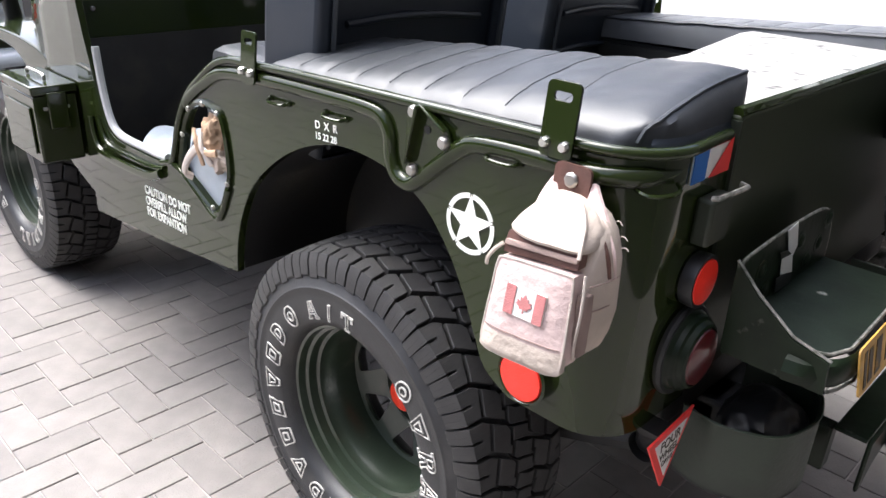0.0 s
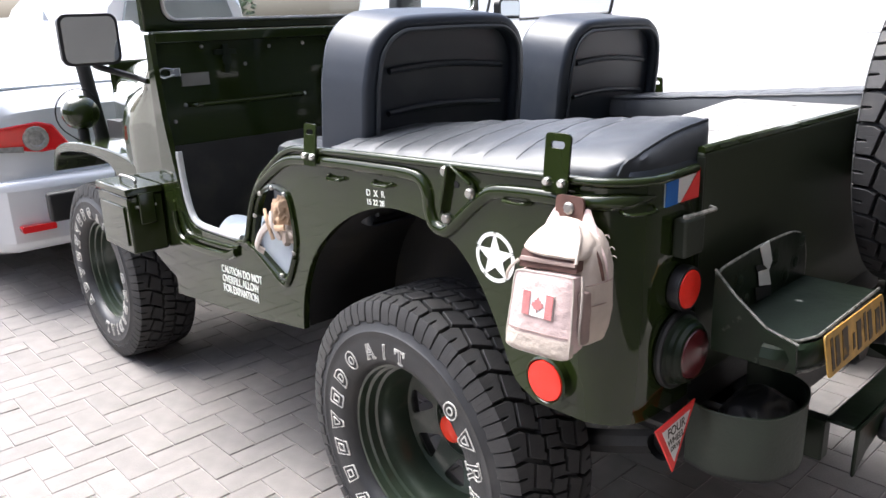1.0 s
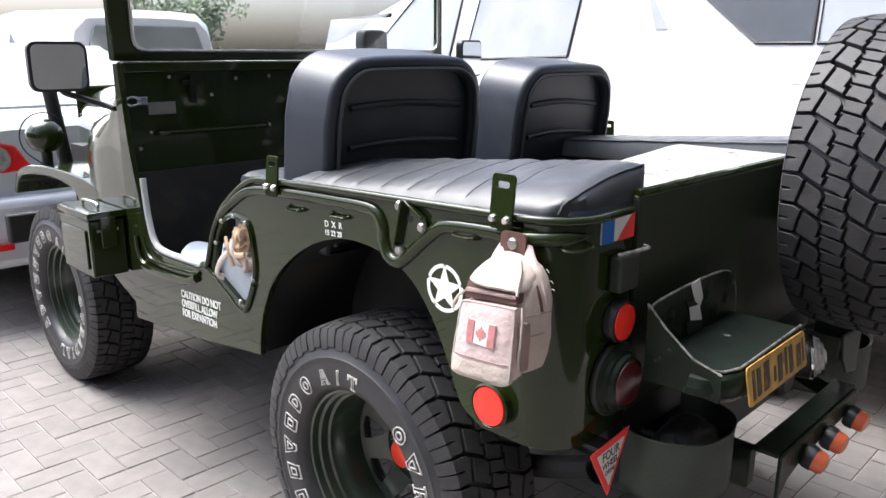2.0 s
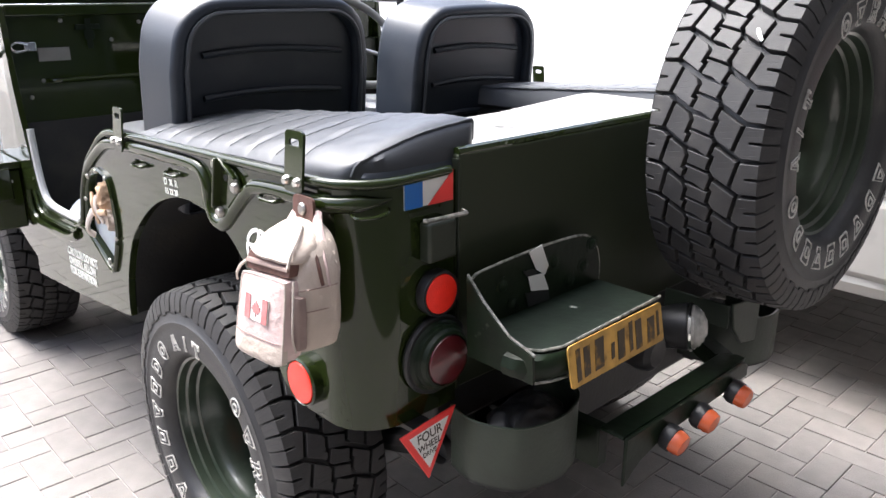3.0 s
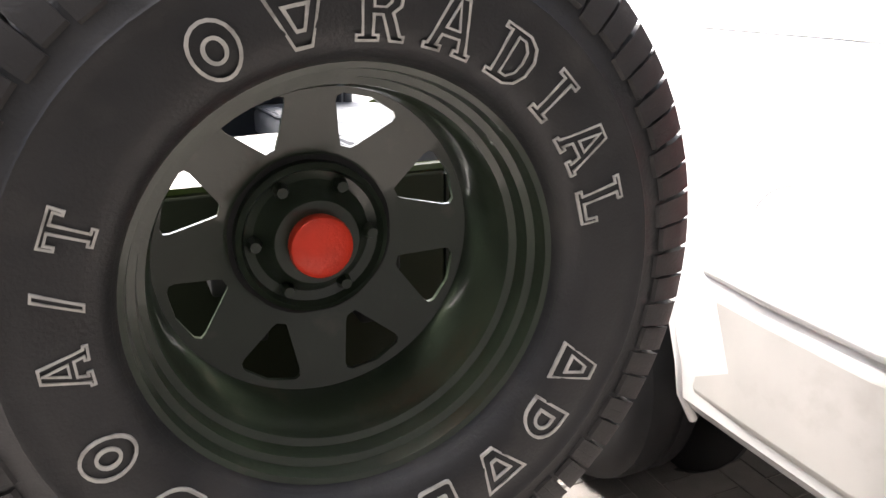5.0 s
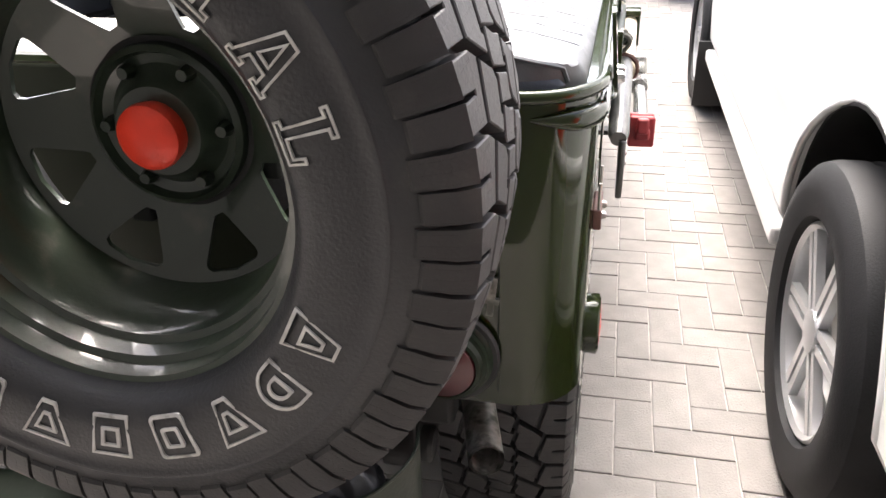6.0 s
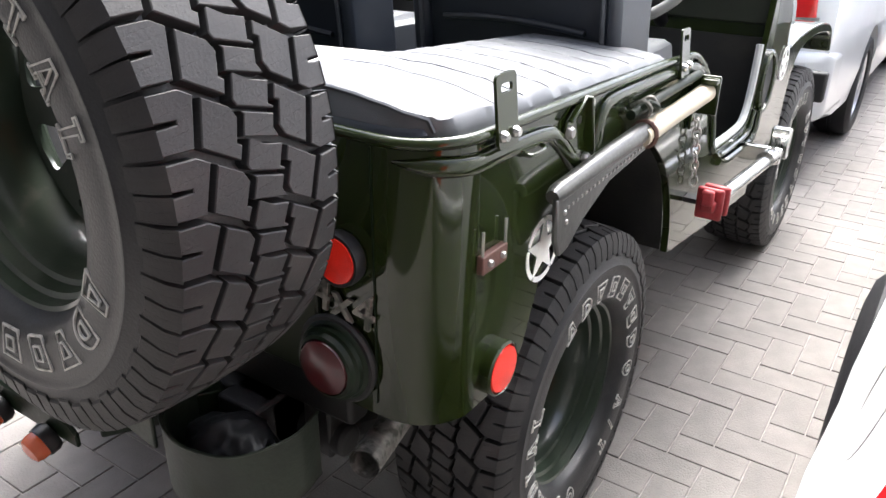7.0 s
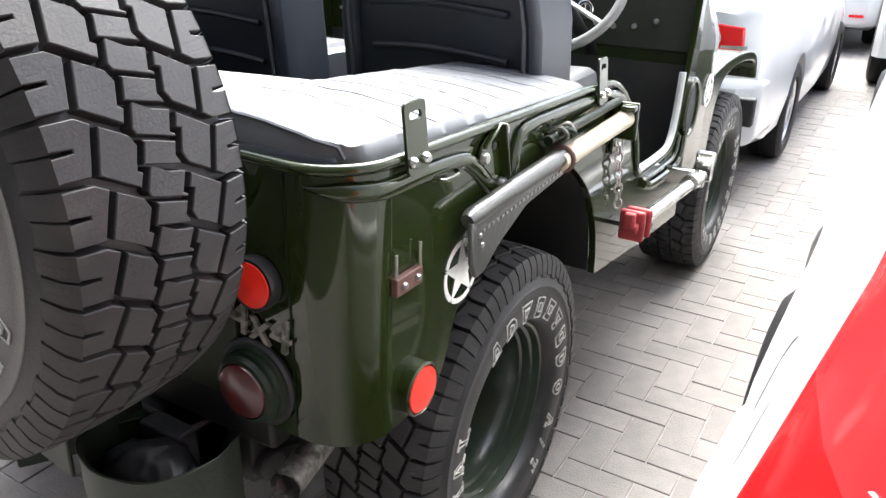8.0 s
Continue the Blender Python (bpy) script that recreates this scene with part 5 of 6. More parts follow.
star(-1, 0.295, 0.936, 0.0505)
star(1, 0.303, 0.866, 0.058)
star(1, 2.033, 0.888, 0.056)
side_text = frame_of((-SIDE - 0.0005, 0, 0), (0, -1, 0), (0, 0, 1))
slope = pose(0, 0, 0, 0, 0, 3.0)
for word, z in (("CAUTION DO NOT", 0.661), ("OVERFILL ALLOW", 0.630), ("FOR EXPANTION", 0.599)):
    words("stencil_line", word, 0.034, side_text @ Matrix.Translation((-1.459, z, 0)) @ slope, "white", jeep, "white stencilled caution text", 0.0012, sx=0.81, align="LEFT")
words("stencil_mark", "D  X  R", 0.021, side_text @ Matrix.Translation((-0.661, 1.009, 0)) @ slope, "white", jeep, "white stencilled letters and numbers", 0.0006)
words("stencil_mark", "15 22 28", 0.0185, side_text @ Matrix.Translation((-0.662, 0.988, 0)) @ slope, "white", jeep, "", 0.0006)
part("hole_frame", tube([(-SIDE - 0.002, p[0], p[1]) for p in HOLE + [HOLE[0]]], 0.008, 6), "green", jeep)
part("hole_bead", tube(curve([(-SIDE - 0.004, y, z) for y, z in ((1.335, 0.768), (1.285, 0.780), (1.235, 0.772), (1.165, 0.737), (1.090, 0.698), (1.062, 0.712), (1.020, 0.785))], 6), 0.007, 8), "green", jeep)
for y, z in ((1.09, 0.722), (1.205, 0.872), (1.165, 0.940), (1.10, 0.964), (1.040, 0.955), (1.018, 0.80)):
    part("bracket_bolt", bolt((-SIDE - 0.005, y, z), (-1, 0, 0), 0.007, 0.006), "steel", jeep)
part("pocket_floor", box(-0.735, -0.60, 1.0, 1.24, 0.69, 0.705), "green_in", jeep)
part("pocket_lining", plate([(1.03, 0.72), (1.215, 0.72), (1.235, 0.79), (1.20, 0.855), (1.12, 0.81), (1.03, 0.815)], (), 0.005, frame_of((-0.726, 0, 0), (0, 1, 0), (0, 0, 1))), "palecloth", jeep, "pale blue lining sheet behind the opening")
part("pocket_back", box(-0.60, -0.59, 0.99, 1.26, 0.70, 1.03), "black", jeep)

# right side: cowl hole, antenna block
vent = part("cowl_vent", move(lathe([(0.100, 0.0), (0.100, 0.010), (0.092, 0.016), (0.083, 0.013), (0.080, 0.004), (0.080, 0.0)], 36), frame_of((SIDE, 1.778, 0.872), (0, 1, 0), (0, 0, 1)) @ Matrix.Diagonal((0.80, 1.0, 1, 1))), "green", jeep, "glossy green ring round a dark opening")
part("vent_opening", move(lathe([(0.0815, 0.0055), (0.0, 0.0045)], 36), frame_of((SIDE, 1.778, 0.872), (0, 1, 0), (0, 0, 1)) @ Matrix.Diagonal((0.80, 1.0, 1, 1))), "black", vent)
ant = part("aerial_block", box(SIDE, SIDE + 0.012, 0.092, 0.162, 0.905, 0.934), "leather", jeep, "rusty brown strap with two pins", bevel=0.002)
for y in (0.096, 0.160):
    part("pin", tube([(SIDE + 0.008, y, 0.910), (SIDE + 0.008, y, 0.972)], 0.0025, 6), "steel", ant)
for y in (0.110, 0.146):
    part("bracket_bolt", bolt((SIDE + 0.012, y, 0.920), (1, 0, 0), 0.006, 0.006), "steel", ant)

# rolled cover and handle strapped above the right arch
roll = tagged(part("tool_roll", tube([(0.768, 0.268, 0.974), (0.768, 0.285, 0.977), (0.769, 0.45, 0.986), (0.771, 0.64, 0.992)], [0.012, 0.016, 0.017, 0.019], 16), "rollblack", None), "black stitched cover round a pale wooden tool handle", "tool")
part("stitched_flange", plate([(0.262, 0.972), (0.64, 0.990), (0.64, 0.957), (0.47, 0.943), (0.37, 0.905), (0.315, 0.872), (0.285, 0.868), (0.268, 0.90)], (), 0.010, frame_of((0.770, 0, 0), (0, 1, 0), (0, 0, 1))), "rollblack", roll, bevel=0.004)
for y, z in ((0.292, 0.944), (0.300, 0.925)):
    part("rivet", bolt((0.779, y, z), (1, 0, 0), 0.005, 0.004), "steel", roll)
part("handle", tube([(0.773, 0.62, 0.986), (0.776, 0.82, 0.992), (0.778, 1.02, 0.997)], [0.021, 0.020, 0.022], 14), "wood", roll, "pale wooden handle")
for i in range(21):
    y = 0.30 + i * 0.0165
    part("stitch", box(0.7785, 0.7815, y, y + 0.007, 0.946 + (y - 0.275) * 0.058, 0.951 + (y - 0.275) * 0.058), "steel", roll)
part("strap", tube([(0.773 + 0.025 * math.cos(radians(a)), 0.64, 0.987 + 0.025 * math.sin(radians(a))) for a in range(0, 361, 30)], 0.005, 6), "leather", roll)
part("tool_head", merge(tube([(0.757, 0.60, 1.030), (0.762, 0.98, 1.040)], 0.010, 10), tube(curve([(0.757, 0.63, 1.030), (0.775, 0.65, 1.045), (0.780, 0.68, 1.030), (0.765, 0.70, 1.018)], 4), 0.006, 6)), "green_worn", roll)
part("rope_lashing", tube(curve([(0.744, 0.63, 1.040), (0.768, 0.63, 1.052), (0.780, 0.64, 1.036), (0.766, 0.65, 1.016), (0.744, 0.66, 1.030), (0.766, 0.67, 1.052), (0.780, 0.68, 1.034)], 5), 0.0045, 6), "steelworn", roll)
part("end_hook", merge(box(0.742, 0.806, 1.005, 1.018, 0.945, 1.035), box(0.742, 0.750, 1.018, 1.09, 0.90, 1.045), box(0.770, 0.806, 0.975, 1.005, 1.018, 1.032)), "green", jeep, "green end bracket of the tool rack", bevel=0.006)
# jack bar with its red head
jack = tagged(part("jack", tube([(0.83, 1.05, 0.735), (0.835, 1.37, 0.715), (0.835, 1.67, 0.69)], 0.019, 14), "chrome", None), "bright steel jack bar with a red head on the sill", "jack")
part("jack_head", merge(box(0.815, 0.850, 0.955, 1.07, 0.732, 0.758), box(0.800, 0.862, 0.975, 0.992, 0.708, 0.785), box(0.800, 0.862, 1.03, 1.048, 0.702, 0.775), box(0.818, 0.846, 0.945, 0.965, 0.75, 0.788)), "redpaint", jack, "faded red cast head", bevel=0.006)
part("jack_bracket", box(0.741, 0.86, 1.60, 1.625, 0.672, 0.722), "chrome", jack, bevel=0.006)
part("jack_end", box(0.805, 0.862, 1.69, 1.72, 0.665, 0.76), "chrome", jack, bevel=0.006)
part("jack_collar", tube([(0.834, 1.52, 0.705), (0.835, 1.60, 0.698)], 0.026, 14), "chrome", jack)
part("jack_strap", box(0.741, 0.845, 1.08, 1.12, 0.700, 0.712), "black", jack)

# hanging chain by the sill
part("hanging_chain", merge(*[move(tube([(0.010 * math.cos(radians(a)), 0, 0.014 * math.sin(radians(a))) for a in range(0, 361, 45)], 0.0028, 6), pose(0.756, 1.045 + 0.006 * k, 0.93 - 0.022 * k, 0, 0, 90 * (k % 2) + 40)) for k in range(9)]), "steel", jeep, "short steel chain")

# ammunition box on the left cowl
ammo = tagged(part("ammunition_box", box(-0.862, -0.742, 1.83, 2.09, 0.655, 0.850), "green", None, bevel=0.006), "green steel ammunition box fixed to the cowl", "box")
part("lid", box(-0.867, -0.740, 1.825, 2.095, 0.852, 0.878), "green", ammo, bevel=0.005)
part("lid_handle", tube(curve([(-0.805, 1.89, 0.88), (-0.805, 1.895, 0.894), (-0.805, 1.955, 0.897), (-0.805, 2.015, 0.894), (-0.805, 2.02, 0.88)], 4), 0.005, 6), "steel", ammo)
part("latch", box(-0.83, -0.775, 1.816, 1.829, 0.755, 0.860), "green", ammo, bevel=0.004)
part("pressed_panel", box(-0.868, -0.8625, 1.86, 2.06, 0.68, 0.815), "green", ammo, bevel=0.004)
part("hinge_bar", tube([(-0.84, 1.825, 0.815), (-0.77, 1.825, 0.815)], 0.005, 6), "steel", ammo)

# ---- backpack hung on the left quarter ----
def slab(corners, thick, seed, bulge=0.006, n=14, amp=0.0025, soft=0.0):
    """A padded panel between four corners (lower front, lower rear, upper rear, upper front), swollen outwards to -x."""
    bm = bmesh.new()
    a, b, c, d = [Vector(p) for p in corners]
    grid = []
    for j in range(n + 1):
        v = j / n
        row = []
        for i in range(n + 1):
            u = i / n
            p = (a * (1 - u) + b * u) * (1 - v) + (d * (1 - u) + c * u) * v
            e = (1 - abs(2 * u - 1) ** 4) * (1 - abs(2 * v - 1) ** 4)
            k = 1 - abs(2 * u - 1) ** 10 * 0.03 - abs(2 * v - 1) ** 10 * 0.03
            p.x -= bulge * e + amp * noise.noise(p * 34 + Vector((seed, 0, 0))) + amp * 1.6 * abs(noise.noise(p * 15 + Vector((0, seed, 0))))
            mid = (a + b + c + d) / 4
            k -= soft * abs(2 * u - 1) ** 7 * max(0.0, 1 - 2 * v) ** 7
            p.y, p.z = mid.y + (p.y - mid.y) * k, mid.z + (p.z - mid.z) * k
            row.append(bm.verts.new(p))
        grid.append(row)
    for j in range(n):
        for i in range(n):
            bm.faces.new((grid[j][i], grid[j][i + 1], grid[j + 1][i + 1], grid[j + 1][i]))
    loop = grid[0] + [r[n] for r in grid[1:]] + grid[n][-2::-1] + [grid[j][0] for j in range(n - 1, 0, -1)]
    back = [bm.verts.new((v.co.x + thick, v.co.y, v.co.z)) for v in loop]
    for k in range(len(loop)):
        q = (k + 1) % len(loop)
        bm.faces.new((loop[k], loop[q], back[q], back[k]))
    bm.faces.new(back[::-1])
    return bm, [v.co.copy() for v in loop] + [loop[0].co.copy()], [[v.co.copy() for v in row] for row in grid]


def pack_ring(z, y_front, y_rear, x_front, x_back, n=32, power=3.2):
    out = []
    for i in range(n):
        t = 2 * math.pi * i / n
        c, q = math.cos(t), math.sin(t)
        u = math.copysign(abs(c) ** (2 / power), c)
        v = math.copysign(abs(q) ** (2 / power), q)
        p = Vector(((x_front + x_back) / 2 + u * (x_back - x_front) / 2, (y_front + y_rear) / 2 + v * (y_front - y_rear) / 2, z))
        p += Vector(noise.noise_vector(p * 26)) * 0.004 + Vector(noise.noise_vector(p * 9)) * 0.004
        out.append(p)
    return out


slices = [(0.858, 0.122, 0.022, -0.842, -0.760), (0.864, 0.134, 0.010, -0.855, -0.752), (0.885, 0.142, 0.003, -0.860, -0.748), (0.92, 0.145, 0.001, -0.858, -0.747), (0.955, 0.145, 0.002, -0.853, -0.747), (0.985, 0.143, 0.005, -0.848, -0.747), (1.005, 0.138, 0.010, -0.842, -0.747), (1.022, 0.130, 0.018, -0.832, -0.747), (1.036, 0.122, 0.034, -0.816, -0.748), (1.047, 0.114, 0.056, -0.796, -0.750), (1.054, 0.108, 0.078, -0.774, -0.754)]
pack = tagged(part("backpack", loft([pack_ring(*q) for q in slices], True), "canvas", None), "small faded beige canvas backpack with a maple leaf flag patch", "backpack")
pocket_bm, pocket_rim, pocket_rows = slab([(-0.888, 0.137, 0.848), (-0.880, 0.004, 0.852), (-0.858, 0.014, 0.990), (-0.866, 0.131, 0.982)], 0.034, 7, n=24, amp=0.0012, soft=0.11)
pocket = part("front_pocket", pocket_bm, "canvas_pink", pack, "faded pink front pocket")
part("pocket_binding", tube(pocket_rim, 0.0019, 6), "binding", pocket)
part("pocket_base", slab([(-0.8885, 0.1365, 0.849), (-0.8805, 0.0045, 0.853), (-0.8745, 0.0070, 0.893), (-0.8825, 0.1355, 0.888)], 0.010, 7, 0.0062, 24, 0.0008, 0.16)[0], "canvas", pocket, "pale beige lower panel")
part("base_seam", tube([p + Vector((-0.0014, 0, 0)) for p in pocket_rows[7][1:-1]], 0.0009, 6), "canvas_dark", pocket)
part("zip_opening", slab([(-0.860, 0.130, 0.984), (-0.850, 0.016, 0.991), (-0.843, 0.019, 1.016), (-0.853, 0.128, 1.014)], 0.016, 5, 0.001, 10, 0.001)[0], "leather", pack, "open dark zip")
part("zip_tape", slab([(-0.8615, 0.128, 0.996), (-0.8520, 0.018, 1.001), (-0.8500, 0.018, 1.007), (-0.8595, 0.127, 1.003)], 0.006, 6, 0.001, 10, 0.001)[0], "canvas_dark", pack)
part("top_flap", loft([pack_ring(z, yf, yr, xf, -0.776, 36, 3.0) for z, yf, yr, xf in ((1.010, 0.131, 0.018, -0.852), (1.012, 0.134, 0.016, -0.859), (1.016, 0.134, 0.016, -0.860), (1.027, 0.129, 0.021, -0.850), (1.040, 0.120, 0.036, -0.832), (1.051, 0.110, 0.058, -0.808), (1.056, 0.104, 0.080, -0.790))], True), "canvas", pack)
tab_m = frame_of((-SIDE - 0.024, 0.098, 1.046), (0, -1, 0), (0.06, 0, 1))
part("hanging_tab", plate(round_rect(-0.029, 0.029, 0.0, 0.044, 0.010), (), 0.005, tab_m), "leather", pack, "brown leather hanging tab")
part("tab_rivet", bolt(tab_m @ Vector((0, 0.023, 0.005)), (-1, 0, 0.1), 0.011, 0.005), "steel", pack)
for y0, y1, y2 in ((0.072, 0.040, 0.022), (0.122, 0.132, 0.138)):
    part("shoulder_strap", tube(curve([(-0.757, y0, 1.062), (-0.766, y0 + (y1 - y0) * 0.4, 1.050), (-0.775, y1, 1.030), (-0.782, y2, 1.000)], 5), 0.012, 8, flat=(0, 0.5)), "canvas_pink", pack, "faded pink shoulder strap")
part("strap_yoke", plate([(0.076, 1.060), (0.122, 1.060), (0.137, 1.02), (0.10, 1.00), (0.03, 1.01)], (), -0.008, frame_of((-0.758, 0, 0), (0, 1, 0), (0, 0, 1))), "canvas_pink", pack, bevel=0.003)
part("flap_binding", tube(curve([(-0.852, 0.017, 1.008), (-0.842, 0.022, 1.026), (-0.820, 0.036, 1.042), (-0.795, 0.060, 1.054)], 6), 0.0028, 6), "binding", pack)
part("side_zip", tube(curve([(-0.800, 0.003, 0.972), (-0.802, 0.008, 1.000), (-0.798, 0.026, 1.026), (-0.790, 0.045, 1.040)], 6), 0.0032, 6), "leather", pack)
part("side_zip_tape", tube(curve([(-0.788, 0.002, 0.968), (-0.789, 0.007, 1.000), (-0.784, 0.026, 1.028), (-0.778, 0.048, 1.044)], 6), 0.0026, 6), "canvas_pink", pack)
for z in (0.972, 0.936):
    part("side_seam", tube(curve([(-0.842, 0.0045, z), (-0.815, 0.0000, z - 0.001), (-0.790, 0.0010, z - 0.003), (-0.772, 0.0035, z - 0.004)], 4), 0.0010, 6), "canvas_dark", pack)
part("lower_side", tube(curve([(-0.852, 0.008, 0.872), (-0.86, 0.003, 0.90), (-0.857, 0.001, 0.95), (-0.850, 0.006, 0.99)], 6), 0.0020, 6), "binding", pack)
part("bottle_pocket", slab([(-0.858, 0.012, 0.875), (-0.846, 0.000, 0.875), (-0.842, 0.001, 0.962), (-0.852, 0.012, 0.965)], 0.01, 13, 0.004, 8)[0], "canvas_dark", pack)
part("pull_tab", tube(curve([(-0.860, 0.128, 0.996), (-0.866, 0.137, 0.986), (-0.868, 0.146, 0.972), (-0.866, 0.150, 0.960)], 5), 0.003, 8, flat=(0, 0.5)), "canvas", pack)
for k, (y, z) in enumerate(((0.022, 1.036), (0.012, 1.018), (0.008, 1.004))):
    part("frayed_thread", tube(curve([(-0.772, y, z), (-0.776, y - 0.008, z + 0.004), (-0.778, y - 0.014, z + 0.001 * k)], 4), 0.0006, 5), "canvas", pack)
pm = frame_of((-0.8775, 0.0715, 0.935), (0.06, -1, 0), (0.17, 0, 1))
patch = part("flag_patch", plate(round_rect(-0.030, 0.030, -0.020, 0.020, 0.002), (), 0.002, pm), "stickwhite", pack, "red and white maple leaf flag patch", smooth=False)
for x in (-0.0225, 0.0225):
    part("red_band", plate(round_rect(x - 0.0072, x + 0.0072, -0.020, 0.020, 0.001), (), 0.001, pm @ Matrix.Translation((0, 0, 0.0022))), "patchred", patch, smooth=False)
leafp = [(0, 0.016), (0.004, 0.008), (0.008, 0.010), (0.007, 0.003), (0.014, 0.005), (0.012, 0.0), (0.015, -0.002), (0.008, -0.007), (0.008, -0.010), (0.001, -0.009), (0.001, -0.016)]
part("leaf_shape", plate(leafp + [(-x, y) for x, y in leafp[:0:-1]], (), 0.001, pm @ Matrix.Translation((0, 0, 0.0022)) @ Matrix.Diagonal((0.82, 0.82, 1, 1))), "patchred", patch, smooth=False)

# crumpled cloth stuffed in the side opening
def crumpled(c, size, seed, fine=38.0, depth=0.3):
    """A wad of cloth: a ball creased by two scales of folded noise."""
    bm = bmesh.new()
    bmesh.ops.create_icosphere(bm, subdivisions=5, radius=1.0)
    for v in bm.verts:
        d = v.co.normalized()
        p = Vector((d.x * size[0], d.y * size[1], d.z * size[2])) * fine + Vector((seed, seed * 0.7, 0))
        k = 1 - depth * abs(noise.noise(p * 0.55)) * 1.6 - depth * 0.7 * abs(noise.noise(p * 1.3 + Vector((9, 0, 0))))
        v.co = Vector(c) + Vector((d.x * size[0], d.y * size[1], d.z * size[2])) * k
    return bm


# creased dark lumps that stand in for the clutter in the can holders
for holder, x, z0 in holders:
    part("holder_clutter", crumpled((x, -0.105, z0 + (0.085 if x < 0 else 0.062)), (0.098, 0.072, 0.055), 11 + x, 24.0, 0.20), "plastic", holder, "dark creased lump standing in for the clutter in the holder")


wad = tagged(part("stuffed_cloth", crumpled((-0.722, 1.075, 0.895), (0.042, 0.055, 0.062), 3.1), "cloth", None), "crumpled tan cloth stuffed in the side opening", "cloth")
part("lower_fold", crumpled((-0.730, 1.062, 0.842), (0.034, 0.050, 0.038), 7.7, 46.0, 0.34), "canvas", wad)
for k, pts in enumerate(([(-0.752, 1.11, 0.87), (-0.762, 1.15, 0.835), (-0.760, 1.185, 0.790), (-0.748, 1.17, 0.775)], [(-0.758, 1.12, 0.885), (-0.764, 1.08, 0.862), (-0.758, 1.035, 0.868)], [(-0.756, 1.10, 0.90), (-0.766, 1.085, 0.87), (-0.758, 1.06, 0.835)], [(-0.754, 1.135, 0.90), (-0.764, 1.11, 0.872), (-0.757, 1.10, 0.825)])):
    part("loose_strip", tube(curve(pts, 6), 0.0085 if k else 0.011, 8, flat=(0, 0.45)), "binding" if k % 2 == 0 else "cloth", wad)

# crumpled pale cloth on the cab floor behind the sill
tagged(part("floor_cloth", soft_box(-0.70, -0.50, 1.30, 1.60, 0.643, 0.775, 0.9, 33, 0.025), "palecloth", None), "crumpled pale blue-grey cloth on the cab floor", "cloth")

# ---- parked cars ----
def solid_cut(bm, cutters):
    """Cuts round wheel openings out of a closed body: returns a new bmesh."""
    me = bpy.data.meshes.new("body_tmp")
    bmesh.ops.recalc_face_normals(bm, faces=bm.faces)
    bm.to_mesh(me)
    bm.free()
    ob = new("body_tmp", me)
    cm = bpy.data.meshes.new("cut_tmp")
    c = cutters[0]
    for k in cutters[1:]:
        c = merge(c, k)
    bmesh.ops.recalc_face_normals(c, faces=c.faces)
    c.to_mesh(cm)
    c.free()
    cut = new("cut_tmp", cm)
    mod = ob.modifiers.new("cut", "BOOLEAN")
    mod.object, mod.operation, mod.solver = cut, "DIFFERENCE", "EXACT"
    bpy.context.view_layer.update()
    res = bpy.data.meshes.new_from_object(ob.evaluated_get(bpy.context.evaluated_depsgraph_get()))
    out = bmesh.new()
    out.from_mesh(res)
    for o in (ob, cut):
        bpy.data.objects.remove(o)
    for d in (me, cm, res):
        bpy.data.meshes.remove(d)
    return out


def car_section(y, w, zb, zbelt, zt=None, wt=None):
    """Half-rounded section of a car's lower body (and roof, where zt is given)."""
    pts = [(w * 0.86, zb), (w * 0.97, zb + 0.06), (w, zb + 0.25), (w * 0.995, zbelt - 0.12), (w * 0.965, zbelt - 0.02), (w * 0.93, zbelt)]
    if zt:
        pts = [(w * 0.93, zbelt - 0.12), (w * 0.93, zbelt), (w * 0.93 + (wt - w * 0.93) * 0.55, zbelt + (zt - zbelt) * 0.55), (wt, zt - (zt - zbelt) * 0.12), (wt * 0.9, zt - 0.012), (wt * 0.5, zt + 0.005)]
    else:
        pts += [(w * 0.9, zbelt + 0.012), (w * 0.8, zbelt + 0.022), (w * 0.6, zbelt + 0.03), (w * 0.4, zbelt + 0.034)]
    full = [(-a, b) for a, b in pts] + [(a, b) for a, b in pts[::-1]]
    return [(a, y, b) for a, b in full]


def alloy_wheel(parent, x, y, r, out, rimr, name="wheel"):
    m = frame_of((x, y, r), (0, out, 0), (0, 0, 1))
    tyre = part(name, move(lathe([(rimr, 0.07), (rimr + 0.015, 0.10), (rimr + (r - rimr) * 0.5, 0.112), (r - 0.03, 0.104), (r - 0.006, 0.085), (r, 0.06), (r, 0.012), (r - 0.008, 0.01), (r - 0.008, -0.01), (r, -0.012), (r, -0.06), (r - 0.03, -0.10), (rimr, -0.08)], 56), m), "cartyre", parent, "road tyre on an alloy wheel")
    spokes = [plate([(0.03, -0.028), (rimr * 0.95, -0.030), (rimr * 0.95, -0.006), (0.05, -0.008)], (), 0.02, pose(0, 0, 0.06, 0, 0, 60 * k + 8)) for k in range(6)] + [plate([(0.03, 0.028), (rimr * 0.95, 0.030), (rimr * 0.95, 0.006), (0.05, 0.008)], (), 0.02, pose(0, 0, 0.06, 0, 0, 60 * k + 8)) for k in range(6)]
    part("alloy_rim", move(merge(lathe([(rimr + 0.004, 0.085), (rimr - 0.004, 0.09), (rimr - 0.014, 0.08), (rimr - 0.018, 0.02), (rimr - 0.02, -0.06)], 48), lathe([(0.05, 0.05), (0.05, 0.085), (0.03, 0.09), (0, 0.09)], 24), *spokes), m), "alloy", tyre)
    part("brake_disc", move(lathe([(rimr * 0.78, 0.0), (rimr * 0.78, 0.012), (0, 0.012)], 32), m), "steel", tyre)


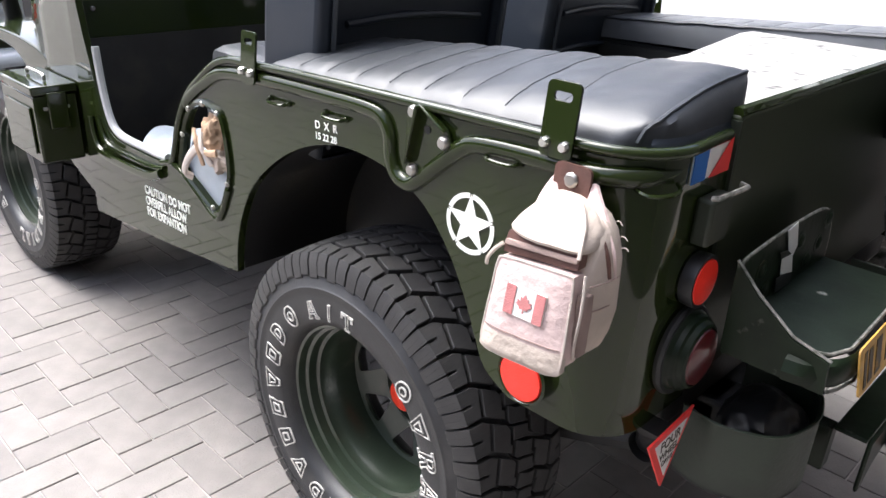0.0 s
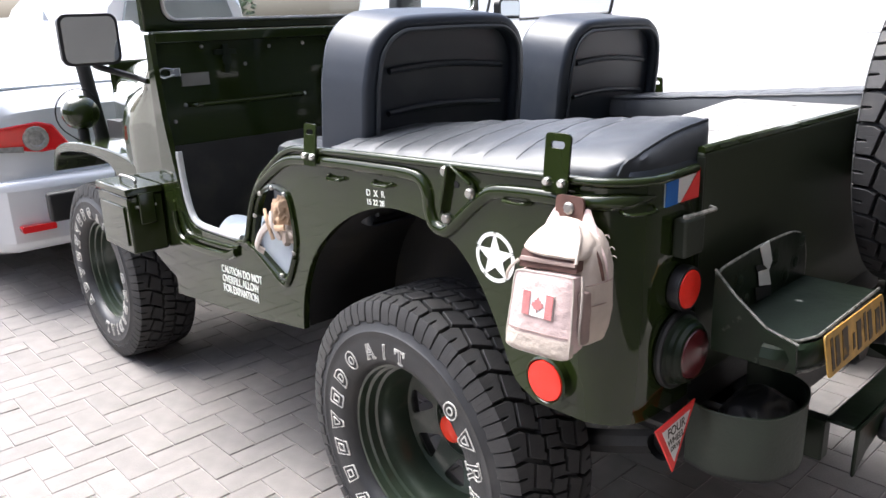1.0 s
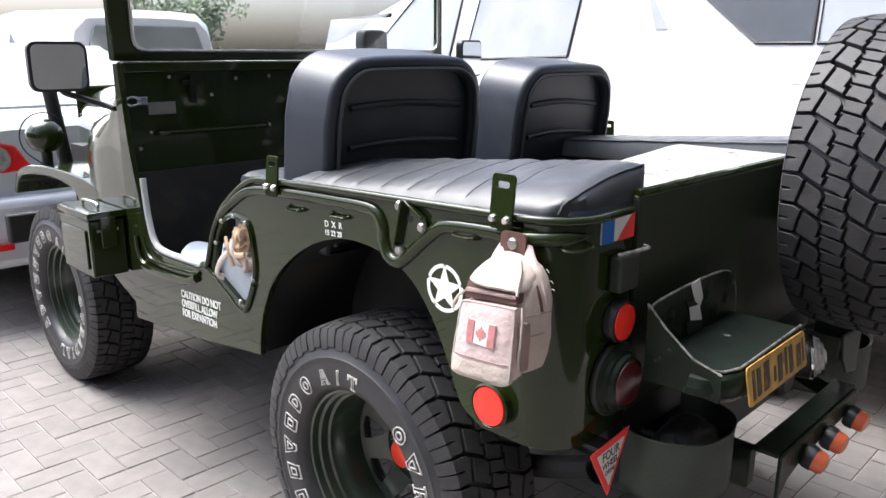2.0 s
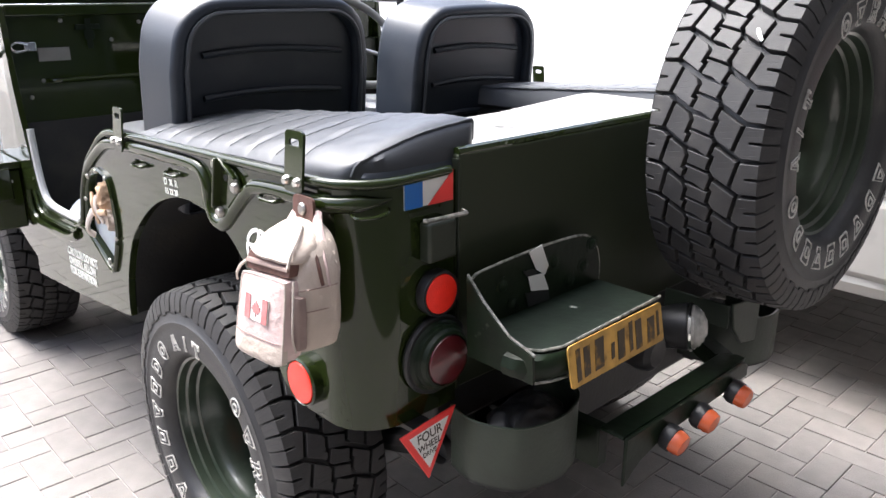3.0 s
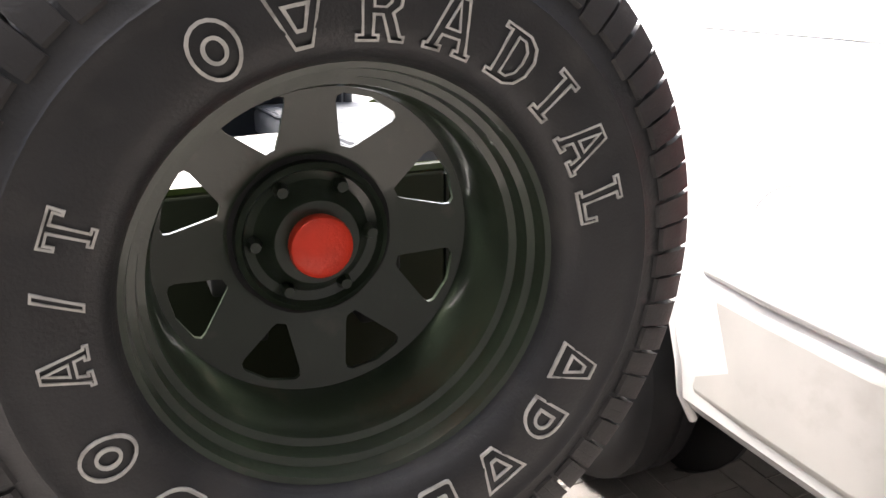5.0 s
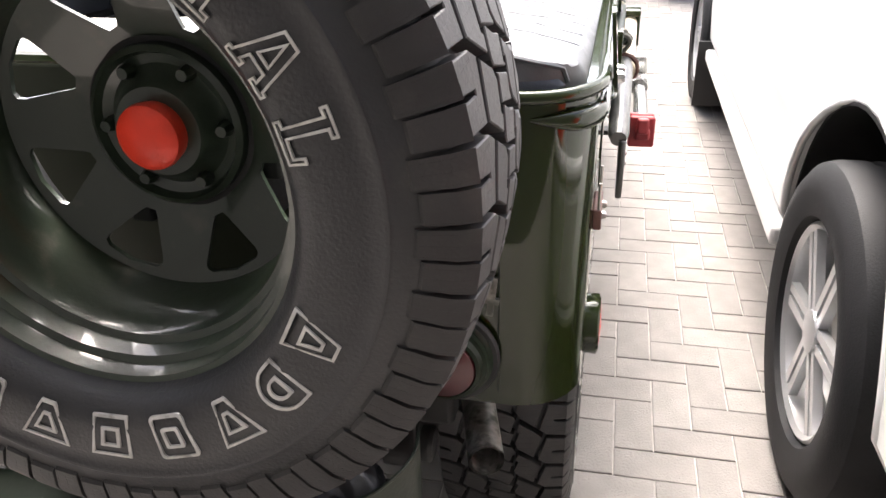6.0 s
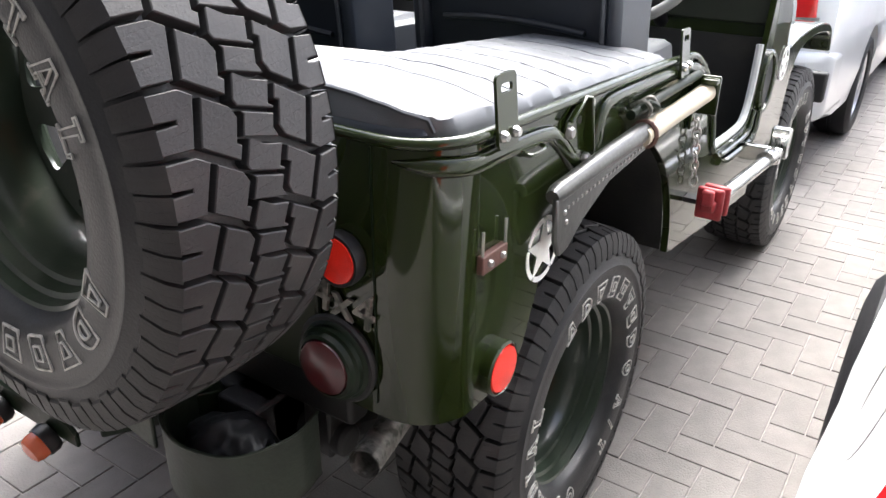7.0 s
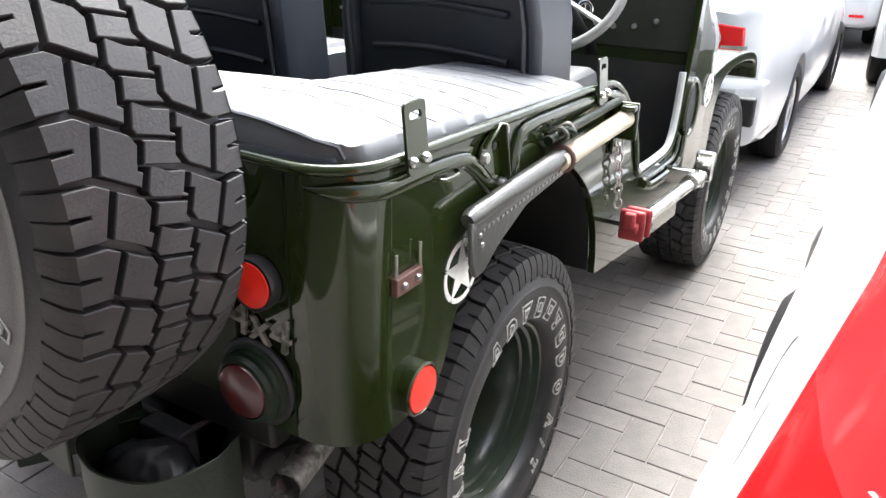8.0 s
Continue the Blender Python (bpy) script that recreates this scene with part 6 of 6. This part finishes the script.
# large white car beside the jeep
SX, HW = 1.172, 0.98
CX = SX + HW
suv = thing("suv", "tall white sport utility car parked close beside the jeep", "car", at=(CX, 2.0, 0))
LEAN_IN = [(0.42, 0.10), (0.47, 0.055), (0.60, 0.048), (0.74, 0.050), (0.82, 0.065), (0.95, 0.095), (1.08, 0.130), (1.20, 0.160), (1.33, 0.182), (1.345, 0.190)]


def suv_inset(z):
    for (z0, a), (z1, b) in zip(LEAN_IN, LEAN_IN[1:]):
        if z <= z1:
            return a + (b - a) * max(0.0, (z - z0) / (z1 - z0))
    return 0.190 + (z - 1.345) * 0.28


def suv_section(y, shrink=0.0, z_top=1.345, drop=0.0):
    pts = [(HW - suv_inset(z) - shrink, min(z, z_top) - drop * (z > 0.9) * (z - 0.9)) for z, _ in LEAN_IN]
    return [(CX - a, y, z) for a, z in pts] + [(CX + a, y, z) for a, z in pts[::-1]]


body_secs = [suv_section(-0.42, 0.16), suv_section(-0.395, 0.09), suv_section(-0.34, 0.045), suv_section(-0.26, 0.018), suv_section(-0.17, 0.004), suv_section(0.1), suv_section(0.8), suv_section(2.0), suv_section(3.2), suv_section(3.9, 0.01, drop=0.2), suv_section(4.5, 0.06, drop=0.4), suv_section(4.8, 0.16, drop=0.6)]
cut = [move(lathe([(0, -0.34), (0.462, -0.34), (0.462, 0.34), (0, 0.34)], 48), frame_of((SX + 0.0, y, 0.435), (0, 1, 0), (0, 0, 1))) for y in (0.72, 3.80)]
part("body", solid_cut(loft(body_secs, True), cut), "carwhite", suv)


def cabin_section(y, zt, shrink=0.0):
    pts = [(z, HW - suv_inset(z) - shrink) for z in (1.34, 1.45, 1.60, zt - 0.09)] + [(zt - 0.03, HW - suv_inset(zt) - shrink - 0.03), (zt, HW - suv_inset(zt) - shrink - 0.12)]
    return [(CX - a, y, z) for z, a in pts] + [(CX + a, y, z) for z, a in pts[::-1]]


part("cabin", loft([cabin_section(-0.30, 1.80, 0.10), cabin_section(-0.22, 1.84, 0.03), cabin_section(0.0, 1.86), cabin_section(1.5, 1.90), cabin_section(2.5, 1.88), cabin_section(2.9, 1.72), cabin_section(3.5, 1.50)]), "carwhite", suv)


def suv_window(pts, mat, name="side_window"):
    bm = bmesh.new()
    vs = [bm.verts.new((SX + suv_inset(z) - 0.004, y, z)) for y, z in pts]
    bm.faces.new(vs)
    r = bmesh.ops.extrude_face_region(bm, geom=list(bm.faces))
    bmesh.ops.translate(bm, vec=(0.02, 0, 0), verts=[v for v in r["geom"] if isinstance(v, bmesh.types.BMVert)])
    w = part(name, bm, mat, suv)
    part("window_trim", tube([(SX + suv_inset(z) - 0.004, y, z) for y, z in pts + [pts[0]]], 0.007, 6), "plastic", w)


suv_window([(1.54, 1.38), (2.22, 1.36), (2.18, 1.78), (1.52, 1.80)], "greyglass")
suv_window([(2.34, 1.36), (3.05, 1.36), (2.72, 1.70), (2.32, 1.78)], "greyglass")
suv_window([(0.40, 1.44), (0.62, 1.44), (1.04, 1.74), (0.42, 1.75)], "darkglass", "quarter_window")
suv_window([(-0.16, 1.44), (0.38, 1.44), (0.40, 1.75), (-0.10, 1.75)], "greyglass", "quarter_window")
slit = bmesh.new()
slit.faces.new([slit.verts.new((SX + suv_inset(z) - 0.004, y, z)) for y, z in ((1.03, 1.50), (1.09, 1.50), (1.165, 1.66), (1.15, 1.66))])
rr = bmesh.ops.extrude_face_region(slit, geom=list(slit.faces))
bmesh.ops.translate(slit, vec=(0.01, 0, 0), verts=[v for v in rr["geom"] if isinstance(v, bmesh.types.BMVert)])
part("vent_slit", slit, "greyglass", suv, "dark vent slit")
part("body_seam", tube([(SX + suv_inset(1.285) - 0.001, y, 1.285) for y in (-0.25, 0.1, 0.45)], 0.0015, 6), "steel", suv)
part("fuel_lid", tube([(SX + suv_inset(0.93 + 0.082 * math.sin(radians(a))) - 0.0005, 0.068 + 0.082 * math.cos(radians(a)), 0.93 + 0.082 * math.sin(radians(a))) for a in range(-75, 266, 10)], 0.0007, 6), "steel", suv, "round fuel filler lid outline")


def lamp_section(z):
    o = SX + suv_inset(z) - 0.006
    b = max(0.0, (1.14 - z) / 0.3)
    return [(o + dx, y, z) for dx, y in ((0.004, -0.17 - 0.04 * b), (0.006, -0.19 - 0.04 * b), (0.020, -0.27 - 0.03 * b), (0.05, -0.36), (0.11, -0.415), (0.22, -0.435), (0.30, -0.43), (0.30, -0.30), (0.12, -0.24))]


lamp = part("tail_lamp", loft([lamp_section(z) for z in (0.838, 0.86, 0.95, 1.05, 1.118)], True), "lampred", suv, "tall bright red wrap-around tail lamp")
# upper lens: the sky's reflection is put into its paler red
part("upper_section", loft([lamp_section(z) for z in (1.1185, 1.20, 1.26, 1.30, 1.315)], True), "lamptop", lamp, "upper red lens, paled by a painted sky reflection")
strip = []
for z in (0.96, 1.0, 1.05, 1.10, 1.15):
    o = SX + suv_inset(z) - 0.006
    strip.append([(o + 0.062, -0.379, z), (o + 0.104, -0.416, z), (o + 0.108, -0.408, z), (o + 0.067, -0.371, z)])
part("reversing_section", loft(strip, True), "lamppink", lamp, "pale pink reversing section")
for z in (0.96, 1.02, 1.08, 1.14):
    o = SX + suv_inset(z)
    part("lamp_rib", tube(curve([(o + 0.035, -0.34, z), (o + 0.10, -0.417, z), (o + 0.22, -0.436, z)], 5), 0.004, 6), "lampred", lamp)
part("rear_bumper", plate([(-HW + 0.050, 0.24), (-HW + 0.040, 0.05), (-HW + 0.042, -0.20), (-HW + 0.068, -0.34), (-HW + 0.12, -0.43), (-HW + 0.20, -0.455), (HW - 0.20, -0.455), (HW - 0.12, -0.43), (HW - 0.05, -0.34), (HW, -0.20), (HW + 0.006, 0.05), (HW - 0.002, 0.24)], (), 0.055, Matrix.Translation((CX, 0, 0.775))), "carwhite", suv, bevel=0.022, segments=4)
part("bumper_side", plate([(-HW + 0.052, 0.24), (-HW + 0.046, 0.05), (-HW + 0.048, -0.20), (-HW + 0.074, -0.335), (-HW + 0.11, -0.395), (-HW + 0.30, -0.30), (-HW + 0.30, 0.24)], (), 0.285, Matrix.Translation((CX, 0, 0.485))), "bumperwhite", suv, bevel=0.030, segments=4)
part("bumper_gap", tube([(SX + 0.118, -0.412, 0.775), (SX + 0.128, -0.420, 0.70), (SX + 0.120, -0.405, 0.62), (SX + 0.122, -0.400, 0.50)], 0.010, 8), "plastic", suv, "dark joint in the bumper corner")
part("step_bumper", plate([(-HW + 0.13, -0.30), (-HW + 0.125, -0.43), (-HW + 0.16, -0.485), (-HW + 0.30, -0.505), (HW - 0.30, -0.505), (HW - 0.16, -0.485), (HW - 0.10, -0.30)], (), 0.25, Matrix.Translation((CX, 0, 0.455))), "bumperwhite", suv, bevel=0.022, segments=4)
part("arch_flare", tube([(SX + suv_inset(0.435 + 0.466 * math.sin(radians(a))) + 0.004, 0.72 + 0.466 * math.cos(radians(a)), 0.435 + 0.466 * math.sin(radians(a))) for a in range(-5, 186, 10)], 0.011, 10), "carwhite", suv, "white lip round the wheel arch")
for y in (0.72, 3.80):
    part("arch_liner", plate(ring_pts(y, 0.435, 0.461, 24, a0=2, a1=178) + ring_pts(y, 0.435, 0.452, 24, a0=2, a1=178)[::-1], (), 0.26, frame_of((SX + 0.075, 0, 0), (0, 1, 0), (0, 0, 1))), "cartyre", suv, "black wheel arch liner")
part("tow_notch", box(SX + 0.34, SX + 0.90, -0.52, -0.46, 0.50, 0.70), "plastic", suv, bevel=0.01)
part("running_board", box(SX + 0.04, SX + 0.14, 1.19, 3.30, 0.36, 0.42), "carwhite", suv, bevel=0.012)
part("mud_flap", box(SX + 0.01, SX + 0.22, 3.38, 3.40, 0.10, 0.44), "plastic", suv)
for y in (0.70, 3.80):
    part("wheel_housing", move(lathe([(0.45, 0.0), (0.45, 0.02), (0, 0.02)], 32), frame_of((SX + 0.33, y, 0.42), (0, 1, 0), (0, 0, 1))), "plastic", suv)
    alloy_wheel(suv, SX + 0.138, y + 0.02, 0.385, -1, 0.245)
part("wing_mirror", soft_box(SX - 0.10, SX + 0.08, 2.72, 2.82, 1.32, 1.52, 0.8, 31, 0.0), "plastic", suv, "black wing mirror")

# silver saloon in front of the jeep
def saloon(name, label, y0, cx, mat, w=0.86):
    car = thing(name, label, "car", "cars parked in a row ahead", at=(cx, y0 + 2.2, 0))
    sh = lambda sec: [(x + cx, y + y0, z) for x, y, z in sec]
    secs = [car_section(0.0, w * 0.84, 0.42, 0.98), car_section(0.05, w * 0.92, 0.30, 1.03), car_section(0.35, w * 0.985, 0.24, 1.05), car_section(1.0, w, 0.22, 1.04), car_section(2.5, w, 0.20, 1.0), car_section(3.4, w * 0.99, 0.22, 0.95), car_section(4.4, w * 0.93, 0.26, 0.82), car_section(4.7, w * 0.78, 0.32, 0.70)]
    cuts = [move(lathe([(0, -0.25), (0.35, -0.25), (0.35, 0.25), (0, 0.25)], 36), frame_of((cx + sx * w, y0 + y, 0.33), (0, 1, 0), (0, 0, 1))) for sx in (-1, 1) for y in (1.15, 3.85)]
    part("body", solid_cut(loft([sh(s) for s in secs], True), cuts), mat, car)
    cab = [car_section(0.45, w * 0.9, 0.95, 1.03, 1.06, w * 0.74), car_section(1.15, w * 0.95, 0.95, 1.03, 1.42, w * 0.68), car_section(1.9, w * 0.96, 0.95, 1.02, 1.47, w * 0.68), car_section(2.5, w * 0.95, 0.95, 1.0, 1.43, w * 0.68), car_section(3.3, w * 0.92, 0.9, 0.96, 1.0, w * 0.74)]
    part("cabin", loft([sh(s) for s in cab]), mat, car)
    rg = [(cx - w * 0.62, y0 + 0.50, 1.075), (cx + w * 0.62, y0 + 0.50, 1.075), (cx + w * 0.56, y0 + 1.10, 1.405), (cx - w * 0.56, y0 + 1.10, 1.405)]
    bm = bmesh.new()
    bm.faces.new([bm.verts.new((x, y - 0.012, z + 0.022)) for x, y, z in rg])
    r = bmesh.ops.extrude_face_region(bm, geom=list(bm.faces))
    bmesh.ops.translate(bm, vec=(0, 0.01, -0.02), verts=[v for v in r["geom"] if isinstance(v, bmesh.types.BMVert)])
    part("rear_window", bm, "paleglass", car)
    part("roof_fin", loft([[(cx - 0.02, y0 + 1.25, 1.44), (cx + 0.02, y0 + 1.25, 1.44), (cx + 0.004, y0 + 1.27, 1.50), (cx - 0.004, y0 + 1.27, 1.50)], [(cx - 0.02, y0 + 1.36, 1.45), (cx + 0.02, y0 + 1.36, 1.45), (cx + 0.004, y0 + 1.33, 1.47), (cx - 0.004, y0 + 1.33, 1.47)]], True), mat, car)
    for sx in (-1, 1):
        pts = [(cx + sx * u, z) for u, z in ((0.35, 0.806), (0.36, 0.825), (0.43, 0.935), (0.50, 0.955), (0.70, 0.938), (0.71, 0.830), (0.50, 0.796))]
        lp = part("tail_lamp", plate([(x, z) for x, z in pts], (), -0.10, frame_of((0, y0 - 0.006, 0), (1, 0, 0), (0, 0, 1))), "lampred", car, "red and clear saloon tail lamp", bevel=0.015, segments=3)
        part("clear_section", move(lathe([(0.062, 0), (0.058, 0.010), (0.040, 0.010), (0.034, 0.005), (0, 0.012)], 24), frame_of((cx + sx * 0.52, y0 - 0.008, 0.870), (1, 0, 0), (0, 0, 1))), "lampclear", lp)
        part("clear_section", plate([(cx + sx * u, z) for u, z in ((0.585, 0.808), (0.72, 0.822), (0.72, 0.846), (0.585, 0.838))], (), 0.004, frame_of((0, y0 - 0.007, 0), (1, 0, 0), (0, 0, 1))), "lampclear", lp)
        part("low_reflector", plate(round_rect(cx + sx * 0.60 - 0.08, cx + sx * 0.60 + 0.08, 0.425, 0.458, 0.01), (), 0.05, frame_of((0, y0 - 0.05, 0), (1, 0, 0), (0, 0, 1))), "lampred", car)
        for y in (1.15, 3.85):
            alloy_wheel(car, cx + sx * (w - 0.11), y0 + y, 0.315, sx, 0.205)
    part("rear_bumper", plate([(-w * 0.98, 0.5), (-w * 0.95, 0.06), (-w * 0.82, -0.05), (-w * 0.4, -0.09), (w * 0.4, -0.09), (w * 0.82, -0.05), (w * 0.95, 0.06), (w * 0.98, 0.5)], (), 0.36, Matrix.Translation((cx, y0, 0.32))), mat, car, bevel=0.05, segments=4)
    part("boot_seam", tube(curve([(cx - w * 0.55, y0 - 0.002, 0.68), (cx - w * 0.5, y0 - 0.012, 0.66), (cx + w * 0.5, y0 - 0.012, 0.66), (cx + w * 0.55, y0 - 0.002, 0.68)], 4), 0.003, 6), "plastic", car)
    return car


saloon("saloon_car", "silver saloon with red tail lamps parked ahead of the jeep", 3.52, -0.13, "carsilver")
saloon("saloon_car", "silver saloon parked further along the row", 10.0, 0.05, "carsilver")
saloon("saloon_car", "dark saloon far along the parked row", 15.6, 0.1, "cardark")

# tall white car parked ahead of the large one
VX, VY = 1.90, 7.25
van = thing("people_carrier", "tall white car with a pale rear window, parked beyond", "car", at=(VX, VY + 2.2, 0))


def van_sec(y, w, zt):
    half = [(w, 0.35), (w, 0.95), (w * 0.96, 1.15), (w * 0.84, zt - 0.14), (w * 0.70, zt - 0.02), (w * 0.35, zt)]
    return [(VX - a, VY + y, z) for a, z in half] + [(VX + a, VY + y, z) for a, z in half[::-1]]


part("body", loft([van_sec(0.0, 0.84, 1.72), van_sec(0.10, 0.90, 1.80), van_sec(1.8, 0.92, 1.84), van_sec(3.0, 0.90, 1.78), van_sec(3.7, 0.88, 1.20), van_sec(4.5, 0.82, 0.95)], True), "carwhite", van)
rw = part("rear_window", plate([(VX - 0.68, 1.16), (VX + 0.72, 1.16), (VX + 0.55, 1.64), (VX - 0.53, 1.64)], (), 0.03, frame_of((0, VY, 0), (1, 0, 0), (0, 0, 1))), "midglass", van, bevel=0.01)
part("badge", plate(round_rect(VX - 0.02, VX + 0.20, 1.305, 1.355, 0.02), (), 0.01, frame_of((0, VY - 0.032, 0), (1, 0, 0), (0, 0, 1))), "carwhite", rw)
part("wiper", tube([(VX + 0.10, VY - 0.040, 1.20), (VX + 0.20, VY - 0.045, 1.27), (VX + 0.40, VY - 0.042, 1.36)], 0.008, 6), "plastic", rw)
for sx in (-1, 1):
    part("tail_lamp", plate(round_rect(VX + sx * 0.80 - 0.07, VX + sx * 0.80 + 0.07, 0.88, 1.10, 0.03), (), 0.02, frame_of((0, VY, 0), (1, 0, 0), (0, 0, 1))), "lampred", van, bevel=0.006)
    for y in (0.85, 3.6):
        alloy_wheel(van, VX + sx * 0.82, VY + y, 0.33, sx, 0.21)

# trees and a hedge far behind the cars
def tree(x, y, h, seed):
    r = random.Random(seed)
    t = thing("tree", "leafy green tree far behind the parked cars", "tree", "trees beyond the car park", at=(x, y, 0))
    limbs = [tube([(x, y, 0), (x + 0.05, y, h * 0.3), (x, y + 0.1, h * 0.55)], [0.16, 0.12, 0.07], 8)]
    for k in range(7):
        a = k * 0.9 + r.random()
        z = h * (0.3 + 0.05 * k)
        limbs.append(tube([(x, y, z), (x + math.cos(a) * h * 0.14, y + math.sin(a) * h * 0.14, z + h * 0.12), (x + math.cos(a) * h * 0.25, y + math.sin(a) * h * 0.25, z + h * 0.2)], [0.06, 0.04, 0.02], 6))
    part("trunk", merge(*limbs), "bark", t)
    vs, fs = [], []
    for k in range(60):
        c = Vector((x + r.gauss(0, h * 0.17), y + r.gauss(0, h * 0.17), h * 0.65 + r.gauss(0, h * 0.13)))
        for q in range(40):
            p = c + Vector((r.gauss(0, 0.3), r.gauss(0, 0.3), r.gauss(0, 0.22)))
            u = Vector((r.uniform(-1, 1), r.uniform(-1, 1), r.uniform(-1, 1))).normalized() * 0.11
            v = u.orthogonal().normalized() * 0.07
            k0 = len(vs)
            vs += [p - u, p + v, p + u, p - v]
            fs.append((k0, k0 + 1, k0 + 2, k0 + 3))
    me = bpy.data.meshes.new("crown")
    me.from_pydata([tuple(v) for v in vs], [], fs)
    me.materials.append(M["leaf"])
    ob = new("crown", me)
    ob.parent = t
    ob.matrix_parent_inverse = Matrix.Translation(t.location).inverted()


for k, (x, y, h) in enumerate(((13.2, 30, 3.8), (15.6, 31.5, 4.2))):
    tree(x, y, h, 40 + k)
lawn = tagged(part("lawn", box(10.5, 40, 21, 33.6, -0.01, 0.04), "grass"), "green lawn beyond the car park", "lawn", kind="structure")

# ---- pavers: herringbone of 200 x 100 mm blocks ----
def paver_mesh():
    bm = bmesh.new()
    a, b, c = 0.0980, 0.0480, 0.0018
    lo = [bm.verts.new((x, y, -0.012)) for x, y in ((-a, -b), (a, -b), (a, b), (-a, b))]
    mid = [bm.verts.new((x, y, -c)) for x, y in ((-a, -b), (a, -b), (a, b), (-a, b))]
    top = [bm.verts.new((x, y, 0)) for x, y in ((-a + c, -b + c), (a - c, -b + c), (a - c, b - c), (-a + c, b - c))]
    for p, q in ((lo, mid), (mid, top)):
        for i in range(4):
            bm.faces.new((p[i], p[(i + 1) % 4], q[(i + 1) % 4], q[i]))
    bm.faces.new(top)
    me = bpy.data.meshes.new("paver")
    bm.to_mesh(me)
    bm.free()
    me.materials.append(M["paver"])
    return me


rng = random.Random(5)
OX, OY = 0.225, 0.0
near, far = [], []
for i in range(-30, 145):
    for j in range(-90, 91):
        # herringbone cell: one block along x and one along y
        for kx, ky, turn in ((0.10, 0.05, 0), (0.25, 0.0, 90)):
            px = OX + 0.1 * i + 0.4 * j + kx
            py = OY + 0.1 * i + ky
            if not (-5.0 < px < 4.2 and -2.5 < py < 14):
                continue
            z, tx, ty = rng.uniform(-0.0015, 0.001), rng.uniform(-0.5, 0.5), rng.uniform(-0.35, 0.35)
            m = pose(px, py, z, tx, ty, turn + rng.uniform(-0.5, 0.5))
            is_near = (0.55 < px < 1.30 and 0.35 < py < 2.6) or (-1.15 < px < -0.55 and 1.0 < py < 2.4)
            (near if is_near else far).append(m)
pavement = tagged(part("pavement", box(-5.2, 4.4, -2.7, 14.2, -0.02, -0.0045), "sand"), "grey herringbone concrete block paving", "pavement", kind="structure")
pm_mesh = paver_mesh()
for m in near[:300]:
    o = new("paver", pm_mesh)
    o.matrix_world = m
    o.parent = pavement
far += near[300:]
tv = [v.co.copy() for v in pm_mesh.vertices]
tf = [tuple(p.vertices) for p in pm_mesh.polygons]
vs, fs = [], []
for m in far:
    k = len(vs)
    vs += [m @ v for v in tv]
    fs += [tuple(k + i for i in f) for f in tf]
fm = bpy.data.meshes.new("paver_field")
fm.from_pydata([tuple(v) for v in vs], [], fs)
fm.materials.append(M["paver_far"])
fo = new("paver_field", fm)
fo.parent = pavement
tagged(fo, kind="stuff")
